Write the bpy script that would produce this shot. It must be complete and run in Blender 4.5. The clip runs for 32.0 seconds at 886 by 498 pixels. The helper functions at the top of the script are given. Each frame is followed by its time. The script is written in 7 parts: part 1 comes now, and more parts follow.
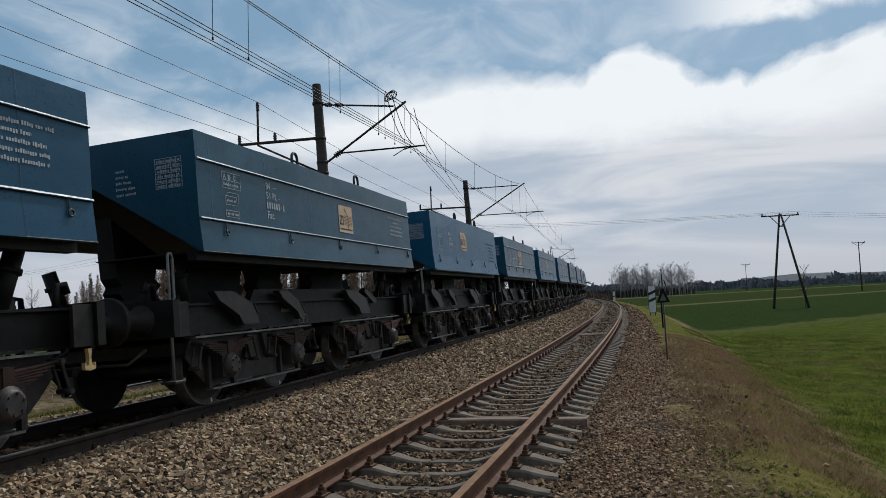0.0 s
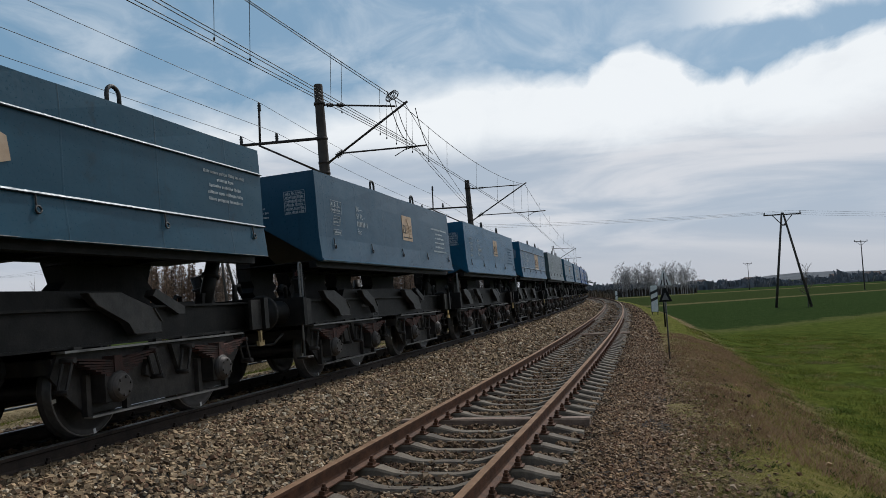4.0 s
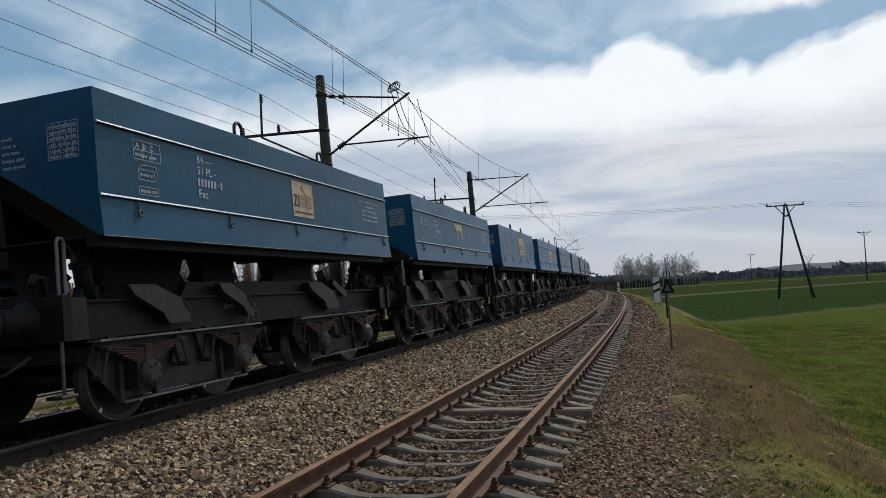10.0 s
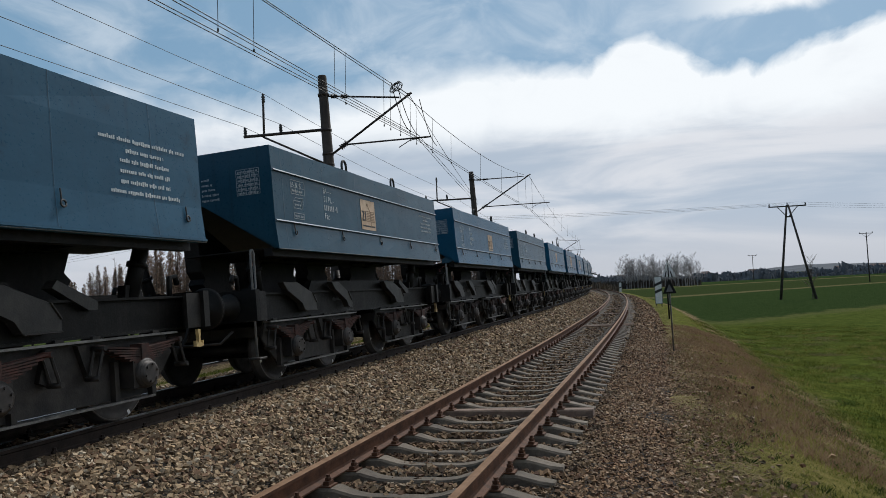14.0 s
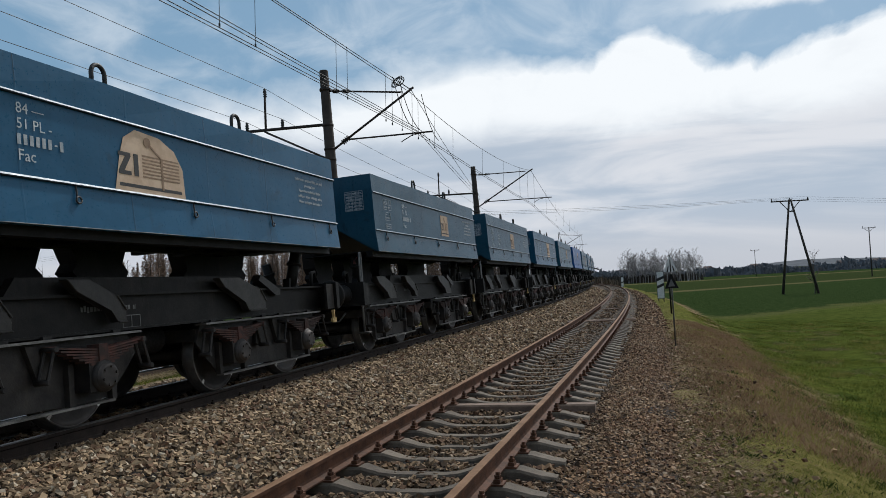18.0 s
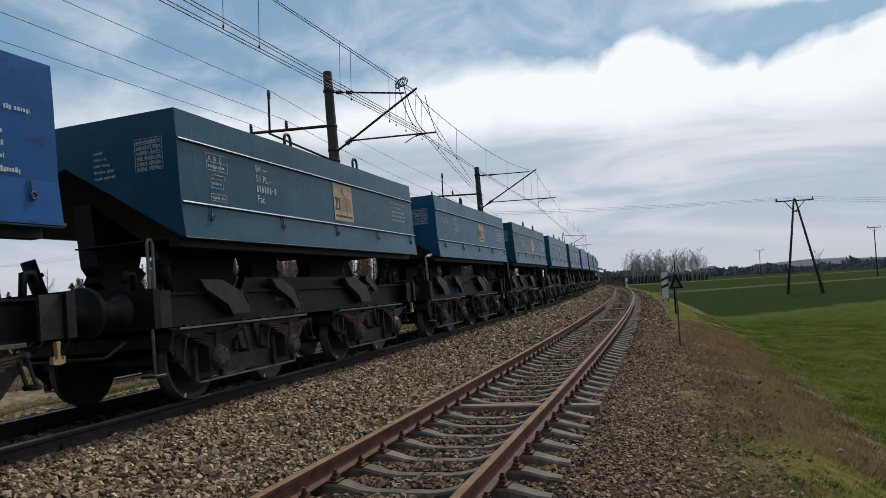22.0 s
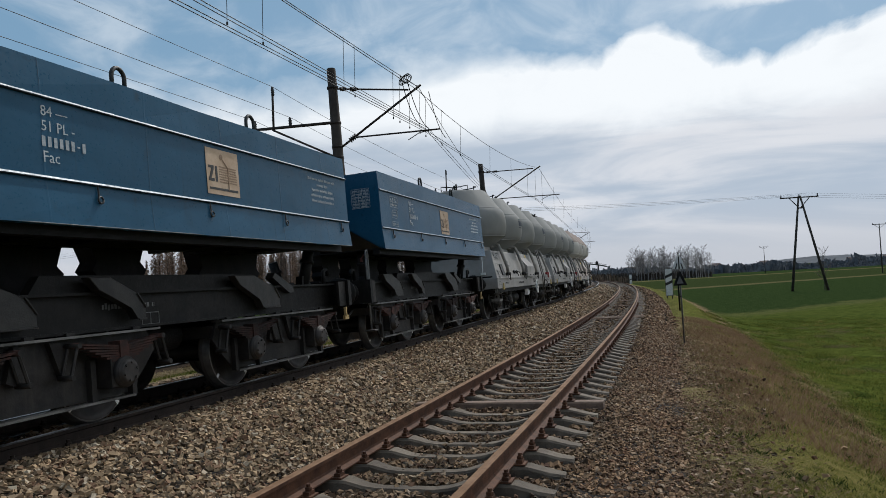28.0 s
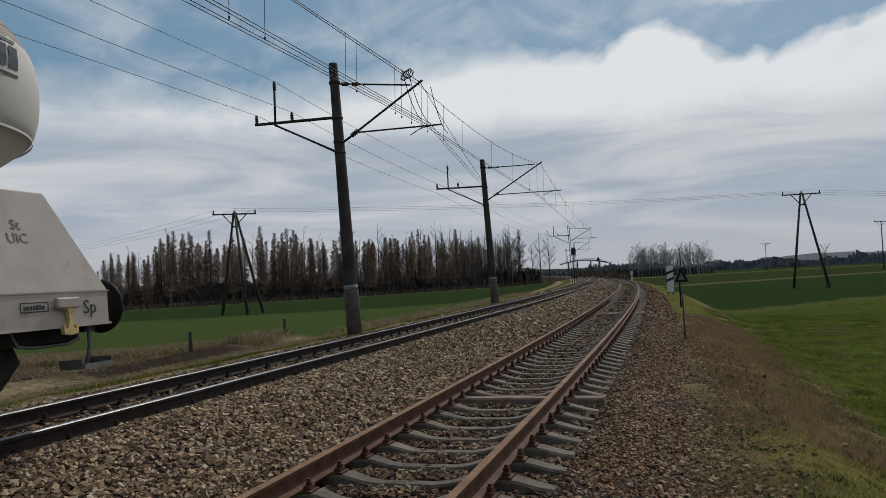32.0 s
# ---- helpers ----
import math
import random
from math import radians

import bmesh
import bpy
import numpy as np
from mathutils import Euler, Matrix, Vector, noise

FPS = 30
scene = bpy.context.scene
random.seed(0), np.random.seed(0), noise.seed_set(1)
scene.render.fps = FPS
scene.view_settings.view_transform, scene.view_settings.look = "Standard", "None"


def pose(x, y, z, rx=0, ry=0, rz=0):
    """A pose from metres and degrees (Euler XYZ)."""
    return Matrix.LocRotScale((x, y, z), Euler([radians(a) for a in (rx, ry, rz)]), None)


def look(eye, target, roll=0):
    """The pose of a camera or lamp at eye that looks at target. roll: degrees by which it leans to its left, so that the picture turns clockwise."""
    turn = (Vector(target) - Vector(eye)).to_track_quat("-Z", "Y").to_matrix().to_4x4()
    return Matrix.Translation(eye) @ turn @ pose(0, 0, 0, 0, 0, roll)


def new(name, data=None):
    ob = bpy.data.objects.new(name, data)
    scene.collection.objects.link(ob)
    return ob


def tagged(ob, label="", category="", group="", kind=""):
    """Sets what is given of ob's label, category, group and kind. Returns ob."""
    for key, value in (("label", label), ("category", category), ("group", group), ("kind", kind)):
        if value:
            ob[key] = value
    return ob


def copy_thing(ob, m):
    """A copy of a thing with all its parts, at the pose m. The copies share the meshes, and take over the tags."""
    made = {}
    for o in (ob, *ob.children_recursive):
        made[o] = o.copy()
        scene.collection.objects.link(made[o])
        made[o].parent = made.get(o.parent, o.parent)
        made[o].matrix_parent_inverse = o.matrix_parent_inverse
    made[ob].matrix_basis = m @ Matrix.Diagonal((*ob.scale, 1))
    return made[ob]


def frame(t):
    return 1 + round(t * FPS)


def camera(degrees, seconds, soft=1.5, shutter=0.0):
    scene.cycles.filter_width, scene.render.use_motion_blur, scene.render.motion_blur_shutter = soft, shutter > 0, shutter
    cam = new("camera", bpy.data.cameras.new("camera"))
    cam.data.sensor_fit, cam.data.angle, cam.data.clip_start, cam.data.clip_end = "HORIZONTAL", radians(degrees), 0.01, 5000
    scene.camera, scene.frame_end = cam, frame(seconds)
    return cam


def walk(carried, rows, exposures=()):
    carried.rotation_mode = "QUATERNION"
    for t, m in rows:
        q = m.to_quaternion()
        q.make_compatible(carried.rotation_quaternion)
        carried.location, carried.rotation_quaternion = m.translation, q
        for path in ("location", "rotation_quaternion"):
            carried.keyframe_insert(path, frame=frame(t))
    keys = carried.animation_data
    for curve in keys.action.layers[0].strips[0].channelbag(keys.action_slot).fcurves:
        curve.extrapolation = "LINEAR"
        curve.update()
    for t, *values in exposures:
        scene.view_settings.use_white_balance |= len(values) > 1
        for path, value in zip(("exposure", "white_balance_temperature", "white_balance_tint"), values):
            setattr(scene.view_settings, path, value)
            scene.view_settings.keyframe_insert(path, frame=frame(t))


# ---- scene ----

# ---- camera: held in one place, it drifts a little; pitch, roll and turn in degrees ----
EYE = (0.0, 0.0, 1.486)
TURNS = [
    (0.0, 93.69, 2.55, -1.20),
    (0.5, 93.71, 2.56, -1.17),
    (1.0, 93.71, 2.52, -1.16),
    (1.5, 93.71, 2.50, -1.14),
    (2.0, 93.72, 2.50, -1.13),
    (2.5, 93.72, 2.72, -1.09),
    (3.0, 93.72, 2.72, -1.08),
    (3.5, 93.72, 2.72, -1.06),
    (5.5, 93.49, 2.64, -1.00),
    (6.0, 93.49, 2.67, -0.98),
    (6.5, 93.48, 2.64, -0.99),
    (7.0, 93.16, 2.55, -0.96),
    (7.5, 93.08, 2.61, -0.94),
    (8.0, 93.03, 2.56, -0.94),
    (8.5, 93.03, 2.55, -0.92),
    (9.0, 93.03, 2.66, -0.88),
    (9.5, 93.04, 2.67, -0.88),
    (10.0, 93.04, 2.76, -0.87),
    (10.5, 93.07, 2.84, -0.84),
    (11.0, 93.06, 2.77, -0.82),
    (11.5, 93.09, 2.73, -0.82),
    (12.0, 93.10, 2.75, -0.78),
    (12.5, 93.11, 2.75, -0.77),
    (13.0, 93.09, 2.72, -0.76),
    (13.5, 93.10, 2.73, -0.74),
    (14.0, 93.05, 2.63, -0.74),
    (14.5, 93.09, 2.66, -0.70),
    (16.5, 92.65, 2.75, -0.63),
    (17.0, 92.65, 2.75, -0.60),
    (17.5, 92.65, 2.73, -0.60),
    (18.0, 92.67, 2.66, -0.59),
    (18.5, 92.68, 2.71, -0.54),
    (19.0, 92.67, 2.91, -0.52),
    (19.5, 92.70, 2.97, -0.49),
    (20.0, 92.70, 2.91, -0.51),
    (20.5, 92.70, 2.87, -0.50),
    (21.0, 92.72, 2.85, -0.36),
    (21.5, 92.72, 2.84, -0.30),
    (22.0, 92.74, 2.80, -0.28),
    (22.5, 92.73, 2.79, -0.27),
    (23.0, 92.76, 2.94, -0.23),
    (23.5, 92.75, 2.92, -0.17),
    (24.0, 92.69, 2.94, -0.13),
    (24.5, 92.67, 2.88, -0.11),
    (25.0, 92.70, 2.91, -0.09),
    (25.5, 92.70, 2.91, -0.09),
    (27.5, 92.51, 2.77, 0.00),
    (28.0, 92.51, 2.77, 0.01),
    (28.5, 92.46, 2.70, 0.00),
    (29.0, 92.38, 2.76, 0.01),
    (29.5, 92.31, 2.72, 0.04),
    (30.0, 92.29, 2.66, 0.05),
    (30.5, 92.29, 2.66, 0.05),
    (31.0, 92.27, 2.62, 0.06),
    (31.5, 92.15, 2.58, 0.05),
    (32.0, 92.17, 2.54, 0.10),
]
cam = camera(61.28, 32.0, soft=0.5)
walk(cam, [(t, pose(*EYE, rx, ry, rz)) for t, rx, ry, rz in TURNS], [(0, -0.13, 6260, 10), (4, -0.13, 6260, 10), (8, -0.08, 6260, 10), (18, -0.04, 6260, 10), (28, -0.04, 6260, 10), (30.8, -0.02, 6360, 10), (31.4, -0.2, 6360, 10), (32, -0.4, 6360, 10)])

# ---- light: thin bright overcast, sun high behind cloud to the right ----
SUN_ELEV, SUN_AZIM = radians(48), radians(26)
sun = new("sun", bpy.data.lights.new("sun", "SUN"))
sun.data.energy, sun.data.angle, sun.data.color = 2.7, radians(2.5), (1.0, 0.96, 0.90)
sun.matrix_world = look((0, 0, 60), (0 - 50 * math.sin(SUN_AZIM), 0 - 50 * math.cos(SUN_AZIM), 60 - 50 * math.tan(SUN_ELEV)))


class Nodes:
    """Short hand for writing a node tree."""

    def __init__(self, tree, clear=True):
        self.tree = tree
        if clear:
            tree.nodes.clear()

    def add(self, kind, **values):
        node = self.tree.nodes.new("ShaderNode" + kind)
        for key, value in values.items():
            if key == "operation":
                node.operation = value
            elif key == "blend_type":
                node.blend_type = value
            elif key == "data_type":
                node.data_type = value
            elif key == "sky_type":
                node.sky_type = value
            elif key == "interpolation_type":
                node.interpolation_type = value
        return node

    def put(self, socket, value):
        if isinstance(value, bpy.types.NodeSocket):
            self.tree.links.new(value, socket)
        elif isinstance(value, (tuple, list)) and len(value) == 3 and socket.type == "RGBA":
            socket.default_value = (*value, 1)
        else:
            socket.default_value = value

    def math(self, op, a, b=0.0, c=0.0, clamp=False):
        n = self.add("Math", operation=op)
        n.use_clamp = clamp
        for i, v in enumerate((a, b, c)):
            self.put(n.inputs[i], v)
        return n.outputs[0]

    def mix(self, fac, a, b, blend="MIX"):
        n = self.add("Mix", data_type="RGBA", blend_type=blend)
        self.put(n.inputs[0], fac)
        self.put(n.inputs[6], a)
        self.put(n.inputs[7], b)
        return n.outputs[2]

    def noise(self, vec, scale, detail=4.0, rough=0.55, distortion=0.0):
        n = self.add("TexNoise")
        if vec is not None:
            self.put(n.inputs["Vector"], vec)
        n.inputs["Scale"].default_value, n.inputs["Detail"].default_value = scale, detail
        n.inputs["Roughness"].default_value, n.inputs["Distortion"].default_value = rough, distortion
        return n.outputs[0]

    def ramp(self, value, lo, hi, a=0.0, b=1.0):
        n = self.add("MapRange", interpolation_type="SMOOTHSTEP")
        self.put(n.inputs["Value"], value)
        for i, v in zip(("From Min", "From Max", "To Min", "To Max"), (lo, hi, a, b)):
            self.put(n.inputs[i], v)
        return n.outputs[0]

    def scaled(self, vec, x, y, z):
        n = self.add("Mapping")
        self.put(n.inputs["Vector"], vec)
        n.inputs["Scale"].default_value = (x, y, z)
        return n.outputs[0]


def make_sky():
    world = bpy.data.worlds.new("sky")
    scene.world = world
    world.use_nodes = True
    k = Nodes(world.node_tree)
    sky = k.add("TexSky", sky_type="NISHITA")
    sky.sun_disc, sky.sun_elevation, sky.sun_rotation = False, SUN_ELEV, SUN_AZIM
    sky.dust_density, sky.altitude = 1.5, 100
    blue = k.mix(1.0, sky.outputs[0], (0.105, 0.105, 0.105), "MULTIPLY")
    way = k.add("TexCoord").outputs["Generated"]
    sep = k.add("SeparateXYZ")
    k.put(sep.inputs[0], way)
    x, y, z = sep.outputs
    n1 = k.noise(k.scaled(way, 1, 1, 1.5), 5.0, 8, 0.55, 0.5)
    n2 = k.noise(k.scaled(way, 1, 1, 1.9), 7.0, 8, 0.58, 0.6)
    n3 = k.noise(k.scaled(way, 1, 1, 3.2), 2.2, 6, 0.6, 0.4)
    # open blue stretch high up, a bright bank below it, greyer layers towards the ground
    n4 = k.noise(k.scaled(way, 1, 1, 1.2), 14.0, 8, 0.55, 0.3)
    edge = k.math("ADD", k.ramp(x, -0.2, 0.03, 0.226, 0.266), k.ramp(x, 0.205, 0.262, 0.0, 0.036))
    edge = k.math("ADD", edge, k.math("ADD", k.ramp(x, 0.278, 0.36, 0.0, -0.048), k.ramp(x, 0.38, 0.52, 0.0, 0.022)))
    edge = k.math("ADD", edge, k.math("MULTIPLY", k.math("SUBTRACT", n1, 0.5), 0.03))
    edge = k.math("ADD", edge, k.math("MULTIPLY", k.math("SUBTRACT", n4, 0.5), 0.06))
    soft_side = k.ramp(x, 0.0, 0.24, 0.05, 0.018)
    open_sky = k.math("DIVIDE", k.math("ADD", k.math("SUBTRACT", z, edge), 0.01), soft_side, 0.0, True)
    high = k.math("MULTIPLY", k.ramp(k.math("ADD", z, k.math("MULTIPLY", k.math("SUBTRACT", n4, 0.5), 0.05)), 0.303, 0.322), k.ramp(x, 0.26, 0.42))
    wisps = k.math("MULTIPLY", k.ramp(n2, 0.45, 0.8), 0.4)
    veil = k.math("MAXIMUM", k.math("MULTIPLY", high, k.ramp(n2, 0.3, 0.55)), wisps)
    far_over = k.math("MULTIPLY", k.ramp(z, 0.45, 0.75, 0.0, 0.5), k.ramp(y, -0.3, 0.4))
    open_sky = k.math("MAXIMUM", open_sky, k.math("MULTIPLY", k.ramp(y, 0.1, -0.4), k.ramp(z, 0.05, 0.2)))
    cover = k.math("SUBTRACT", 1.0, k.math("MULTIPLY", open_sky, k.math("SUBTRACT", 1.0, k.math("MAXIMUM", veil, far_over))))
    # brightness of the cloud
    bank = k.math("MULTIPLY", k.ramp(z, 0.135, 0.225), k.ramp(x, -0.45, 0.3, 0.74, 1.0))
    bank = k.math("ADD", bank, k.math("MULTIPLY", k.math("SUBTRACT", n2, 0.5), 0.8))
    bank = k.math("ADD", bank, k.math("MULTIPLY", k.math("SUBTRACT", n3, 0.5), 0.8))
    n5 = k.noise(k.scaled(way, 1, 1, 7.0), 2.6, 7, 0.55, 0.5)
    grey = k.mix(k.ramp(n5, 0.38, 0.64), (0.50, 0.575, 0.665), (0.80, 0.81, 0.835))
    grey = k.mix(k.ramp(z, 0.10, 0.0), grey, (0.60, 0.62, 0.66))
    cloud = k.mix(k.ramp(bank, 0.3, 1.05), grey, (1.02, 1.04, 1.04))
    blue = k.mix(0.7, blue, (0.20, 0.375, 0.52))
    blue = k.mix(k.ramp(y, 0.1, -0.5, 0.0, 0.5), blue, (0.03, 0.085, 0.19))
    colour = k.mix(cover, blue, cloud)
    back = k.add("Background")
    k.put(back.inputs[0], colour)
    back.inputs[1].default_value = 0.95
    k.put(k.add("OutputWorld").inputs[0], back.outputs[0])


make_sky()

# ---- materials ----


def surf(name, a, b, scale=6.0, rough=0.7, metal=0.0, bump=0.2, fine=60.0, vary=0.0, streak=0.0, stain=None, stain_amount=0.0, coat=0.0, spec=0.5):
    """Two colours mixed by a coarse pattern, a fine grain, a stain colour in patches, relief."""
    m = bpy.data.materials.new(name)
    m.use_nodes = True
    k = Nodes(m.node_tree)
    co = k.add("TexCoord").outputs["Object"]
    info = k.add("ObjectInfo")
    shift = k.add("VectorMath", operation="ADD")
    k.put(shift.inputs[0], co)
    rnd = k.math("MULTIPLY", info.outputs["Random"], 37.0)
    comb = k.add("CombineXYZ")
    k.put(comb.inputs[0], rnd)
    k.put(comb.inputs[1], rnd)
    k.put(shift.inputs[1], comb.outputs[0])
    co2 = shift.outputs[0]
    big = k.noise(co2, scale, 5, 0.6, 0.3)
    small = k.noise(co2, fine, 3, 0.6)
    fac = k.ramp(k.math("ADD", k.math("MULTIPLY", big, 0.75), k.math("MULTIPLY", small, 0.25)), 0.35, 0.65)
    col = k.mix(fac, a, b)
    if streak:
        st = k.noise(k.scaled(co2, 9, 9, 0.5), 1.0, 4, 0.6)
        col = k.mix(k.ramp(st, 0.55, 0.75, 0.0, streak), col, stain or b)
    if stain_amount:
        sp = k.noise(co2, scale * 2.3, 7, 0.68, 0.6)
        col = k.mix(k.ramp(sp, 0.62 - stain_amount * 0.2, 0.72, 0.0, 0.85), col, stain)
    if vary:
        col = k.mix(1.0, col, k.mix(info.outputs["Random"], (1 - vary,) * 3, (1 + vary,) * 3), "MULTIPLY")
    p = k.add("BsdfPrincipled")
    k.put(p.inputs["Base Color"], col)
    k.put(p.inputs["Roughness"], k.ramp(small, 0.3, 0.7, max(rough - 0.1, 0.03), min(rough + 0.1, 1)))
    p.inputs["Metallic"].default_value = metal
    p.inputs["Coat Weight"].default_value = coat
    p.inputs["Specular IOR Level"].default_value = spec
    if bump:
        bn = k.add("Bump")
        bn.inputs["Strength"].default_value = bump
        bn.inputs["Distance"].default_value = 0.01
        k.put(bn.inputs["Height"], k.math("ADD", small, k.math("MULTIPLY", big, 2.0)))
        k.put(p.inputs["Normal"], bn.outputs[0])
    k.put(k.add("OutputMaterial").inputs[0], p.outputs[0])
    return m


BLACK_STEEL = surf("black_steel", (0.005, 0.005, 0.0052), (0.014, 0.0128, 0.012), 5, 0.58, 0.1, 0.2, 50, 0.25, 0.4, (0.032, 0.026, 0.021), spec=0.22)
DIRTY_STEEL = surf("dirty_steel", (0.010, 0.009, 0.0088), (0.032, 0.028, 0.025), 6, 0.62, 0.1, 0.25, 60, 0.3, 0.35, (0.065, 0.05, 0.04), spec=0.35)
REST_STEEL = surf("rest_steel", (0.013, 0.0125, 0.012), (0.034, 0.031, 0.028), 6, 0.5, 0.2, 0.25, 60, 0.2, 0.3, (0.065, 0.055, 0.045))
# pale colour that paints the glint on bogie edges
EDGE_GLINT = surf("edge_glint", (0.08, 0.077, 0.073), (0.22, 0.21, 0.20), 3, 0.4, 0.5, 0.1, 50, 0.2)
MARKER_RED = surf("marker_red", (0.10, 0.035, 0.036), (0.15, 0.05, 0.05), 12, 0.7)
BRAKE_RUST = surf("brake_rust", (0.026, 0.02, 0.018), (0.070, 0.032, 0.026), 8, 0.8, 0.0, 0.3, 70, 0.6, spec=0.2)
WHEEL_STEEL = surf("wheel_steel", (0.035, 0.032, 0.03), (0.07, 0.06, 0.055), 5, 0.6, 0.5, 0.1, 40, 0.2)
TREAD_STEEL = surf("tread_steel", (0.05, 0.047, 0.045), (0.09, 0.085, 0.08), 10, 0.5, 0.6, 0.05, 80)
RIM_STEEL = surf("rim_steel", (0.14, 0.135, 0.13), (0.24, 0.23, 0.22), 6, 0.45, 0.5, 0.05, 60)
RAIL_RUST = surf("rail_rust", (0.055, 0.026, 0.015), (0.115, 0.053, 0.029), 7, 0.75, 0.0, 0.25, 90, spec=0.2)
RAIL_TOP = surf("rail_top", (0.15, 0.082, 0.044), (0.235, 0.140, 0.082), 5, 0.75, 0.0, 0.1, 90, spec=0.12)
RAIL_DARK = surf("rail_dark", (0.017, 0.012, 0.010), (0.034, 0.024, 0.019), 7, 0.75, 0.0, 0.25, 90, spec=0.2)
RAIL_SHINE = surf("rail_shine", (0.085, 0.082, 0.08), (0.15, 0.145, 0.14), 4, 0.42, 0.5, 0.03, 90, spec=0.35)
CONCRETE = surf("concrete", (0.075, 0.057, 0.041), (0.15, 0.12, 0.087), 4, 0.9, 0, 0.4, 70, 0.18, 0, (0.05, 0.035, 0.024), 0.6)
CONCRETE_DARK = surf("concrete_dark", (0.06, 0.054, 0.048), (0.11, 0.098, 0.085), 4, 0.9, 0, 0.4, 70, 0.18)
OLD_WOOD = surf("old_wood", (0.12, 0.076, 0.052), (0.21, 0.14, 0.098), 6, 0.85, 0, 0.4, 50, 0.2)
MAST_CONCRETE = surf("mast_concrete", (0.037, 0.030, 0.026), (0.07, 0.059, 0.052), 2, 0.9, 0, 0.3, 40, 0, 0.5, (0.036, 0.03, 0.027), spec=0.2)
BAND_PAINT = surf("band_paint", (0.18, 0.175, 0.165), (0.27, 0.26, 0.25), 8, 0.8, 0, 0.1, 50)
FOOT_CONCRETE = surf("foot_concrete", (0.075, 0.066, 0.058), (0.13, 0.115, 0.10), 4, 0.9, 0, 0.3, 50, 0, 0.4, (0.05, 0.042, 0.036), spec=0.2)
MAST_STEEL = surf("mast_steel", (0.022, 0.018, 0.017), (0.05, 0.036, 0.03), 6, 0.75, 0.2, 0.2, 60)
WIRE = surf("wire", (0.02, 0.02, 0.02), (0.035, 0.033, 0.03), 6, 0.6, 0.4, 0, 60)
POLE_WOOD = surf("pole_wood", (0.035, 0.028, 0.024), (0.075, 0.06, 0.05), 4, 0.9, 0, 0.3, 50)
BARK = surf("bark", (0.06, 0.048, 0.04), (0.125, 0.104, 0.09), 3, 0.9, 0, 0.2, 30, 0.3, spec=0.1)
TWIG = surf("twig", (0.13, 0.098, 0.082), (0.22, 0.175, 0.148), 3, 0.9, 0, 0.0, 30, 0.3, spec=0.1)
WHITE_PAINT = surf("white_paint", (0.62, 0.62, 0.60), (0.76, 0.76, 0.74), 8, 0.6, 0, 0.1, 60, 0.05, 0.2, (0.4, 0.36, 0.32))
BLACK_PAINT = surf("black_paint", (0.015, 0.015, 0.016), (0.03, 0.03, 0.03), 8, 0.6)
LETTER = surf("letter_paint", (0.40, 0.45, 0.48), (0.56, 0.60, 0.62), 30, 0.7, 0, 0, 90)
YELLOW = surf("yellow_paint", (0.62, 0.42, 0.07), (0.72, 0.52, 0.14), 12, 0.6, 0, 0.1, 60)
RED = surf("red_paint", (0.20, 0.022, 0.03), (0.30, 0.04, 0.045), 12, 0.6, 0, 0.1, 60)
NAME_STEEL = surf("sign_grey", (0.10, 0.10, 0.10), (0.16, 0.16, 0.155), 10, 0.7)
HOOK_PAINT = surf("hook_paint", (0.30, 0.20, 0.07), (0.42, 0.31, 0.14), 12, 0.7, 0, 0.1, 60, 0.4)
STICKER = surf("sticker", (0.43, 0.30, 0.20), (0.56, 0.42, 0.30), 5, 0.7, 0, 0.1, 40, 0.15, 0.25, (0.36, 0.25, 0.14))


def paint(name, a, b):
    """Weathered wagon paint: dirt streaks, dull patches, dents, weld seams every metre and a quarter."""
    m = surf(name, a, b, 1.3, 0.36, 0.0, 0.003, 35, 0.14, 0.45, tuple(0.62 * v + 0.004 for v in a), 0.15, spec=0.2)
    k = Nodes(m.node_tree, False)
    p = [n for n in k.tree.nodes if n.type == "BSDF_PRINCIPLED"][0]
    co = k.add("TexCoord").outputs["Object"]
    sep = k.add("SeparateXYZ")
    k.put(sep.inputs[0], co)
    off = k.math("ABSOLUTE", k.math("SUBTRACT", k.math("FRACT", k.math("ADD", k.math("DIVIDE", sep.outputs[0], 1.27), 0.2)), 0.5))
    seam = k.ramp(off, 0.004, 0.012, 1.0, 0.0)
    line = k.math("MULTIPLY", k.ramp(off, 0.002, 0.006, 0.7, 0.0), k.ramp(k.noise(co, 1.1, 2, 0.5), 0.42, 0.5))
    k.put(p.inputs["Base Color"], k.mix(line, p.inputs["Base Color"].links[0].from_socket, tuple(0.3 * v for v in a)))
    dents = k.noise(k.scaled(co, 1, 1, 1.6), 1.9, 3, 0.5)
    bn = k.add("Bump")
    bn.inputs["Strength"].default_value, bn.inputs["Distance"].default_value = 0.2, 0.05
    k.put(bn.inputs["Height"], k.math("ADD", dents, k.math("MULTIPLY", seam, 0.12)))
    old = p.inputs["Normal"].links[0].from_socket
    k.put(bn.inputs["Normal"], old)
    k.put(p.inputs["Normal"], bn.outputs[0])
    return m


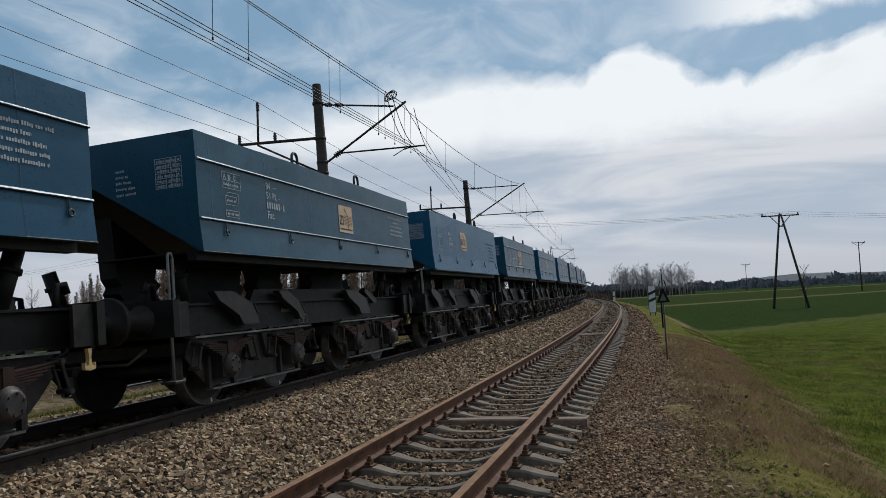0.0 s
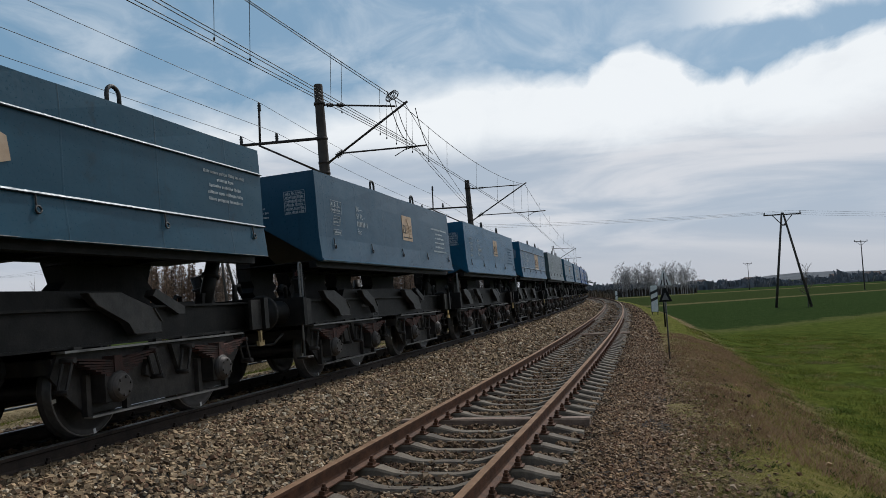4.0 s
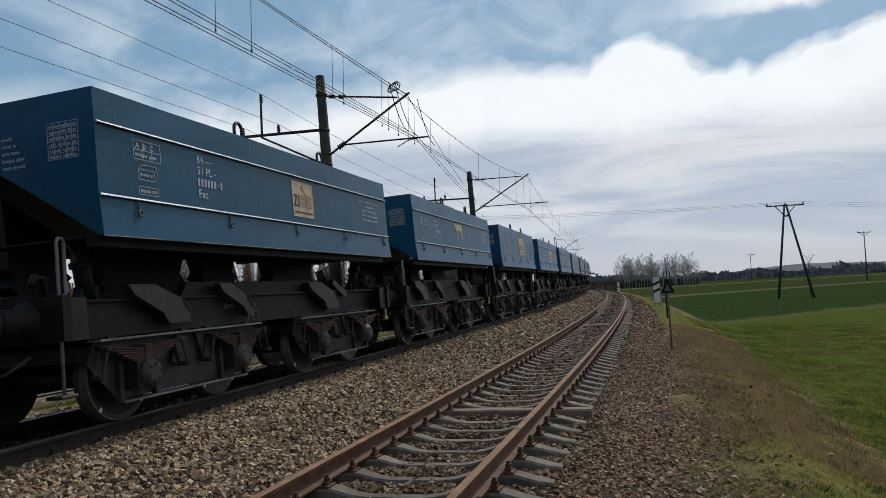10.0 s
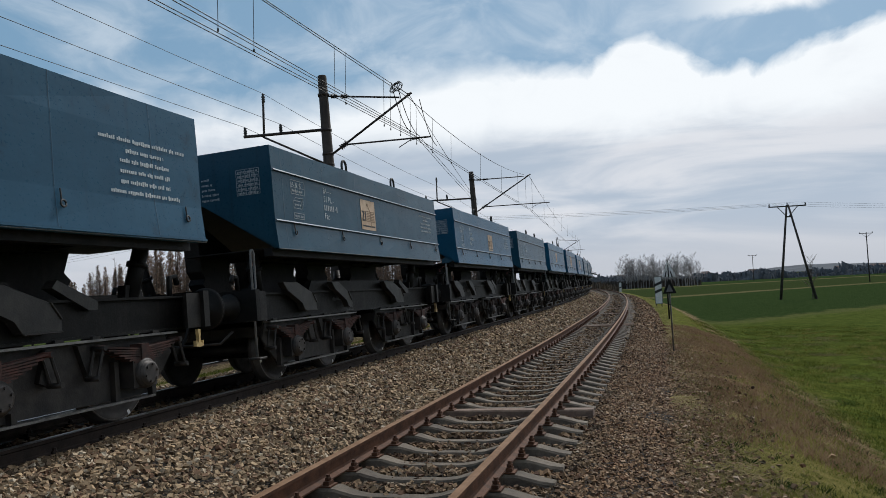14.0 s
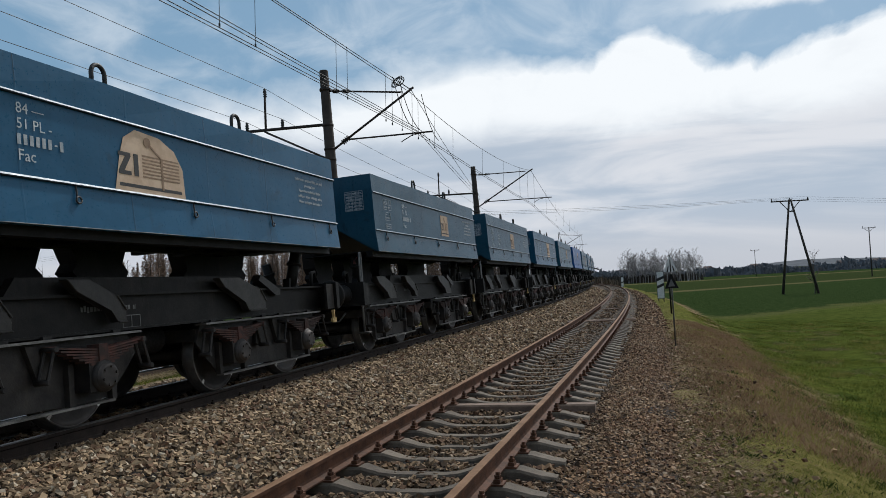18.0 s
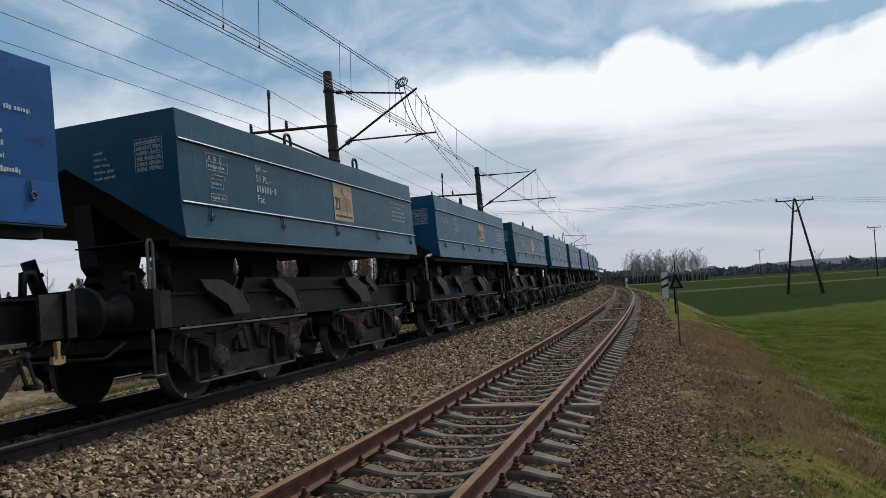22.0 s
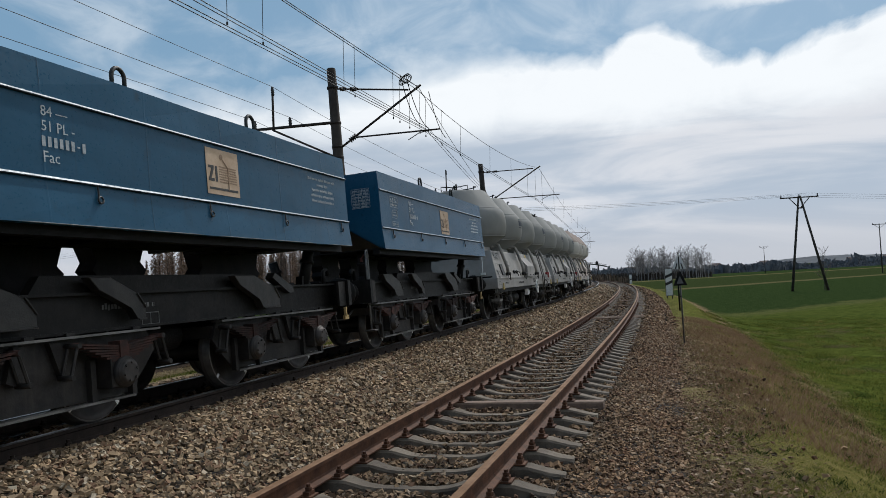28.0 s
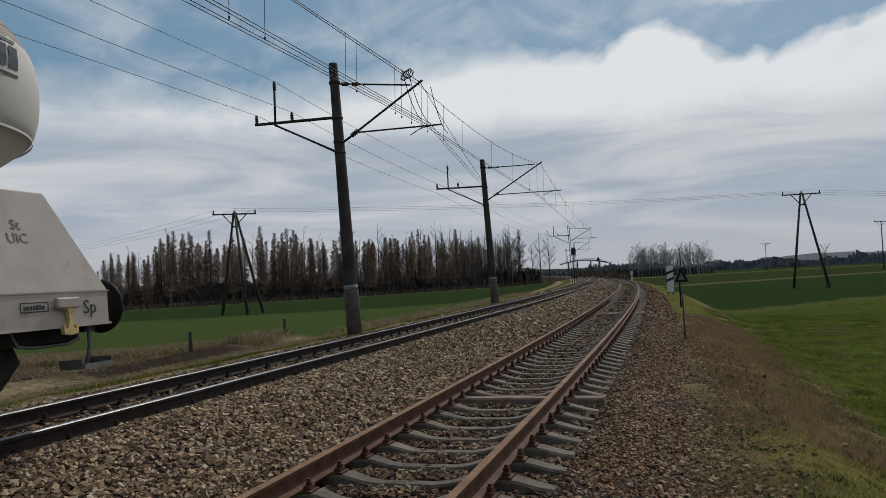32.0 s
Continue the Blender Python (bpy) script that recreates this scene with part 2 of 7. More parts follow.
# rib colours: shade below and sky highlight on top are painted in
RIB_SHADED = surf("rib_shaded", (0.004, 0.008, 0.012), (0.008, 0.014, 0.02), 3, 0.6)
RIB_LIT = surf("rib_lit", (0.11, 0.145, 0.175), (0.20, 0.24, 0.27), 3, 0.5, 0.1, 0.1, 40, 0.2)
TEAL = paint("teal_paint", (0.0066, 0.06384, 0.1231), (0.011, 0.08064, 0.1534))
TEAL_DARK = paint("dark_teal_paint", (0.011, 0.05824, 0.09828), (0.0165, 0.07616, 0.1242))
BLUE = paint("blue_paint", (0.0066, 0.06496, 0.1296), (0.011, 0.08176, 0.1598))
BRIGHT_BLUE = paint("bright_blue_paint", (0.0022, 0.056, 0.1998), (0.0044, 0.07392, 0.2484))
FADED_BLUE = paint("faded_blue_paint", (0.0165, 0.06496, 0.1134), (0.0231, 0.08288, 0.1404))
GREY_GREEN = paint("faded_grey_paint", (0.040, 0.070, 0.078), (0.064, 0.095, 0.097))
HOPPER_WHITE = surf("hopper_white", (0.212, 0.202, 0.188), (0.285, 0.272, 0.254), 1.5, 0.65, 0, 0.1, 30, 0.06, 0.55, (0.20, 0.185, 0.16), 0.25)
HOPPER_CREAM = surf("hopper_cream", (0.30, 0.258, 0.228), (0.40, 0.352, 0.315), 1.5, 0.7, 0, 0.1, 30, 0.06, 0.55, (0.30, 0.25, 0.21), 0.35)
TANK_GREY = surf("tank_grey", (0.225, 0.224, 0.212), (0.27, 0.269, 0.255), 0.8, 0.75, 0, 0.0, 3, 0.05, 0.1, (0.20, 0.195, 0.182), spec=0.12)
TANK_CREAM = surf("tank_cream", (0.46, 0.435, 0.40), (0.53, 0.505, 0.465), 0.8, 0.75, 0, 0.0, 4, 0.04, 0.25, (0.40, 0.355, 0.31), spec=0.15)


def dusty(m, height):
    """Lays caked cement dust with a ragged, peeling edge over all that is above a height of the tank."""
    k = Nodes(m.node_tree, False)
    p = [n for n in k.tree.nodes if n.type == "BSDF_PRINCIPLED"][0]
    co = k.add("TexCoord").outputs["Object"]
    sep = k.add("SeparateXYZ")
    k.put(sep.inputs[0], co)
    ragged = k.math("MULTIPLY", k.math("SUBTRACT", k.noise(co, 7.0, 6, 0.65), 0.5), 0.10)
    cake = k.ramp(k.math("ADD", sep.outputs[2], ragged), height, height + 0.012)
    chips = k.ramp(k.noise(k.scaled(co, 1, 1, 1.6), 3.2, 6, 0.7), 0.62, 0.65)
    cake = k.math("MULTIPLY", cake, k.math("SUBTRACT", 1.0, k.math("MULTIPLY", chips, k.ramp(sep.outputs[2], height + 0.25, height + 0.1))))
    tone = k.mix(k.ramp(k.noise(co, 2.4, 6, 0.65), 0.35, 0.65), (0.25, 0.20, 0.172), (0.31, 0.255, 0.225))
    k.put(p.inputs["Base Color"], k.mix(cake, p.inputs["Base Color"].links[0].from_socket, tone))
    return m


dusty(TANK_CREAM, 3.17)

# ---- plan: both tracks lie on circles round one centre ----
RADIUS = 1005.0
HEAD = radians(17.72)
CENTRE = Vector((-2.433 - RADIUS * math.cos(HEAD), RADIUS * math.sin(HEAD)))
GAUGE = 1.507
FAR_U, FAR_Z, FAR_CANT, NEAR_CANT = -3.878, 0.275, 0.044, 0.011


def place(s, u, z=0.0):
    """The point s metres along the near track, u metres to its right, z over its rails."""
    h = HEAD - s / RADIUS
    return Vector((CENTRE.x + (RADIUS + u) * math.cos(h), CENTRE.y - (RADIUS + u) * math.sin(h), z))


def heading(s):
    """Degrees of turn of a thing whose +y looks along the line at s."""
    return -math.degrees(HEAD - s / RADIUS)


def on_far(s):
    """Pose on the far track: x along the line away from the eye, y to the left, z up, canted."""
    h = HEAD - s / RADIUS
    m = Matrix.Translation(place(s, FAR_U, FAR_Z))
    return m @ Matrix.Rotation(math.pi / 2 - h, 4, "Z") @ Matrix.Rotation(-math.atan(FAR_CANT), 4, "X")


def at(s, u, z, turn=0.0):
    """An upright pose whose +y looks along the line."""
    return pose(*place(s, u, z), 0, 0, heading(s) + turn)


# ---- mesh tools ----


def box(bm, x0, x1, y0, y1, z0, z1, m=None):
    vs = [bm.verts.new(Vector(c)) for c in ((x0, y0, z0), (x1, y0, z0), (x1, y1, z0), (x0, y1, z0), (x0, y0, z1), (x1, y0, z1), (x1, y1, z1), (x0, y1, z1))]
    if m is not None:
        for v in vs:
            v.co = m @ v.co
    fs = [bm.faces.new([vs[i] for i in f]) for f in ((3, 2, 1, 0), (4, 5, 6, 7), (0, 1, 5, 4), (1, 2, 6, 5), (2, 3, 7, 6), (3, 0, 4, 7))]
    return fs


def tube(bm, a, b, r0, r1=None, n=8, caps=True):
    """A round bar from a to b."""
    a, b = Vector(a), Vector(b)
    r1 = r0 if r1 is None else r1
    q = (b - a).to_track_quat("Z", "Y")
    rings = []
    for p, r in ((a, r0), (b, r1)):
        rings.append([bm.verts.new(p + q @ Vector((r * math.cos(i * 2 * math.pi / n), r * math.sin(i * 2 * math.pi / n), 0))) for i in range(n)])
    for i in range(n):
        f = bm.faces.new((rings[0][i], rings[0][(i + 1) % n], rings[1][(i + 1) % n], rings[1][i]))
        f.smooth = n > 6
    if caps:
        bm.faces.new(list(reversed(rings[0])))
        bm.faces.new(rings[1])


def pipe(bm, points, r, n=6):
    """One bent round bar through the points."""
    pts = [Vector(p) for p in points]
    rings = []
    for i, p in enumerate(pts):
        way = (pts[min(i + 1, len(pts) - 1)] - pts[max(i - 1, 0)]).normalized()
        side = way.cross(Vector((0, 0, 1)))
        side = side.normalized() if side.length > 0.05 else way.cross(Vector((0, 1, 0))).normalized()
        up = side.cross(way)
        ring = []
        for k in range(n):
            a = k * 2 * math.pi / n
            ring.append(bm.verts.new(p + (side * math.cos(a) + up * math.sin(a)) * r))
        if rings and (rings[-1][0].co - p).dot(rings[-1][0].co - p) > 0:
            # keep the rings from twisting
            best = min(range(n), key=lambda s: sum((ring[(k + s) % n].co - rings[-1][k].co).length for k in range(n)))
            flipped = list(reversed(ring))
            best2 = min(range(n), key=lambda s: sum((flipped[(k + s) % n].co - rings[-1][k].co).length for k in range(n)))
            c1 = sum((ring[(k + best) % n].co - rings[-1][k].co).length for k in range(n))
            c2 = sum((flipped[(k + best2) % n].co - rings[-1][k].co).length for k in range(n))
            ring = [ring[(k + best) % n] for k in range(n)] if c1 <= c2 else [flipped[(k + best2) % n] for k in range(n)]
        rings.append(ring)
    for p, q in zip(rings[:-1], rings[1:]):
        for k in range(n):
            f = bm.faces.new((p[k], p[(k + 1) % n], q[(k + 1) % n], q[k]))
            f.smooth = True
    bm.faces.new(list(reversed(rings[0])))
    bm.faces.new(rings[-1])


def prism(bm, outline, y0, y1):
    """An outline in x and z, pulled from y0 to y1."""
    a = [bm.verts.new((x, y0, z)) for x, z in outline]
    b = [bm.verts.new((x, y1, z)) for x, z in outline]
    n = len(a)
    bm.faces.new(a)
    bm.faces.new(list(reversed(b)))
    for i in range(n):
        bm.faces.new((a[(i + 1) % n], a[i], b[i], b[(i + 1) % n]))


def lathe(bm, profile, axis="Z", n=24, m=None, smooth=True):
    """A turned shape from (radius, height) pairs."""
    rings = []
    for r, z in profile:
        ring = []
        for i in range(n):
            c, s = math.cos(i * 2 * math.pi / n), math.sin(i * 2 * math.pi / n)
            co = Vector((r * c, r * s, z)) if axis == "Z" else Vector((r * c, z, r * s))
            ring.append(bm.verts.new(m @ co if m is not None else co))
        rings.append(ring)
    for p, q in zip(rings[:-1], rings[1:]):
        for i in range(n):
            f = bm.faces.new((p[i], p[(i + 1) % n], q[(i + 1) % n], q[i]))
            f.smooth = smooth
    bm.faces.new(list(reversed(rings[0])))
    bm.faces.new(rings[-1])


def mesh_of(bm, name, *materials):
    bmesh.ops.recalc_face_normals(bm, faces=bm.faces)
    me = bpy.data.meshes.new(name)
    bm.to_mesh(me)
    bm.free()
    for m in materials:
        me.materials.append(m)
    return me


def part(name, bm, material, parent, label="", bevel=0.0):
    """Links a bmesh as one mesh object under a thing or a part."""
    if bevel:
        bmesh.ops.bevel(bm, geom=list(bm.edges), offset=bevel, segments=1, affect="EDGES", clamp_overlap=True)
    ob = new(name, mesh_of(bm, name, material))
    ob.parent = parent
    return tagged(ob, label)


def shared(name, me, parent, m=None, label=""):
    """One more object on a mesh that exists."""
    ob = new(name, me)
    ob.parent = parent
    if m is not None:
        ob.matrix_basis = m
    return tagged(ob, label)


def raw_mesh(name, verts, faces, material, smooth=False):
    me = bpy.data.meshes.new(name)
    me.from_pydata(verts, [], faces)
    me.materials.append(material)
    if smooth:
        me.polygons.foreach_set("use_smooth", [True] * len(me.polygons))
    me.update()
    return me


# ---- ground ----
PROFILE_U = [-4000, -120, -45, -20, -14, -12.8, -11.6, -10.4, -8.5, -7.2, -6.4, -5.6, -2.2, 1.9, 2.3, 2.9, 3.6, 4.4, 5.4, 6.5, 9, 30, 4000]
PROFILE_Z = [-1.5, -1.4, -1.35, -1.1, -0.85, -0.55, -0.68, -0.62, -0.40, -0.12, -0.15, -0.3, -0.45, -0.53, -0.48, -0.49, -0.63, -0.95, -1.35, -1.55, -1.6, -1.6, -1.8]


def ground_z(u):
    return float(np.interp(u, PROFILE_U, PROFILE_Z))


def graded(lo, hi, steps):
    """Coordinates whose step grows away from the eye: (limit, step) pairs outwards from 0."""
    out = [0.0]
    for side, end in ((1, hi), (-1, lo)):
        v = 0.0
        for limit, step in steps:
            while abs(v) < min(limit, abs(end)):
                v += side * step
                out.append(v)
    return np.array(sorted(set(round(v, 3) for v in out)))


def ground_material():
    m = bpy.data.materials.new("ground_cover")
    m.use_nodes = True
    k = Nodes(m.node_tree)
    co = k.add("NewGeometry").outputs["Position"]
    sep = k.add("SeparateXYZ")
    k.put(sep.inputs[0], co)
    x, y = sep.outputs[0], sep.outputs[1]
    dx, dy = k.math("SUBTRACT", x, CENTRE.x), k.math("SUBTRACT", y, CENTRE.y)
    dist = k.math("SQRT", k.math("ADD", k.math("MULTIPLY", dx, dx), k.math("MULTIPLY", dy, dy)))
    wob = k.math("SUBTRACT", k.noise(co, 0.35, 5, 0.6), 0.5)
    fine = k.math("SUBTRACT", k.noise(co, 2.2, 5, 0.65), 0.5)
    u0 = k.math("SUBTRACT", dist, RADIUS)
    u = k.math("ADD", u0, k.math("ADD", k.math("MULTIPLY", wob, 1.6), k.math("MULTIPLY", fine, 0.9)))
    blades = k.noise(k.scaled(co, 1, 1, 0.4), 26, 6, 0.7)
    tuft = k.noise(co, 5.0, 6, 0.65, 0.4)
    patch = k.noise(co, 0.16, 4, 0.6)
    dry = k.mix(k.ramp(tuft, 0.35, 0.65), (0.11, 0.083, 0.048), (0.24, 0.185, 0.11))
    brown = k.mix(k.ramp(tuft, 0.3, 0.7), (0.13, 0.08, 0.046), (0.25, 0.165, 0.10))
    lumps = k.noise(co, 1.9, 8, 0.72, 0.5)
    green = k.mix(k.ramp(k.math("ADD", k.math("MULTIPLY", tuft, 0.5), k.math("MULTIPLY", lumps, 0.5)), 0.38, 0.62), (0.036, 0.056, 0.009), (0.135, 0.158, 0.032))
    green = k.mix(k.ramp(patch, 0.4, 0.65, 0.0, 0.6), green, (0.088, 0.088, 0.019))
    green = k.mix(k.ramp(k.noise(co, 1.1, 5, 0.65, 0.6), 0.52, 0.66, 0.0, 0.7), green, (0.026, 0.046, 0.010))
    green = k.mix(k.ramp(k.noise(co, 0.45, 5, 0.65, 0.6), 0.56, 0.70, 0.0, 0.6), green, (0.112, 0.10, 0.03))
    green = k.mix(k.ramp(blades, 0.58, 0.75, 0.0, 0.5), green, (0.088, 0.085, 0.028))
    olive = k.mix(k.ramp(tuft, 0.3, 0.7), (0.112, 0.110, 0.027), (0.21, 0.178, 0.062))
    crop = k.mix(k.ramp(k.math("ADD", k.math("MULTIPLY", tuft, 0.4), k.math("MULTIPLY", lumps, 0.6)), 0.36, 0.64), (0.017, 0.032, 0.011), (0.040, 0.058, 0.020))
    pale = k.mix(k.ramp(tuft, 0.3, 0.7), (0.085, 0.08, 0.035), (0.125, 0.11, 0.055))
    field = k.mix(k.ramp(tuft, 0.3, 0.7), (0.027, 0.038, 0.014), (0.041, 0.054, 0.02))
    # right of the line: dry verge, slope, meadow, then strips of crop running across
    far = k.math("SUBTRACT", y, k.math("MULTIPLY", x, 0.7))
    far = k.math("ADD", far, k.math("ADD", k.math("MULTIPLY", wob, 7.0), k.math("MULTIPLY", fine, 7.0)))
    straw_edge = k.mix(k.ramp(tuft, 0.4, 0.6), (0.13, 0.115, 0.06), (0.06, 0.075, 0.02))
    right = k.mix(k.ramp(far, 2.0, 30.0, 0.0, 0.65), green, k.mix(k.ramp(lumps, 0.4, 0.6), (0.036, 0.054, 0.013), (0.072, 0.092, 0.023)))
    right = k.mix(k.ramp(far, 32.0, 35.5, 0.0, 0.6), right, straw_edge)
    right = k.mix(k.ramp(far, 35.0, 38.0), right, crop)
    right = k.mix(k.ramp(far, 92.0, 94.5), right, pale)
    right = k.mix(k.ramp(far, 98.5, 101.5), right, field)
    right = k.mix(k.ramp(far, 190.0, 196.0), right, pale)
    right = k.mix(k.ramp(far, 206.0, 214.0), right, crop)
    right = k.mix(k.ramp(far, 300.0, 340.0), right, (0.035, 0.042, 0.03))
    # olive slope, browner from a dozen metres on, with a red-brown lip at its foot
    slope = k.mix(k.math("MULTIPLY", k.ramp(y, 9.0, 14.5, 0.08, 0.95), k.ramp(k.noise(co, 1.3, 5, 0.7), 0.38, 0.52)), olive, brown)
    slope = k.mix(k.ramp(y, 23.0, 32.0, 0.0, 0.8), slope, green)
    lip = k.math("MULTIPLY", k.math("MULTIPLY", k.ramp(u, 4.2, 4.7), k.ramp(u, 5.6, 4.9)), k.ramp(y, 6.5, 11.0, 0.15, 1.0))
    right = k.mix(k.ramp(u, 4.4, 5.5), slope, right)
    right = k.mix(k.math("MULTIPLY", lip, k.ramp(tuft, 0.34, 0.55, 0.0, 0.9)), right, k.mix(k.ramp(lumps, 0.4, 0.6), brown, (0.24, 0.175, 0.115)))
    right = k.mix(k.math("MULTIPLY", k.math("MULTIPLY", k.ramp(u, 3.5, 2.7), k.ramp(blades, 0.42, 0.55)), k.ramp(y, 24.0, 36.0, 1.0, 0.25)), right, dry)
    # left: green strip, straw, bare dirt, straw again, then young crop that begins across the way
    y_edge = k.math("ADD", y, k.math("ADD", k.math("MULTIPLY", wob, 3.0), k.math("MULTIPLY", fine, 1.5)))
    young = k.mix(k.ramp(tuft, 0.3, 0.7), (0.046, 0.068, 0.020), (0.07, 0.092, 0.03))
    near_crop = k.mix(k.ramp(y_edge, 67.0, 72.0), young, crop)
    verge = k.mix(k.ramp(tuft, 0.35, 0.65), (0.15, 0.115, 0.066), (0.30, 0.235, 0.14))
    dirt = k.math("MULTIPLY", k.math("MULTIPLY", k.ramp(y_edge, 17.5, 19.5), k.ramp(y_edge, 27.5, 25.5)), k.ramp(u, -10.8, -11.8))
    left = k.mix(dirt, verge, k.mix(k.ramp(tuft, 0.35, 0.65), (0.032, 0.024, 0.018), (0.062, 0.046, 0.034)))
    left = k.mix(k.math("MULTIPLY", k.ramp(y_edge, 29.0, 31.0), k.ramp(u, -10.4, -11.2)), left, near_crop)
    left = k.mix(k.math("MULTIPLY", k.ramp(u, -7.4, -7.9), k.ramp(u, -9.8, -9.0)), left, k.mix(k.ramp(tuft, 0.4, 0.62), (0.045, 0.068, 0.017), (0.13, 0.11, 0.05)))
    # a pale headland before the wood and dead leaves under it
    wood = k.math("SUBTRACT", k.math("SUBTRACT", y, 108.0), k.math("MULTIPLY", k.math("ADD", x, 54.0), 0.803))
    left = k.mix(k.ramp(wood, -3.2, -2.2), left, (0.12, 0.105, 0.06))
    left = k.mix(k.ramp(wood, -0.8, 0.4), left, (0.045, 0.032, 0.022))
    col = k.mix(k.ramp(u0, -2.5, 0.0), left, right)
    p = k.add("BsdfPrincipled")
    k.put(p.inputs["Base Color"], k.mix(1.0, col, k.mix(blades, (0.72, 0.72, 0.72), (1.28, 1.28, 1.28)), "MULTIPLY"))
    p.inputs["Roughness"].default_value = 1.0
    p.inputs["Specular IOR Level"].default_value = 0.0
    bn = k.add("Bump")
    bn.inputs["Strength"].default_value, bn.inputs["Distance"].default_value = 0.9, 0.06
    k.put(bn.inputs["Height"], k.math("ADD", blades, tuft))
    k.put(p.inputs["Normal"], bn.outputs[0])
    k.put(k.add("OutputMaterial").inputs[0], p.outputs[0])
    return m


def hills(x, y):
    """Far low hills to the right and beyond."""
    r = math.hypot(x, y)
    if r < 420:
        return 0.0
    a = math.atan2(x, y)
    rise = min((r - 420) / 900, 1.0)
    return rise * rise * (5 + 3 * math.sin(a * 6 + 1.0) + 1.5 * math.sin(a * 17))


def make_ground():
    steps = [(14, 0.3), (40, 0.8), (120, 3), (400, 12), (1200, 60), (2600, 200)]
    xs, ys = graded(-2600, 2600, steps), graded(-1400, 2600, steps)
    gx, gy = np.meshgrid(xs, ys)
    u = np.hypot(gx - CENTRE.x, gy - CENTRE.y) - RADIUS
    z = np.interp(u, PROFILE_U, PROFILE_Z)
    verts = []
    for i in range(gx.size):
        x, y = gx.flat[i], gy.flat[i]
        zz = z.flat[i]
        if abs(x) < 60 and abs(y) < 90:
            zz += 0.05 * (noise.noise((x * 0.7, y * 0.7, 0)) + 0.5 * noise.noise((x * 2.1, y * 2.1, 3)))
        else:
            zz += hills(x, y)
        verts.append((x, y, zz))
    w = len(xs)
    faces = [(j * w + i, j * w + i + 1, (j + 1) * w + i + 1, (j + 1) * w + i) for j in range(len(ys) - 1) for i in range(w - 1)]
    ob = new("ground", raw_mesh("ground", verts, faces, ground_material(), True))
    tagged(ob, "dry grass verges and green spring fields either side of the line", "ground", kind="structure")


make_ground()


# ---- tracks ----


def stone_tones(k, tone, co):
    """Tan to grey-brown stone: clean between the tracks, soiled by brake dust and rust near the rails and on the right."""
    sep = k.add("SeparateXYZ")
    k.put(sep.inputs[0], co)
    dx, dy = k.math("SUBTRACT", sep.outputs[0], CENTRE.x), k.math("SUBTRACT", sep.outputs[1], CENTRE.y)
    u = k.math("SUBTRACT", k.math("SQRT", k.math("ADD", k.math("MULTIPLY", dx, dx), k.math("MULTIPLY", dy, dy))), RADIUS)
    u = k.math("ADD", u, k.math("MULTIPLY", k.math("SUBTRACT", k.noise(co, 0.8, 4, 0.6), 0.5), 1.2))
    col = k.mix(tone, (0.045, 0.03, 0.018), (0.42, 0.30, 0.18))
    pick = k.math("FRACT", k.math("MULTIPLY", tone, 7.3))
    col = k.mix(k.ramp(pick, 0.86, 0.97), col, (0.47, 0.395, 0.29))
    col = k.mix(k.ramp(k.math("FRACT", k.math("MULTIPLY", tone, 5.1)), 0.7, 0.95, 0, 0.8), col, (0.14, 0.075, 0.046))
    soil = k.math("MAXIMUM", k.ramp(u, -1.5, -0.6), k.math("MULTIPLY", k.ramp(u, -3.0, -3.5), k.ramp(u, -6.6, -5.6)))
    soil = k.math("MULTIPLY", soil, k.ramp(k.noise(co, 1.6, 4, 0.6), 0.25, 0.75, 0.45, 1.0))
    dull = k.mix(1.0, col, k.mix(k.ramp(u, 1.2, 1.7), (0.40, 0.325, 0.28), (0.72, 0.58, 0.50)), "MULTIPLY")
    return k.mix(soil, col, dull)


def stone_material():
    m = bpy.data.materials.new("ballast_stone")
    m.use_nodes = True
    k = Nodes(m.node_tree)
    geo = k.add("NewGeometry")
    p = k.add("BsdfPrincipled")
    k.put(p.inputs["Base Color"], stone_tones(k, geo.outputs["Random Per Island"], geo.outputs["Position"]))
    p.inputs["Roughness"].default_value = 0.9
    p.inputs["Specular IOR Level"].default_value = 0.25
    k.put(k.add("OutputMaterial").inputs[0], p.outputs[0])
    return m


def ballast_material():
    """The bed: packed stones, with the shade of their gaps painted dark."""
    m = bpy.data.materials.new("ballast_bed")
    m.use_nodes = True
    k = Nodes(m.node_tree)
    co = k.add("NewGeometry").outputs["Position"]
    vor = k.add("TexVoronoi")
    k.put(vor.inputs["Vector"], co)
    vor.inputs["Scale"].default_value = 21
    cell = k.add("SeparateColor")
    k.put(cell.inputs[0], vor.outputs["Color"])
    col = stone_tones(k, cell.outputs[0], co)
    sep = k.add("SeparateXYZ")
    k.put(sep.inputs[0], co)
    # loose stones cover the bed up to some forty metres out; shade in their gaps is painted into its colour
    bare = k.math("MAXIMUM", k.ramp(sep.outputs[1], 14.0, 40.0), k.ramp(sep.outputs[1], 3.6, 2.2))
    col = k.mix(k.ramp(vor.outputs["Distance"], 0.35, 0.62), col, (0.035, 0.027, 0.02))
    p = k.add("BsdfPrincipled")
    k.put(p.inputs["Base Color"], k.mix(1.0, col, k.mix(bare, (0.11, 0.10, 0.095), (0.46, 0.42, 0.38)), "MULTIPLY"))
    p.inputs["Roughness"].default_value = 0.9
    p.inputs["Specular IOR Level"].default_value = 0.2
    bn = k.add("Bump")
    bn.inputs["Strength"].default_value, bn.inputs["Distance"].default_value = 1.0, 0.03
    bn.invert = True
    k.put(bn.inputs["Height"], vor.outputs["Distance"])
    k.put(p.inputs["Normal"], bn.outputs[0])
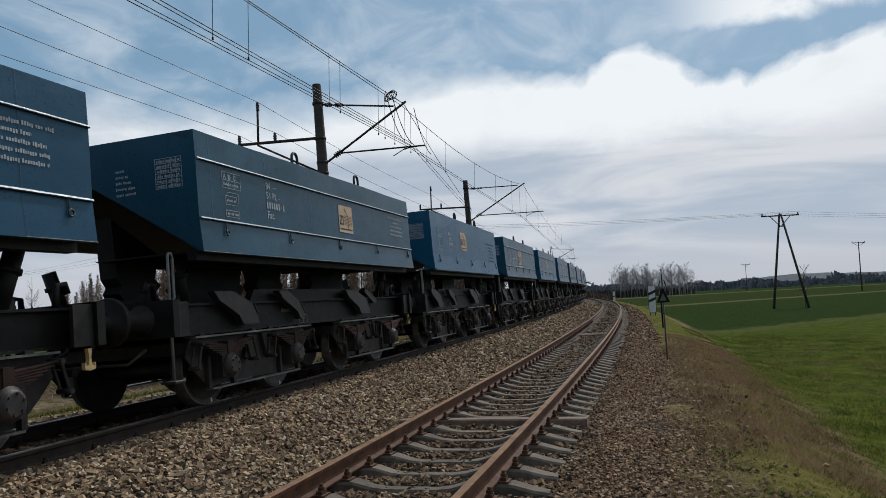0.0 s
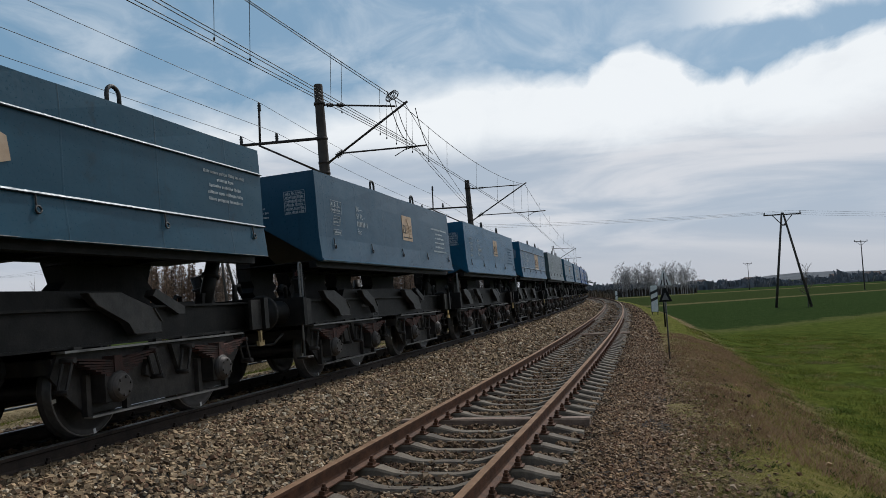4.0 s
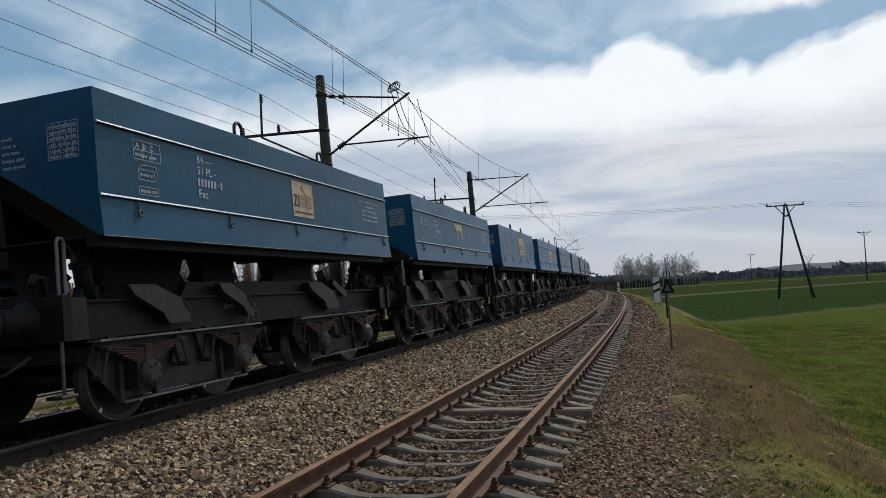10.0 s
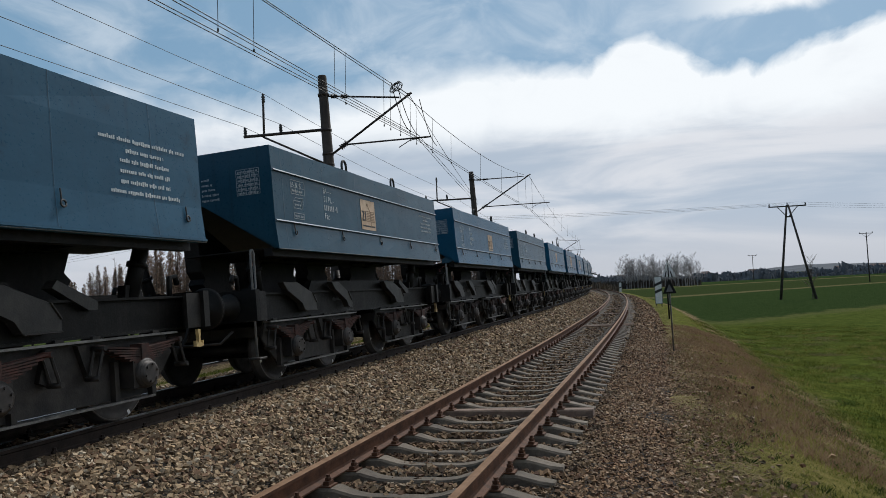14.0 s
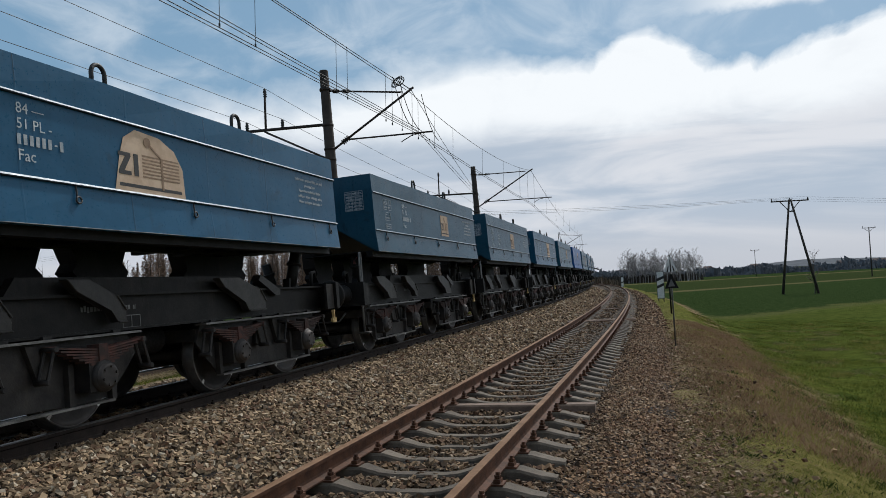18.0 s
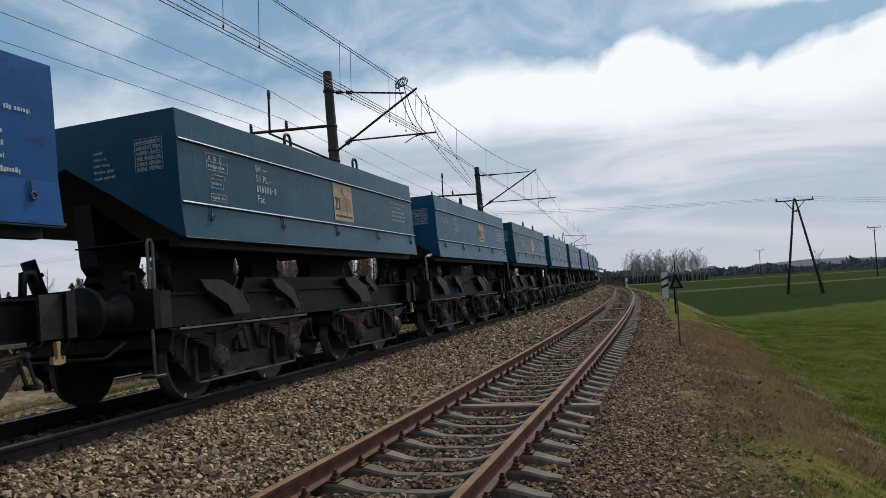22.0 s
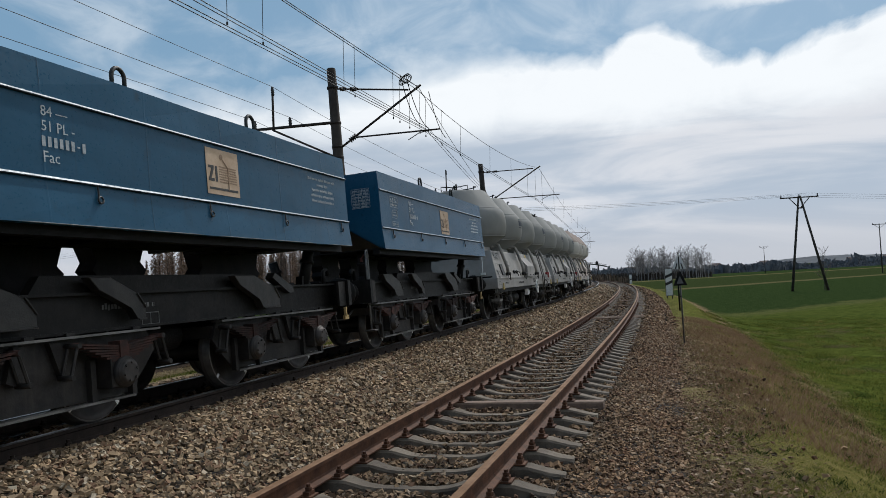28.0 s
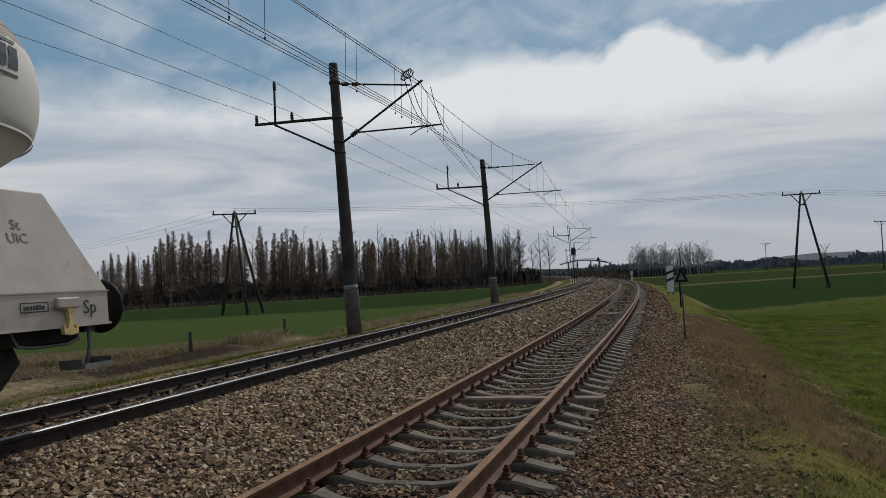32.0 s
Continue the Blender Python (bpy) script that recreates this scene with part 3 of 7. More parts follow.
    k.put(k.add("OutputMaterial").inputs[0], p.outputs[0])
    return m


BALLAST, STONE = ballast_material(), stone_material()
BED_U = [-7.2, -6.35, -5.75, -5.25, -4.7, -3.2, -2.95, -2.5, -2.15, -1.75, -1.35, -1.2, 1.2, 1.35, 1.6, 2.1, 2.5]
BED_Z = [-0.35, -0.05, 0.0, 0.03, 0.03, 0.08, 0.16, 0.16, 0.05, -0.12, -0.25, -0.262, -0.262, -0.28, -0.34, -0.42, -0.54]


def bed_z(s, u):
    fill = -0.005 * float(np.interp(s, [11.5, 17], [0, 1])) * float(np.interp(abs(u), [1.15, 1.35], [1, 0]))
    fill += 0.05 * float(np.interp(s, [16, 24], [0, 1])) * float(np.interp(u, [1.2, 1.4, 1.8, 2.1], [0, 1, 1, 0]))
    fill -= 0.012 * float(np.interp(abs(u), [1.25, 1.45], [1, 0]))
    fill += float(np.interp(u, [1.8, 2.2], [0, 0.025])) * noise.noise((s * 1.1, u * 0.7, 8))
    return float(np.interp(u, BED_U, BED_Z)) + fill + 0.018 * noise.noise((s * 0.8, u * 0.8, 5)) + 0.012 * noise.noise((s * 5, u * 5, 1))


def make_ballast():
    ss = np.concatenate([np.arange(-450, -10, 15), np.arange(-10, 2, 1.0), np.arange(2, 30, 0.25), np.arange(30, 80, 1.0), np.arange(80, 460, 5)])
    us = np.concatenate([np.arange(-7.2, 2.51, 0.2)])
    verts = [tuple(place(s, u, bed_z(s, u))) for s in ss for u in us]
    w = len(us)
    faces = [(j * w + i, j * w + i + 1, (j + 1) * w + i + 1, (j + 1) * w + i) for j in range(len(ss) - 1) for i in range(w - 1)]
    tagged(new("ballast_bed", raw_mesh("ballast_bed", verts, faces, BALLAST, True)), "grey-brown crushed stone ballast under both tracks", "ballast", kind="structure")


make_ballast()

RAIL_SECTION = [(-0.075, -0.172), (0.075, -0.172), (0.075, -0.16), (0.02, -0.145), (0.0085, -0.125), (0.0085, -0.05), (0.035, -0.036), (0.036, -0.008), (0.026, 0.0), (-0.026, 0.0), (-0.036, -0.008), (-0.035, -0.036), (-0.0085, -0.05), (-0.0085, -0.125), (-0.02, -0.145), (-0.075, -0.16)]


def make_rail(u, z, side, top, parent):
    ss = list(np.arange(-450, -12, 6)) + list(np.arange(-12, 60, 1.5)) + list(np.arange(60, 455, 4))
    verts = [tuple(place(s, u + a, z + b)) for s in ss for a, b in RAIL_SECTION]
    w = len(RAIL_SECTION)
    faces = []
    crown = []
    for j in range(len(ss) - 1):
        for i in range(w):
            faces.append((j * w + i, (j + 1) * w + i, (j + 1) * w + (i + 1) % w, j * w + (i + 1) % w))
            crown.append(i in (7, 8, 9))
    me = raw_mesh("rail", verts, faces, side)
    me.materials.append(top)
    me.polygons.foreach_set("material_index", [1 if c else 0 for c in crown])
    ob = new("rail", me)
    ob.parent = parent
    return ob


def sleeper_mesh(name, material, wavy=True):
    """Concrete sleeper, thick under the rails and waisted between them; x across the line, top of the rail seat at 0."""
    if wavy:
        line = [(-1.27, -0.075, 0.11), (-1.15, -0.055, 0.125), (-0.95, -0.004, 0.135), (-0.55, 0.0, 0.135), (-0.38, -0.05, 0.115), (-0.25, -0.066, 0.105), (0.25, -0.066, 0.105), (0.38, -0.05, 0.115), (0.55, 0.0, 0.135), (0.95, -0.004, 0.135), (1.15, -0.055, 0.125), (1.27, -0.075, 0.11)]
    else:
        line = [(-1.3, 0.0, 0.13), (0.0, 0.004, 0.13), (1.3, 0.0, 0.13)]
    bm = bmesh.new()
    prev = None
    for x, z, w in line:
        ring = [bm.verts.new(c) for c in ((x, -w - 0.02, z - 0.2), (x, -w + 0.03, z - 0.02), (x, -w + 0.05, z), (x, w - 0.05, z), (x, w - 0.03, z - 0.02), (x, w + 0.02, z - 0.2))]
        if prev:
            for i in range(5):
                bm.faces.new((prev[i], ring[i], ring[i + 1], prev[i + 1]))
        else:
            bm.faces.new(list(reversed(ring)))
        prev = ring
    bm.faces.new(prev)
    return mesh_of(bm, name, material)


def clip_mesh(name, material):
    """Rail fastening: base plate with a bolt and clip at each side of the foot."""
    bm = bmesh.new()
    box(bm, -0.17, 0.17, -0.075, 0.075, 0.0, 0.014)
    for sx in (-1, 1):
        box(bm, sx * 0.115 - 0.028, sx * 0.115 + 0.028, -0.05, 0.05, 0.014, 0.045)
        tube(bm, (sx * 0.115, 0, 0.04), (sx * 0.115, 0, 0.10), 0.018, 0.018, 6)
        tube(bm, (sx * 0.115, 0, 0.05), (sx * 0.115, 0, 0.075), 0.03, 0.03, 6)
    return mesh_of(bm, name, material)


def make_track(name, label, u0, z0, cant, spacing, side, top, concrete, first, last, wooden, clips):
    track = tagged(new(name), label, "railway track", kind="structure")
    for k in (-1, 1):
        make_rail(u0 + k * GAUGE / 2, z0 + k * cant * GAUGE / 2, side, top, track)
    wavy, flat = sleeper_mesh("sleeper", concrete), sleeper_mesh("sleeper", OLD_WOOD, False)
    fast = clip_mesh("fastening", side)
    seat = z0 - 0.186
    i, s = 0, first
    rest_v, rest_f = [], []
    tilt = math.degrees(math.atan(cant))
    while s < last:
        m = pose(*place(s, u0, seat), 0, 0, heading(s)) @ pose(0, 0, 0, 0, -tilt, random.uniform(-0.6, 0.6))
        if s < first + spacing * 140:
            ob = shared("sleeper", flat if i in wooden else wavy, track, m)
            if clips and s < first + spacing * 82:
                for k in (-1, 1):
                    shared("fastening", fast, ob, pose(k * GAUGE / 2, 0, 0.002))
        else:
            base = len(rest_v)
            me = flat if i in wooden else wavy
            rest_v += [tuple(m @ v.co) for v in me.vertices]
            rest_f += [tuple(base + j for j in p.vertices) for p in me.polygons]
        i, s = i + 1, s + spacing
    back = raw_mesh("far_sleepers", rest_v, rest_f, concrete)
    ob = new("far_sleepers", back)
    ob.parent = track
    tagged(ob, kind="stuff")


make_track("track_near", "rusty unused railway track on waisted concrete sleepers", 0.0, 0.0, NEAR_CANT, 0.568, RAIL_RUST, RAIL_TOP, CONCRETE, -4.566, 230, (27, 61, 62, 79, 92), True)
make_track("track_far", "dark running rails with bright tops on old sleepers", FAR_U, FAR_Z, FAR_CANT, 0.6, RAIL_DARK, RAIL_SHINE, CONCRETE_DARK, -4.6, 230, (), True)


# ---- loose stones and grass ----
GRAIN = np.random.RandomState(11)


def z_of(table_u, table_z, u):
    return np.interp(u, table_u, table_z)


def places(s, u):
    h = HEAD - s / RADIUS
    return CENTRE.x + (RADIUS + u) * np.cos(h), CENTRE.y - (RADIUS + u) * np.sin(h)


def many(name, label, verts, faces, material, category):
    me = bpy.data.meshes.new(name)
    me.vertices.add(len(verts))
    me.vertices.foreach_set("co", np.asarray(verts, dtype=np.float32).ravel())
    n = faces.shape[1]
    me.loops.add(faces.size)
    me.loops.foreach_set("vertex_index", faces.astype(np.int32).ravel())
    me.polygons.add(len(faces))
    me.polygons.foreach_set("loop_start", np.arange(0, faces.size, n, dtype=np.int32))
    me.materials.append(material)
    me.update(calc_edges=True)
    me.validate()
    me.polygons.foreach_set("use_smooth", [False] * len(me.polygons))
    return tagged(new(name, me), label, category, kind="stuff")


def scatter_stones():
    ss, us, rs = [], [], []
    beds = ((-9, 3.2, -6.9, 2.45, 230, 0.04), (3.2, 9, -3.2, 1.25, 1150, 0.0285), (9, 16, -3.2, 1.25, 900, 0.031), (3.2, 16, 1.25, 2.45, 1300, 0.022),
            (3, 16, -6.9, -3.2, 340, 0.038), (16, 28, -6.9, 1.25, 400, 0.041), (16, 28, 1.25, 2.45, 800, 0.027), (28, 55, -6.9, 2.45, 110, 0.057), (55, 95, -6.9, 2.45, 26, 0.085))
    for s0, s1, u0, u1, density, size in beds:
        n = int((s1 - s0) * (u1 - u0) * density)
        ss.append(GRAIN.uniform(s0, s1, n))
        us.append(GRAIN.uniform(u0, u1, n))
        rs.append(GRAIN.uniform(0.55, 1.35, n) * size)
    # a thin scatter down the shoulder
    n = 9000
    ss.append(GRAIN.uniform(2.5, 24, n))
    us.append(2.2 + np.abs(GRAIN.normal(0, 0.45, n)))
    rs.append(GRAIN.uniform(0.018, 0.035, n))
    s, u, r = np.concatenate(ss), np.concatenate(us), np.concatenate(rs)
    on_rail = np.zeros(len(s), bool)
    for c in (-GAUGE / 2, GAUGE / 2, FAR_U - GAUGE / 2, FAR_U + GAUGE / 2):
        on_rail |= np.abs(u - c) < 0.10
    # few stones lie on the sleepers; the shoulder thins out
    phase = np.abs((s - 3.386 + 0.284) % 0.568 - 0.284)
    on_rail |= (np.abs(u) < 1.28) & (phase < 0.165) & (s < 95) & (GRAIN.uniform(0, 1, len(s)) < 0.93)
    on_rail |= (u > 2.0) & (u < 2.45) & (GRAIN.uniform(0, 1, len(s)) < (u - 2.0) * 1.3)
    s, u, r = s[~on_rail], u[~on_rail], r[~on_rail]
    fill = -0.005 * np.interp(s, [11.5, 17], [0, 1]) * np.interp(np.abs(u), [1.15, 1.35], [1, 0])
    fill += 0.05 * np.interp(s, [16, 24], [0, 1]) * np.interp(u, [1.2, 1.4, 1.8, 2.1], [0, 1, 1, 0])
    fill -= 0.012 * np.interp(np.abs(u), [1.25, 1.45], [1, 0])
    z = np.maximum(z_of(BED_U, BED_Z, u) + fill, np.where(u > 2.3, z_of(PROFILE_U, PROFILE_Z, u), -9)) + r * GRAIN.uniform(-0.2, 0.6, len(r))
    x, y = places(s, u)
    # blocks near the eye, eight-sided lumps farther off, their corners pushed about
    block = np.array([(-1, -1, -1), (1, -1, -1), (1, 1, -1), (-1, 1, -1), (-1, -1, 1), (1, -1, 1), (1, 1, 1), (-1, 1, 1)], float) * 0.6
    quads = np.array([(3, 2, 1, 0), (4, 5, 6, 7), (0, 1, 5, 4), (1, 2, 6, 5), (2, 3, 7, 6), (3, 0, 4, 7)])
    lump = np.array([(1, 0, 0), (-1, 0, 0), (0, 1, 0), (0, -1, 0), (0, 0, 1), (0, 0, -1)], float)
    sides = np.array([(0, 2, 4), (2, 1, 4), (1, 3, 4), (3, 0, 4), (2, 0, 5), (1, 2, 5), (3, 1, 5), (0, 3, 5)])
    close = s < 12.5
    stone_mesh(block, quads, 0.26, x[close], y[close], z[close], r[close])
    stone_mesh(lump, sides, 0.42, x[~close], y[~close], z[~close], r[~close])


def stone_mesh(shape, faces, push, x, y, z, r):
    n, m = len(x), len(shape)
    v = (shape[None] + GRAIN.uniform(-push, push, (n, m, 3))) * GRAIN.uniform(0.65, 1.35, (n, 1, 3))
    q = GRAIN.normal(size=(n, 4))
    q /= np.linalg.norm(q, axis=1, keepdims=True)
    w, a, b, c = q.T
    rot = np.stack([1 - 2 * (b * b + c * c), 2 * (a * b - w * c), 2 * (a * c + w * b), 2 * (a * b + w * c), 1 - 2 * (a * a + c * c), 2 * (b * c - w * a), 2 * (a * c - w * b), 2 * (b * c + w * a), 1 - 2 * (a * a + b * b)], 1).reshape(n, 3, 3)
    v = np.einsum("nij,nkj->nki", rot, v) * r[:, None, None]
    v[:, :, 2] *= 0.8
    v += np.stack([x, y, z], 1)[:, None]
    f = faces[None] + (np.arange(n) * m)[:, None, None]
    many("ballast_stones", "loose angular grey-brown ballast stones between the rails", v.reshape(-1, 3), f.reshape(-1, faces.shape[1]), STONE, "ballast stones")


scatter_stones()


def grass_material(name, a, b, c):
    m = bpy.data.materials.new(name)
    m.use_nodes = True
    k = Nodes(m.node_tree)
    geo = k.add("NewGeometry")
    rnd = geo.outputs["Random Per Island"]
    patch = k.noise(geo.outputs["Position"], 0.8, 5, 0.65, 0.4)
    col = k.mix(k.ramp(k.math("ADD", k.math("MULTIPLY", rnd, 0.3), k.math("MULTIPLY", patch, 0.7)), 0.38, 0.62), a, b)
    col = k.mix(k.ramp(k.math("FRACT", k.math("MULTIPLY", rnd, 13.7)), 0.75, 0.95), col, c)
    p = k.add("BsdfPrincipled")
    k.put(p.inputs["Base Color"], col)
    p.inputs["Roughness"].default_value = 0.85
    p.inputs["Specular IOR Level"].default_value = 0.2
    through_light = k.add("BsdfTranslucent")
    k.put(through_light.inputs[0], col)
    both = k.add("MixShader")
    both.inputs[0].default_value = 0.45
    k.put(both.inputs[1], p.outputs[0])
    k.put(both.inputs[2], through_light.outputs[0])
    k.put(k.add("OutputMaterial").inputs[0], both.outputs[0])
    return m


def blades(name, label, s, u, height, width, lean, material):
    n = len(s)
    x, y = places(s, u)
    z = z_of(PROFILE_U, PROFILE_Z, u) - 0.01
    h = height * GRAIN.uniform(0.45, 1.2, n)
    ang = GRAIN.uniform(0, 2 * np.pi, n)
    w = width * GRAIN.uniform(0.6, 1.4, n)
    tilt = GRAIN.uniform(0, 2 * np.pi, n)
    l = h * lean * GRAIN.uniform(0.2, 1.3, n)
    base = np.stack([x, y, z], 1)
    side = np.stack([np.cos(ang) * w, np.sin(ang) * w, 0 * w], 1)
    mid = base + np.stack([np.cos(tilt) * l * 0.35, np.sin(tilt) * l * 0.35, h * 0.6], 1)
    top = base + np.stack([np.cos(tilt) * l, np.sin(tilt) * l, h * 0.95], 1)
    v = np.stack([base - side, base + side, mid + side * 0.7, top, mid - side * 0.7], 1)
    f = np.arange(n * 5).reshape(n, 5)
    many(name, label, v.reshape(-1, 3), f, material, "grass")


DRY_GRASS = grass_material("dry_grass", (0.21, 0.16, 0.088), (0.36, 0.285, 0.175), (0.12, 0.112, 0.042))
BROWN_STEMS = grass_material("brown_stems", (0.17, 0.105, 0.062), (0.29, 0.19, 0.115), (0.30, 0.225, 0.135))
GREEN_GRASS = grass_material("green_grass", (0.040, 0.062, 0.008), (0.12, 0.134, 0.02), (0.17, 0.15, 0.04))
MIXED_GRASS = grass_material("mixed_grass", (0.118, 0.132, 0.025), (0.235, 0.215, 0.06), (0.34, 0.28, 0.135))


def clumped(n, s0, s1, u0, u1, clump, spread, power=1.0):
    cs = s0 + (s1 - s0) * GRAIN.uniform(0, 1, clump) ** power
    cu = GRAIN.uniform(u0, u1, clump)
    i = GRAIN.randint(0, clump, n)
    u = cu[i] + GRAIN.normal(0, spread, n)
    far_off = (u < u0 - 0.25) | (u > u1 + 0.4)
    u[far_off] = GRAIN.uniform(u0, u1, int(far_off.sum()))
    return cs[i] + GRAIN.normal(0, spread, n), u


blades("dry_grass", "short dry straw-coloured grass along the ballast edge", *clumped(42000, 4, 30, 1.95, 3.3, 520, 0.25, 1.4), 0.05, 0.003, 2.2, DRY_GRASS)
blades("verge_grass", "mixed green and dry grass on the embankment slope", *clumped(70000, 4, 30, 2.5, 5.4, 1500, 0.3, 1.4), 0.05, 0.0035, 1.5, MIXED_GRASS)
blades("brown_stems", "brown dead stems on the embankment shoulder", *clumped(32000, 10.5, 34, 2.7, 4.9, 400, 0.2, 1.2), 0.10, 0.004, 0.8, BROWN_STEMS)
blades("meadow_grass", "short green meadow grass below the embankment", *clumped(110000, 6, 48, 4.3, 13, 3200, 0.3, 1.5), 0.06, 0.005, 1.0, GREEN_GRASS)
blades("meadow_tufts", "paler rough tufts in the meadow", *clumped(16000, 6, 45, 4.5, 14, 160, 0.14, 1.3), 0.13, 0.004, 0.6, MIXED_GRASS)
STRAW_PATCH = grass_material("straw_patch", (0.17, 0.14, 0.075), (0.30, 0.25, 0.14), (0.10, 0.11, 0.035))
DARK_TUFT = grass_material("dark_tuft", (0.022, 0.042, 0.009), (0.04, 0.062, 0.014), (0.06, 0.075, 0.02))
blades("straw_patch", "flattened straw-coloured patches in the meadow", *clumped(16000, 7, 40, 4.8, 14, 55, 0.28, 1.3), 0.05, 0.006, 2.2, STRAW_PATCH)
blades("dark_tufts", "small dark green tufts in the meadow", *clumped(14000, 7, 50, 4.6, 15, 900, 0.16, 1.3), 0.07, 0.005, 0.8, DARK_TUFT)
blades("dark_tufts", "small dark green tufts on the slope", *clumped(5000, 4, 26, 2.9, 5.0, 110, 0.08, 1.3), 0.07, 0.005, 0.9, DARK_TUFT)
blades("verge_grass", "rough green and dry grass beyond the far track", *clumped(34000, 2, 45, -9.7, -7.3, 500, 0.25), 0.09, 0.006, 0.9, GREEN_GRASS)
blades("verge_grass", "bright green and straw grass beyond the far track", *clumped(34000, 2, 45, -9.7, -7.3, 500, 0.25), 0.09, 0.006, 0.9, MIXED_GRASS)
blades("straw_grass", "flattened straw-coloured grass beside the dirt path", *clumped(36000, 2, 45, -10.9, -9.2, 480, 0.25), 0.13, 0.007, 1.4, DRY_GRASS)


def plan_s(x, y):
    """Places along and across the line of points of the plan."""
    dx, dy = x - CENTRE.x, y - CENTRE.y
    return RADIUS * (HEAD + np.arctan2(dy, dx)), np.hypot(dx, dy) - RADIUS


def tussocks(n, x0, x1, y0, y1, clump, spread):
    cx, cy, i = GRAIN.uniform(x0, x1, clump), GRAIN.uniform(y0, y1, clump), GRAIN.randint(0, clump, n)
    return plan_s(cx[i] + GRAIN.normal(0, spread, n), cy[i] + GRAIN.normal(0, spread, n))


blades("dead_tussocks", "pale dead grass tussocks along the edge of the field", *tussocks(60000, -24, -6.5, 26.5, 30.0, 330, 0.3), 0.34, 0.009, 0.9, DRY_GRASS)
blades("dead_tussocks", "scattered dead grass on the bare dirt", *tussocks(9000, -20, -9, 18.5, 26.5, 120, 0.3), 0.14, 0.008, 1.2, DRY_GRASS)
blades("dead_tussocks", "pale dead grass tussocks along the verge", *clumped(16000, 28, 75, -11.4, -9.6, 160, 0.25), 0.3, 0.009, 0.9, DRY_GRASS)

# ---- overhead line ----


def far_point(s, lat, z):
    """A point s along, lat metres from the far track's middle towards the near track, z over its rails."""
    return on_far(s) @ Vector((0, -lat, z))


def catenary_mast(s, steel=False, top=7.67, left=True, reach=0.05, tip=6.75, reg=(0.5, 5.43), coil=False, lat=-2.62):
    m = on_far(s)
    mast = tagged(new("catenary_mast"), "tall weathered mast with steel arms carrying the overhead line", "mast", "overhead line masts")
    mast.matrix_basis = m @ pose(0, -lat, -0.45)
    lift = 0.45

    def p(a, z):
        return Vector((0, lat - a, z + lift))

    bm = bmesh.new()
    if steel:
        for dx in (-0.18, 0.18):
            for dy in (-0.14, 0.14):
                tube(bm, (dx, dy, 0), (dx * 0.6, dy * 0.6, top + lift), 0.035, 0.03, 6)
        for i in range(16):
            z = 0.3 + i * 0.47
            for dy in (-0.13, 0.13):
                tube(bm, (-0.17 + i * 0.004, dy, z), (0.17 - i * 0.004, dy, z + 0.45), 0.014, 0.014, 5)
    else:
        lathe(bm, [(0.20, 0.0), (0.195, 1.2), (0.128, top + lift - 0.02), (0.115, top + lift)], "Z", 20)
    part("post", bm, MAST_STEEL if steel else MAST_CONCRETE, mast, "" if steel else "weathered spun-concrete post")
    if not steel:
        bm = bmesh.new()
        lathe(bm, [(0.20, 0.0), (0.20, 0.12)], "Z", 16, Matrix.Translation((0, 0, 1.55)))
        part("number_band", bm, BAND_PAINT, mast, "pale painted band")
        bm = bmesh.new()
        lathe(bm, [(0.215, 0.0), (0.213, 1.5), (0.20, 1.53)], "Z", 20)
        part("post_foot", bm, FOOT_CONCRETE, mast, "paler concrete sleeve round the foot")
        for z in (7.1, 6.06, 5.36, 5.05):
            bm = bmesh.new()
            lathe(bm, [(0.165, -0.035), (0.165, 0.035)], "Z", 12, Matrix.Translation((0, 0, z + lift)))
            part("clamp", bm, MAST_STEEL, mast)

    def arm(name, a, b, r, insulators=()):
        bm = bmesh.new()
        tube(bm, a, b, r, r, 8)
        for f in insulators:
            for j in range(4):
                q = a.lerp(b, f + j * 0.022)
                q2 = a.lerp(b, f + j * 0.022 + 0.012)
                tube(bm, q, q2, r * 2.6, r * 1.6, 10)
        return part(name, bm, MAST_STEEL, mast)

    arm("top_tie", p(-2.5, 7.05), p(reach - 0.38, tip - 0.08), 0.026, (0.06, 0.2))
    arm("strut", p(-2.45, 5.36), p(reach, tip), 0.034, (0.1,))
    arm("registration_arm", p(-2.0, 5.56), p(*reg), 0.024)
    bm = bmesh.new()
    pipe(bm, [p(reg[0] - 0.25, reg[1] + 0.01), p(reg[0] - 0.62, reg[1] - 0.02), p(reg[0] - 0.95, reg[1] - 0.17)], 0.013, 6)
    part("steady_arm", bm, MAST_STEEL, mast)
    if left:
        arm("feeder_arm", p(-2.5, 6.08), p(-5.28, 6.25), 0.045)
        arm("feeder_brace", p(-2.66, 5.06), p(-4.65, 6.16), 0.03)
        arm("feeder_post", p(-4.62, 6.2), p(-4.56, 7.40), 0.035)
        for a, z in ((-5.23, 6.25), (-4.06, 6.18), (-4.56, 7.18)):
            bm = bmesh.new()
            q = p(a, z)
            lathe(bm, [(0.03, 0.0), (0.055, 0.03), (0.035, 0.07), (0.06, 0.10), (0.035, 0.14), (0.06, 0.17), (0.035, 0.21), (0.045, 0.25), (0.02, 0.28)], "Z", 12, Matrix.Translation(q))
            part("insulator", bm, BLACK_PAINT, mast)
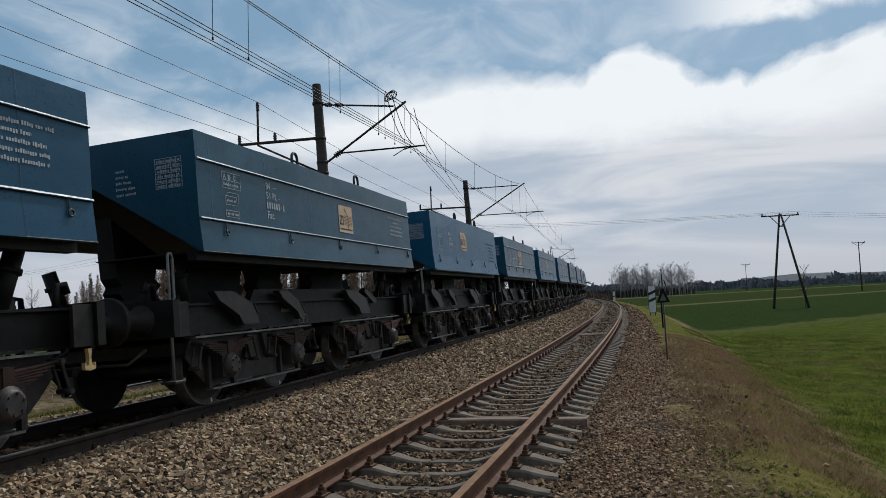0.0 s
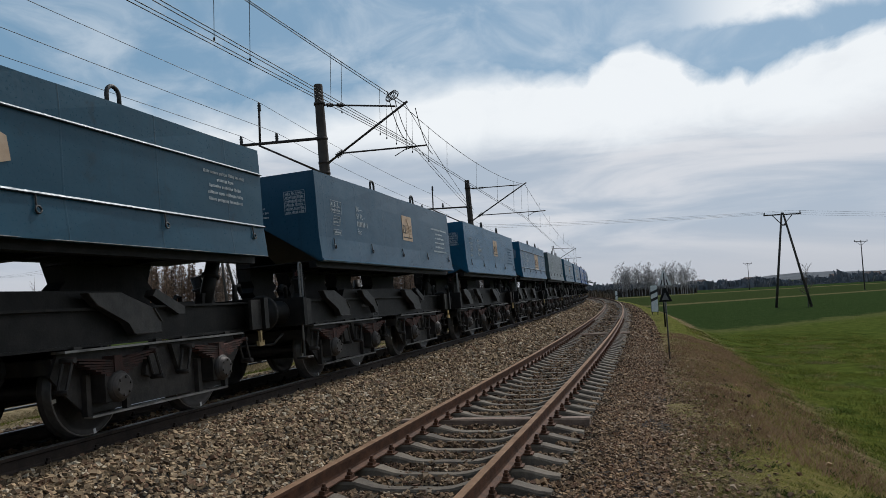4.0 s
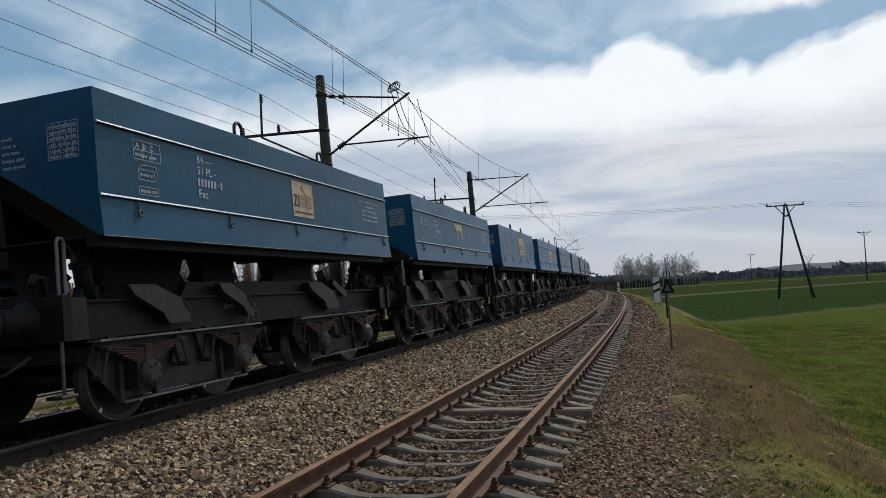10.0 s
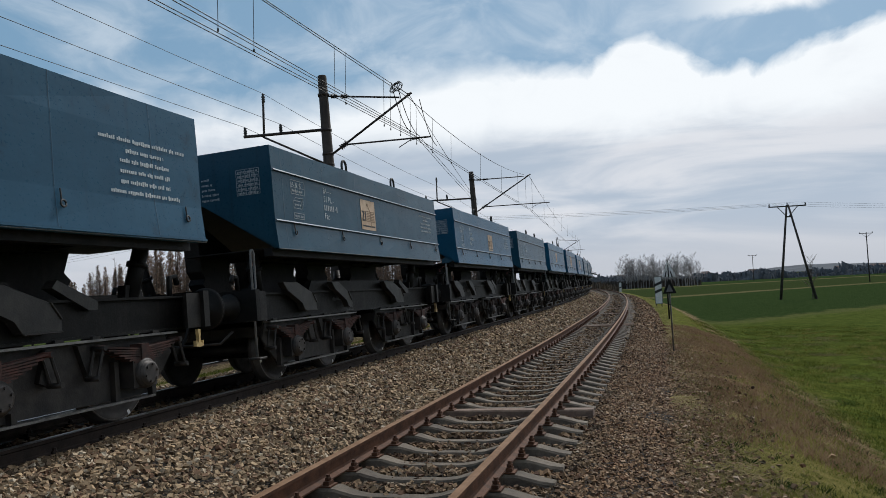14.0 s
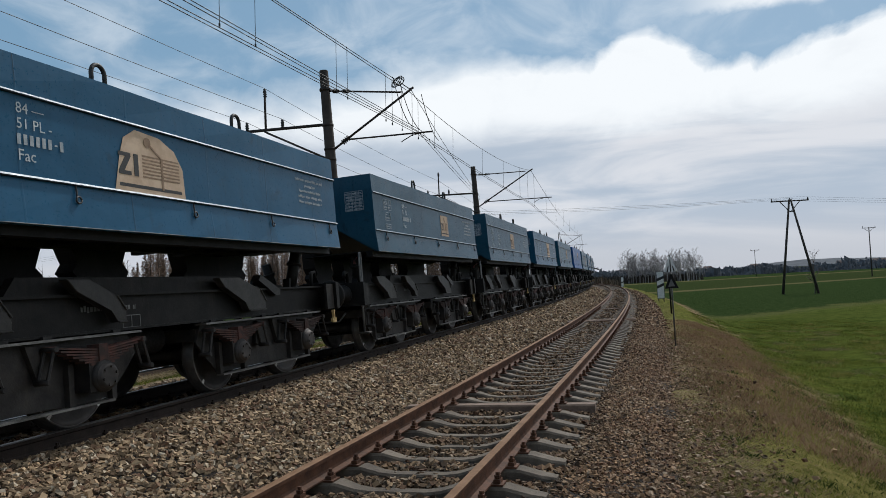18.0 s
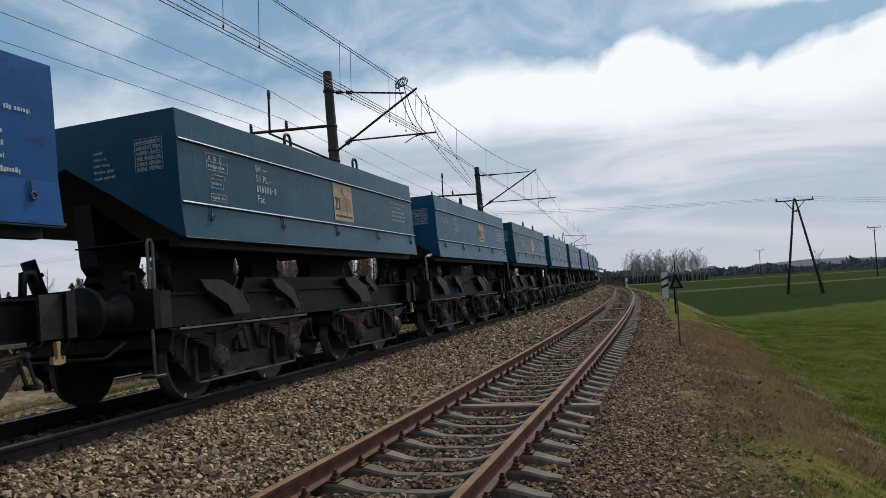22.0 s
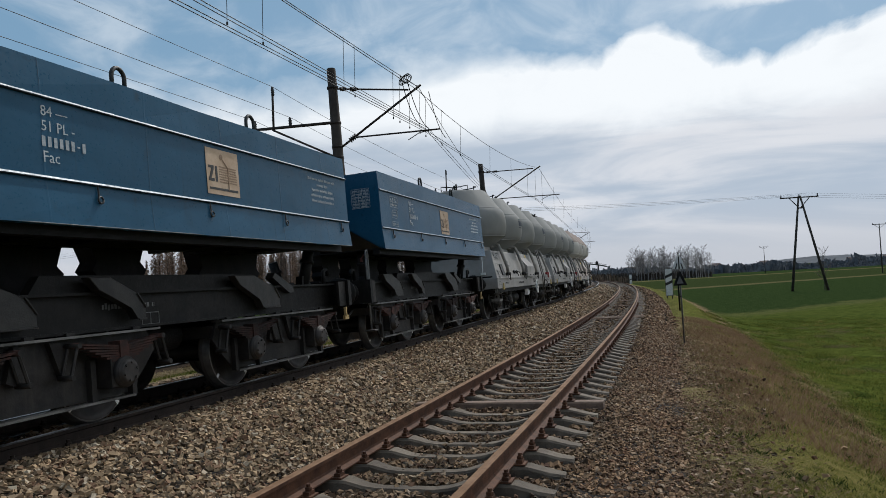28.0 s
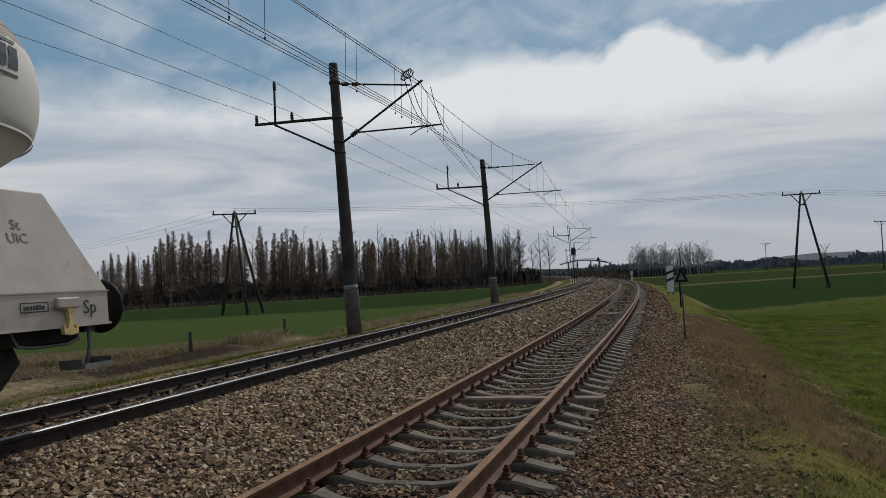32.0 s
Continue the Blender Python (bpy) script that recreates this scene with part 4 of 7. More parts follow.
    if coil:
        bm = bmesh.new()
        q = p(-0.36, 6.98)
        for c, (rx, rz, tilt, off) in enumerate(((0.13, 0.11, 0.3, 0), (0.10, 0.2, 0.7, 0.05), (0.15, 0.09, -0.4, -0.03), (0.07, 0.17, 1.0, 0.1))):
            pts = []
            for i in range(17):
                a = i * math.pi / 8
                pts.append(q + Vector((0.06 * math.sin(a + c), rx * math.cos(a) * math.cos(tilt) - rz * math.sin(a) * math.sin(tilt) + off, rx * math.cos(a) * math.sin(tilt) + rz * math.sin(a) * math.cos(tilt))))
            pipe(bm, pts, 0.012, 6)
        pipe(bm, [q, p(-0.1, 6.75), p(0.02, 6.72)], 0.014, 6)
        part("slack_coil", bm, WIRE, mast, "slack loops of spare wire")
    return mast


catenary_mast(20.45, coil=True)
catenary_mast(39.6, top=7.52, reach=0.55, tip=7.0, reg=(1.4, 5.4))
catenary_mast(100.0, steel=True, top=7.4, reach=0.36, tip=6.8, reg=(0.9, 5.5))
catenary_mast(150.0, steel=True, top=7.4, left=False, reach=0.3, tip=6.8, reg=(0.8, 5.5))
catenary_mast(203.0, steel=True, top=7.4, left=False, reach=0.3, tip=6.8, reg=(0.8, 5.5))
catenary_mast(-32.0)


def hanging(bm, a, b, sag, r, n=14):
    a, b = Vector(a), Vector(b)
    pts = [a.lerp(b, i / n) - Vector((0, 0, sag * 4 * (i / n) * (1 - i / n))) for i in range(n + 1)]
    pipe(bm, pts, r, 5)
    return pts


def line_wire(name, label, spans, r):
    """A wire over several spans: (s, lat, z) at each support and the sag of each span."""
    bm = bmesh.new()
    for (a, b, sag) in spans:
        hanging(bm, far_point(*a), far_point(*b), sag, r)
    ob = new(name, mesh_of(bm, name, WIRE))
    return tagged(ob, label, "overhead wire", "overhead line wires")


SPANS_TOP = [((-32, 0.4, 6.90), (20.45, -0.06, 6.62), 0.22), ((20.45, -0.06, 6.62), (39.6, 0.45, 6.92), 0.42), ((39.6, 0.45, 6.92), (100, 0.3, 6.75), 0.75), ((100, 0.3, 6.75), (150, 0.2, 6.75), 0.6), ((150, 0.2, 6.75), (203, 0.2, 6.75), 0.6)]
line_wire("messenger_wire", "dark sagging messenger wire over the far track", SPANS_TOP, 0.009)
for off in (-0.04, 0.05):
    line_wire("contact_wire", "thin dark contact wire over the far track", [((-32, -0.2 + off, 5.40), (20.45, 0.04 + off, 5.46), 0.02), ((20.45, 0.04 + off, 5.46), (39.6, 0.3 + off, 5.18), 0.05), ((39.6, 0.3 + off, 5.18), (100, -0.1 + off, 5.35), 0.04), ((100, -0.1 + off, 5.35), (150, 0.1 + off, 5.35), 0.02), ((150, 0.1 + off, 5.35), (203, 0.0, 5.35), 0.02)], 0.008)
line_wire("second_messenger_wire", "second messenger wire running to its anchor mast", [((-32, 0.1, 7.05), (20.45, -0.02, 6.68), 0.26), ((20.45, -0.02, 6.68), (39.6, -2.40, 5.9), 0.12)], 0.009)
for off in (-0.03, 0.06):
    line_wire("second_contact_wire", "second contact wire running to its anchor mast", [((-32, 0.4 + off, 5.6), (20.45, 0.1 + off, 5.50), 0.02), ((20.45, 0.1 + off, 5.50), (39.6, -2.40, 5.78 + off * 2), 0.06)], 0.008)
for lat, z, lat0, z0, sag in ((-4.56, 7.46, -4.86, 8.56, 0.3), (-5.23, 6.53, -4.63, 6.23, 0.1), (-4.06, 6.46, -4.66, 7.96, 0.4)):
    z2 = z - (0.52 if z < 7 else 0.48)
    line_wire("feeder_wire", "thin feeder wire on insulators beside the line", [((-32, lat0, z0), (20.45, lat, z), sag), ((20.45, lat, z), (39.6, lat, z2), 0.14), ((39.6, lat, z2), (100, lat, z), 0.6), ((100, lat, z), (150, lat, z), 0.5)], 0.007)


def dropper(s, lat_a, z_a, lat_b, z_b):
    bm = bmesh.new()
    tube(bm, far_point(s, lat_a, z_a), far_point(s + 0.05, lat_b, z_b), 0.0055, 0.0055, 5)
    q = far_point(s + 0.05, lat_b, z_b)
    tube(bm, q + Vector((0, 0, 0.02)), q - Vector((0, 0, 0.03)), 0.016, 0.016, 6)
    tagged(new("dropper", mesh_of(bm, "dropper", WIRE)), "thin dropper between messenger and contact wire", "dropper", "overhead line droppers")


def height_of(spans, s):
    for a, b, sag in spans:
        if a[0] <= s <= b[0]:
            f = (s - a[0]) / (b[0] - a[0])
            return a[2] + (b[2] - a[2]) * f - sag * 4 * f * (1 - f), a[1] + (b[1] - a[1]) * f
    return 6.5, 0.0


for s in (-20, -12, -4, 2, 6.5, 10.8, 11.9, 15.3, 15.9, 18.4, 18.9, 19.7, 20.6, 21.1, 22.6, 24.6, 28.6, 32.4, 36.2, 38.4, 40.6, 46, 52, 58, 65, 72, 79, 86, 93, 107, 115, 124, 133, 142):
    z, lat = height_of(SPANS_TOP, s)
    zc = 5.44 if s < 20.45 else float(np.interp(s, [20.45, 39.6, 100], [5.46, 5.18, 5.35]))
    dropper(s, lat, z, lat - 0.1, zc)
# slack leads hanging beside the first mast
for s, la, za, lb, zb in ((18.7, 0.05, 6.6, 0.12, 5.5), (19.4, 0.0, 6.62, 0.16, 5.5), (21.0, 0.1, 6.68, 0.2, 5.5)):
    bm = bmesh.new()
    hanging(bm, far_point(s, la, za), far_point(s + 1.1, lb, zb), 0.25, 0.011, 8)
    tagged(new("jumper_wire", mesh_of(bm, "jumper_wire", WIRE)), "slack jumper wire linking messenger and contact wires", "jumper wire", "jumper wires")

# ---- signs beside the near track ----


POST_GREY = surf("post_grey", (0.09, 0.085, 0.08), (0.15, 0.14, 0.13), 8, 0.7, 0.1, 0.2, 60)


def sign_post():
    at_sign = pose(6.39, 20.16, -0.50)
    post = tagged(new("sign_post"), "thin grey post with two triangular lineside plates", "railway sign")
    post.matrix_basis = at_sign @ pose(0, 0, 0, 0, -0.6, -14)
    bm = bmesh.new()
    tube(bm, (0, 0, 0), (0, 0, 2.48), 0.022, 0.022, 8)
    part("post", bm, POST_GREY, post)
    bm = bmesh.new()
    tube(bm, (-0.05, 0.04, 0.9), (-0.05, 0.04, 1.75), 0.022, 0.022, 8)
    box(bm, -0.06, 0.02, -0.02, 0.06, 1.28, 1.30)
    part("bracket", bm, BLACK_STEEL, post)

    def triangle(name, z0, z1, half, material, label, y):
        bm = bmesh.new()
        prism(bm, [(-half, z0), (half, z0), (0.02, z1), (-0.02, z1)], y - 0.006, y + 0.006)
        return part(name, bm, material, post, label)

    up = triangle("upper_plate", 2.03, 2.42, 0.185, WHITE_PAINT, "white triangular plate with dark stripes", -0.04)
    bm = bmesh.new()
    for x in (-0.09, 0.0, 0.09):
        top = 2.02 + 0.40 * (1 - (abs(x) + 0.03) / 0.2)
        prism(bm, [(x - 0.018, 2.03), (x + 0.018, 2.03), (x * 0.6 + 0.012, top), (x * 0.6 - 0.012, top)], -0.05, -0.046)
    part("stripes", bm, BLACK_PAINT, up)
    low = triangle("lower_plate", 1.58, 1.96, 0.18, BLACK_STEEL, "dark triangular plate", -0.035)
    bm = bmesh.new()
    prism(bm, [(-0.09, 1.63), (0.09, 1.63), (0.01, 1.82), (-0.01, 1.82)], -0.047, -0.0425)
    part("centre", bm, NAME_STEEL, low)


sign_post()


def approach_board(s, u, stripes):
    """White upright board with slanting black bars."""
    z0 = ground_z(u) - 0.25
    b = tagged(new("approach_board"), "white upright railway board with slanting black bars", "railway sign", "approach boards")
    b.matrix_basis = at(s, u, z0, -6)
    bm = bmesh.new()
    for x in (-0.18, 0.18):
        box(bm, x - 0.03, x + 0.03, 0.02, 0.07, 0.0, 1.9)
    part("legs", bm, MAST_STEEL, b)
    bm = bmesh.new()
    box(bm, -0.26, 0.26, -0.02, 0.02, 0.45, 2.4)
    part("board_edge", bm, BLACK_PAINT, b)
    bm = bmesh.new()
    box(bm, -0.235, 0.235, -0.03, -0.0205, 0.475, 2.375)
    face = part("board", bm, WHITE_PAINT, b)
    bm = bmesh.new()
    for i in range(stripes):
        z = 1.18 + i * 0.52
        prism(bm, [(-0.235, z), (0.235, z + 0.20), (0.235, z + 0.40), (-0.235, z + 0.20)], -0.034, -0.0305)
    part("bar", bm, BLACK_PAINT, face)


approach_board(57.0, 3.0, 2)
approach_board(157.0, 4.6, 1)


def signal(s, u):
    g = tagged(new("railway_signal"), "dark colour-light railway signal on a thin mast", "railway signal")
    g.matrix_basis = at(s, u, -0.6)
    bm = bmesh.new()
    tube(bm, (0, 0, 0), (0, 0, 5.3), 0.09, 0.08, 8)
    part("mast", bm, MAST_STEEL, g)
    bm = bmesh.new()
    lathe(bm, [(0.42, -0.1), (0.42, 0.1)], "Y", 16, Matrix.Translation((0, 0, 5.7)))
    box(bm, -0.42, 0.42, -0.1, 0.1, 4.9, 5.7)
    part("signal_head", bm, BLACK_PAINT, g)


signal(236.0, 5.2)
signal(128.0, -7.0)


# ---- poles in the fields ----


def a_pole(x, y, z0, height, feet, label):
    """Timber pole of two or three raking legs with a braced cross arm."""
    p = tagged(new("power_pole"), label, "power pole", "field power poles")
    p.matrix_basis = pose(x, y, z0)
    for fx, fy in feet:
        bm = bmesh.new()
        tube(bm, (fx, fy, 0), (fx * 0.04, fy * 0.04, height), 0.16, 0.11, 10)
        part("leg", bm, POLE_WOOD, p)
    bm = bmesh.new()
    box(bm, -2.1, 2.1, -0.07, 0.07, height - 0.25, height - 0.12)
    part("cross_arm", bm, POLE_WOOD, p)
    bm = bmesh.new()
    for k in (-1, 1):
        tube(bm, (0.1 * k, 0, height - 1.4), (1.15 * k, 0, height - 0.2), 0.05, 0.05, 6)
    box(bm, -0.3, 0.3, -0.06, 0.06, height - 1.5, height - 1.35)
    part("brace", bm, POLE_WOOD, p)
    for k in (-1, 0, 1):
        bm = bmesh.new()
        lathe(bm, [(0.05, 0), (0.09, 0.08), (0.05, 0.16), (0.09, 0.22), (0.04, 0.3)], "Z", 10, Matrix.Translation((k * 2.0, 0, height - 0.12)))
        part("insulator", bm, BLACK_PAINT, p)
    return p


a_pole(42.0, 87.0, -1.7, 11.2, ((-1.3, 0.5), (2.3, -0.6)), "dark A-shaped timber power pole standing in the crop").rotation_euler = (0, 0, radians(-10))
a_pole(-20.4, 73.5, -1.5, 10.3, ((-1.6, 0.9), (1.2, -2.0), (2.4, 1.2)), "dark three-legged timber power pole in the crop").rotation_euler = (0, 0, radians(8))


def thin_pole(x, y, height, arm, label):
    u = math.hypot(x - CENTRE.x, y - CENTRE.y) - RADIUS
    p = tagged(new("thin_power_pole"), label, "power pole", "field power poles")
    p.matrix_basis = pose(x, y, ground_z(u) - 0.3)
    bm = bmesh.new()
    tube(bm, (0, 0, 0), (0, 0, height), 0.16, 0.1, 8)
    part("post", bm, POLE_WOOD, p)
    bm = bmesh.new()
    box(bm, -arm, arm, -0.06, 0.06, height - 0.3, height - 0.15)
    for k in (-1, 1):
        tube(bm, (0, 0, height - 1.2), (k * arm * 0.8, 0, height - 0.25), 0.04, 0.04, 6)
        tube(bm, (k * arm * 0.93, 0, height - 0.2), (k * arm * 0.93, 0, height + 0.2), 0.07, 0.07, 6)
    part("cross_arm", bm, POLE_WOOD, p)


thin_pole(108.3, 184.4, 12.6, 1.7, "slim lattice power pole in the far field")
thin_pole(140.0, 325.0, 12.0, 2.0, "slim power pole in the far field")
thin_pole(133.0, 420.0, 11.0, 2.0, "slim power pole by the far wood")
thin_pole(-92.0, 150.0, 11.0, 1.8, "slim power pole in the field")


def field_wires(a, b, sag, name="power_line"):
    a, b = Vector(a), Vector(b)
    side = Vector((b - a)).cross(Vector((0, 0, 1))).normalized()
    for k in (-1.8, 0, 1.8):
        bm = bmesh.new()
        hanging(bm, a + side * k, b + side * k, sag, 0.010, 20)
        tagged(new(name, mesh_of(bm, name, WIRE)), "thin sagging power wire across the fields", "power line", "field power lines")


field_wires((-20.4, 73.5, 9.0), (42.0, 87.0, 9.6), 0.5)
field_wires((42.0, 87.0, 9.6), (150.0, 110.0, 9.6), 1.2)
field_wires((-20.4, 73.5, 9.0), (-92.0, 150.0, 9.6), 1.3)


def fence_post(x, y, z0, h):
    bm = bmesh.new()
    tube(bm, (0, 0, 0), (0.02, 0, h), 0.075, 0.06, 8)
    bmesh.ops.bevel(bm, geom=[e for e in bm.edges if e.calc_length() < 0.06], offset=0.006, segments=1, affect="EDGES")
    o = new("fence_post", mesh_of(bm, "fence_post", POLE_WOOD))
    o.matrix_basis = pose(x, y, z0, random.uniform(-2, 2), random.uniform(-3, 3), 0)
    tagged(o, "short weathered wooden post in dry grass", "fence post", "verge posts")


fence_post(-8.3, 24.3, -0.85, 0.95)
fence_post(-6.6, 30.5, -0.85, 0.95)
fence_post(-10.4, 17.4, -0.85, 0.95)

# ---- overbridge and far settlement ----


def overbridge():
    b = tagged(new("overbridge"), "low arched road bridge over the line in the distance", "bridge")
    b.matrix_basis = pose(129, 688, 0, 0, 0, -8)
    bm = bmesh.new()
    n = 24
    top = [(-22 + 44 * i / n, 8.6 + 3.4 * (1 - (2 * i / n - 1) ** 2)) for i in range(n + 1)]
    prism(bm, top + [(x, z - 1.0) for x, z in reversed(top)], -3.5, 3.5)
    part("deck", bm, CONCRETE_DARK, b)
    for x in (-14, -6, 6, 14):
        bm = bmesh.new()
        box(bm, x - 0.5, x + 0.5, -2.5, 2.5, -1.8, 10.9 - abs(x) * 0.07)
        part("pier", bm, CONCRETE_DARK, b)
    for y in (-3.3, 3.3):
        bm = bmesh.new()
        for (x0, z0), (x1, z1) in zip(top[:-1], top[1:]):
            tube(bm, (x0, y, z0 + 1.0), (x1, y, z1 + 1.0), 0.06, 0.06, 5)
            tube(bm, (x0, y, z0), (x0, y, z0 + 1.0), 0.05, 0.05, 5)
        part("railing", bm, MAST_STEEL, b)


overbridge()

ROOF = surf("roof_red", (0.085, 0.058, 0.052), (0.12, 0.08, 0.07), 2, 0.85)
PLASTER = surf("plaster", (0.36, 0.34, 0.31), (0.48, 0.46, 0.42), 1, 0.9)


def farmhouse(x, y, w, d, h, turn):
    z0 = -2.0 + hills(x, y)
    g = tagged(new("farmhouse"), "small pale house with a red gable roof far across the fields", "house", "far houses")
    g.matrix_basis = pose(x, y, z0, 0, 0, turn)
    bm = bmesh.new()
    box(bm, -w / 2, w / 2, -d / 2, d / 2, 0, h)
    wall = part("wall", bm, PLASTER, g)
    bm = bmesh.new()
    prism(bm, [(-w / 2 - 0.4, h), (w / 2 + 0.4, h), (0, h + w * 0.42)], -d / 2 - 0.4, d / 2 + 0.4)
    part("roof", bm, ROOF, g)
    for x0 in (-w * 0.25, w * 0.25):
        bm = bmesh.new()
        box(bm, x0 - 0.5, x0 + 0.5, -d / 2 - 0.03, -d / 2 + 0.05, h * 0.4, h * 0.75)
        part("window", bm, BLACK_PAINT, wall)


for hx, hy, hw, hd, hh, ht in ((420, 760, 10, 16, 3.5, 60), (340, 790, 9, 12, 4.5, 20), (480, 800, 10, 14, 4.5, 35), (545, 830, 10, 12, 4, 10), (300, 820, 9, 12, 4.5, 15), (210, 840, 9, 13, 4.5, 50), (90, 820, 9, 12, 4.5, 10), (40, 860, 10, 12, 5, 30)):
    farmhouse(hx, hy, hw, hd, hh, ht)


# ---- trees ----


def bare_tree(rng, height, spread, limbs, twigs, lean=0.0, bark=BARK, twig=TWIG):
    """Trunk and limbs as two meshes: tapered, forked, with fine twigs."""
    trunk, crown = bmesh.new(), bmesh.new()
    pts = [Vector((0, 0, 0))]
    n = 6
    for i in range(1, n + 1):
        f = i / n
        pts.append(Vector((lean * f * height + rng.uniform(-0.1, 0.1), rng.uniform(-0.1, 0.1), f * height)))
    r0 = height * 0.012
    for i in range(n):
        tube(trunk, pts[i], pts[i + 1], r0 * (1 - i / n) + 0.015, r0 * (1 - (i + 1) / n) + 0.012, 6, False)
    for i in range(limbs):
        f = rng.uniform(0.22, 0.97)
        k = min(int(f * n), n - 1)
        a = pts[k].lerp(pts[k + 1], f * n - k)
        ang = rng.uniform(0, 2 * math.pi)
        ln = spread * (1.05 - f * 0.7) * rng.uniform(0.6, 1.1)
        b = a + Vector((math.cos(ang) * ln, math.sin(ang) * ln, ln * rng.uniform(0.7, 1.5)))
        tube(crown, a, b, 0.03 * (1.2 - f) + 0.012, 0.012, 4, False)
        for j in range(twigs):
            g = rng.uniform(0.2, 1.0)
            c = a.lerp(b, g)
            ang2 = ang + rng.uniform(-1.3, 1.3)
            l2 = ln * rng.uniform(0.25, 0.6)
            d = c + Vector((math.cos(ang2) * l2, math.sin(ang2) * l2, l2 * rng.uniform(0.5, 1.5)))
            tube(crown, c, d, 0.014, 0.008, 3, False)
            for q in range(2):
                e = c.lerp(d, rng.uniform(0.4, 1.0))
                l3 = l2 * 0.6
                ang3 = ang2 + rng.uniform(-1.2, 1.2)
                tube(crown, e, e + Vector((math.cos(ang3) * l3, math.sin(ang3) * l3, l3 * rng.uniform(0.4, 1.4))), 0.010, 0.006, 3, False)
    return mesh_of(trunk, "trunk", bark), mesh_of(crown, "crown", twig)


LARCH = surf("larch_twig", (0.15, 0.092, 0.06), (0.24, 0.16, 0.108), 3, 0.9, 0, 0.0, 30, 0.3)
NEEDLE = surf("needles", (0.014, 0.026, 0.012), (0.028, 0.045, 0.02), 4, 0.9, 0, 0.0, 30, 0.3)


def larch_tree(rng, height, spread, needles=False):
    """Straight conifer with whorls of drooping side branches."""
    trunk, crown = bmesh.new(), bmesh.new()
    tube(trunk, (0, 0, 0), (0, 0, height), height * 0.012, 0.015, 6, False)
    low = 0.1 if needles else 0.16
    for i in range(120 if needles else 190):
        f = low + (0.99 - low) * (i + rng.random()) / (120 if needles else 190)
        z = height * f
        l = (spread * (1 - f) ** 0.7 + 0.1) * rng.uniform(0.45, 1.15)
        ang = rng.uniform(0, 2 * math.pi)
        a = Vector((0, 0, z))
        b = a + Vector((math.cos(ang) * l, math.sin(ang) * l, l * rng.uniform(-0.15, 0.45)))
        tube(crown, a, b, 0.014, 0.007, 3, False)
        for j in range(9):
            c = a.lerp(b, rng.uniform(0.2, 1.0))
            d = c + Vector((rng.uniform(-0.4, 0.4), rng.uniform(-0.4, 0.4), rng.uniform(-0.35, 0.2))) * (0.6 + l * 0.35)
            w = Vector((rng.uniform(-1, 1), rng.uniform(-1, 1), rng.uniform(-0.4, 0.4))).normalized() * (0.12 if needles else 0.034)
            crown.faces.new([crown.verts.new(v) for v in (c - w, c + w, d + w * 0.6, d - w * 0.6)])
    return mesh_of(trunk, "trunk", BARK), mesh_of(crown, "crown", NEEDLE if needles else LARCH)


TREE_RNG = random.Random(7)
BARE = [bare_tree(TREE_RNG, h, sp, 26, 6, le) for h, sp, le in ((11, 2.0, 0.01), (12.5, 2.3, -0.02), (9.5, 2.1, 0.02), (13.5, 2.4, 0.0))]
PALE_TWIG = surf("pale_twig", (0.22, 0.20, 0.19), (0.32, 0.30, 0.29), 3, 0.9, 0, 0.0, 30, 0.3, spec=0.1)
PALE_TREES = [bare_tree(TREE_RNG, h, 2.6, 40, 7, 0.0, PALE_TWIG, PALE_TWIG) for h in (11.5, 13.0)]
LARCHES = [larch_tree(TREE_RNG, h, sp) for h, sp in ((10.5, 1.5), (12, 1.7), (9.5, 1.4))]
PINES = [larch_tree(TREE_RNG, h, sp, True) for h, sp in ((6.5, 1.8), (8.0, 2.1))]


def plant(meshes, x, y, scale, name, label, group):
    u = math.hypot(x - CENTRE.x, y - CENTRE.y) - RADIUS
    t = tagged(new(name), label, "tree", group)
    t.matrix_basis = pose(x, y, ground_z(u) - 0.1, 0, 0, TREE_RNG.uniform(0, 360)) @ Matrix.Diagonal((scale, scale, scale, 1))
    shared("trunk", meshes[0], t)
    shared("crown", meshes[1], t)


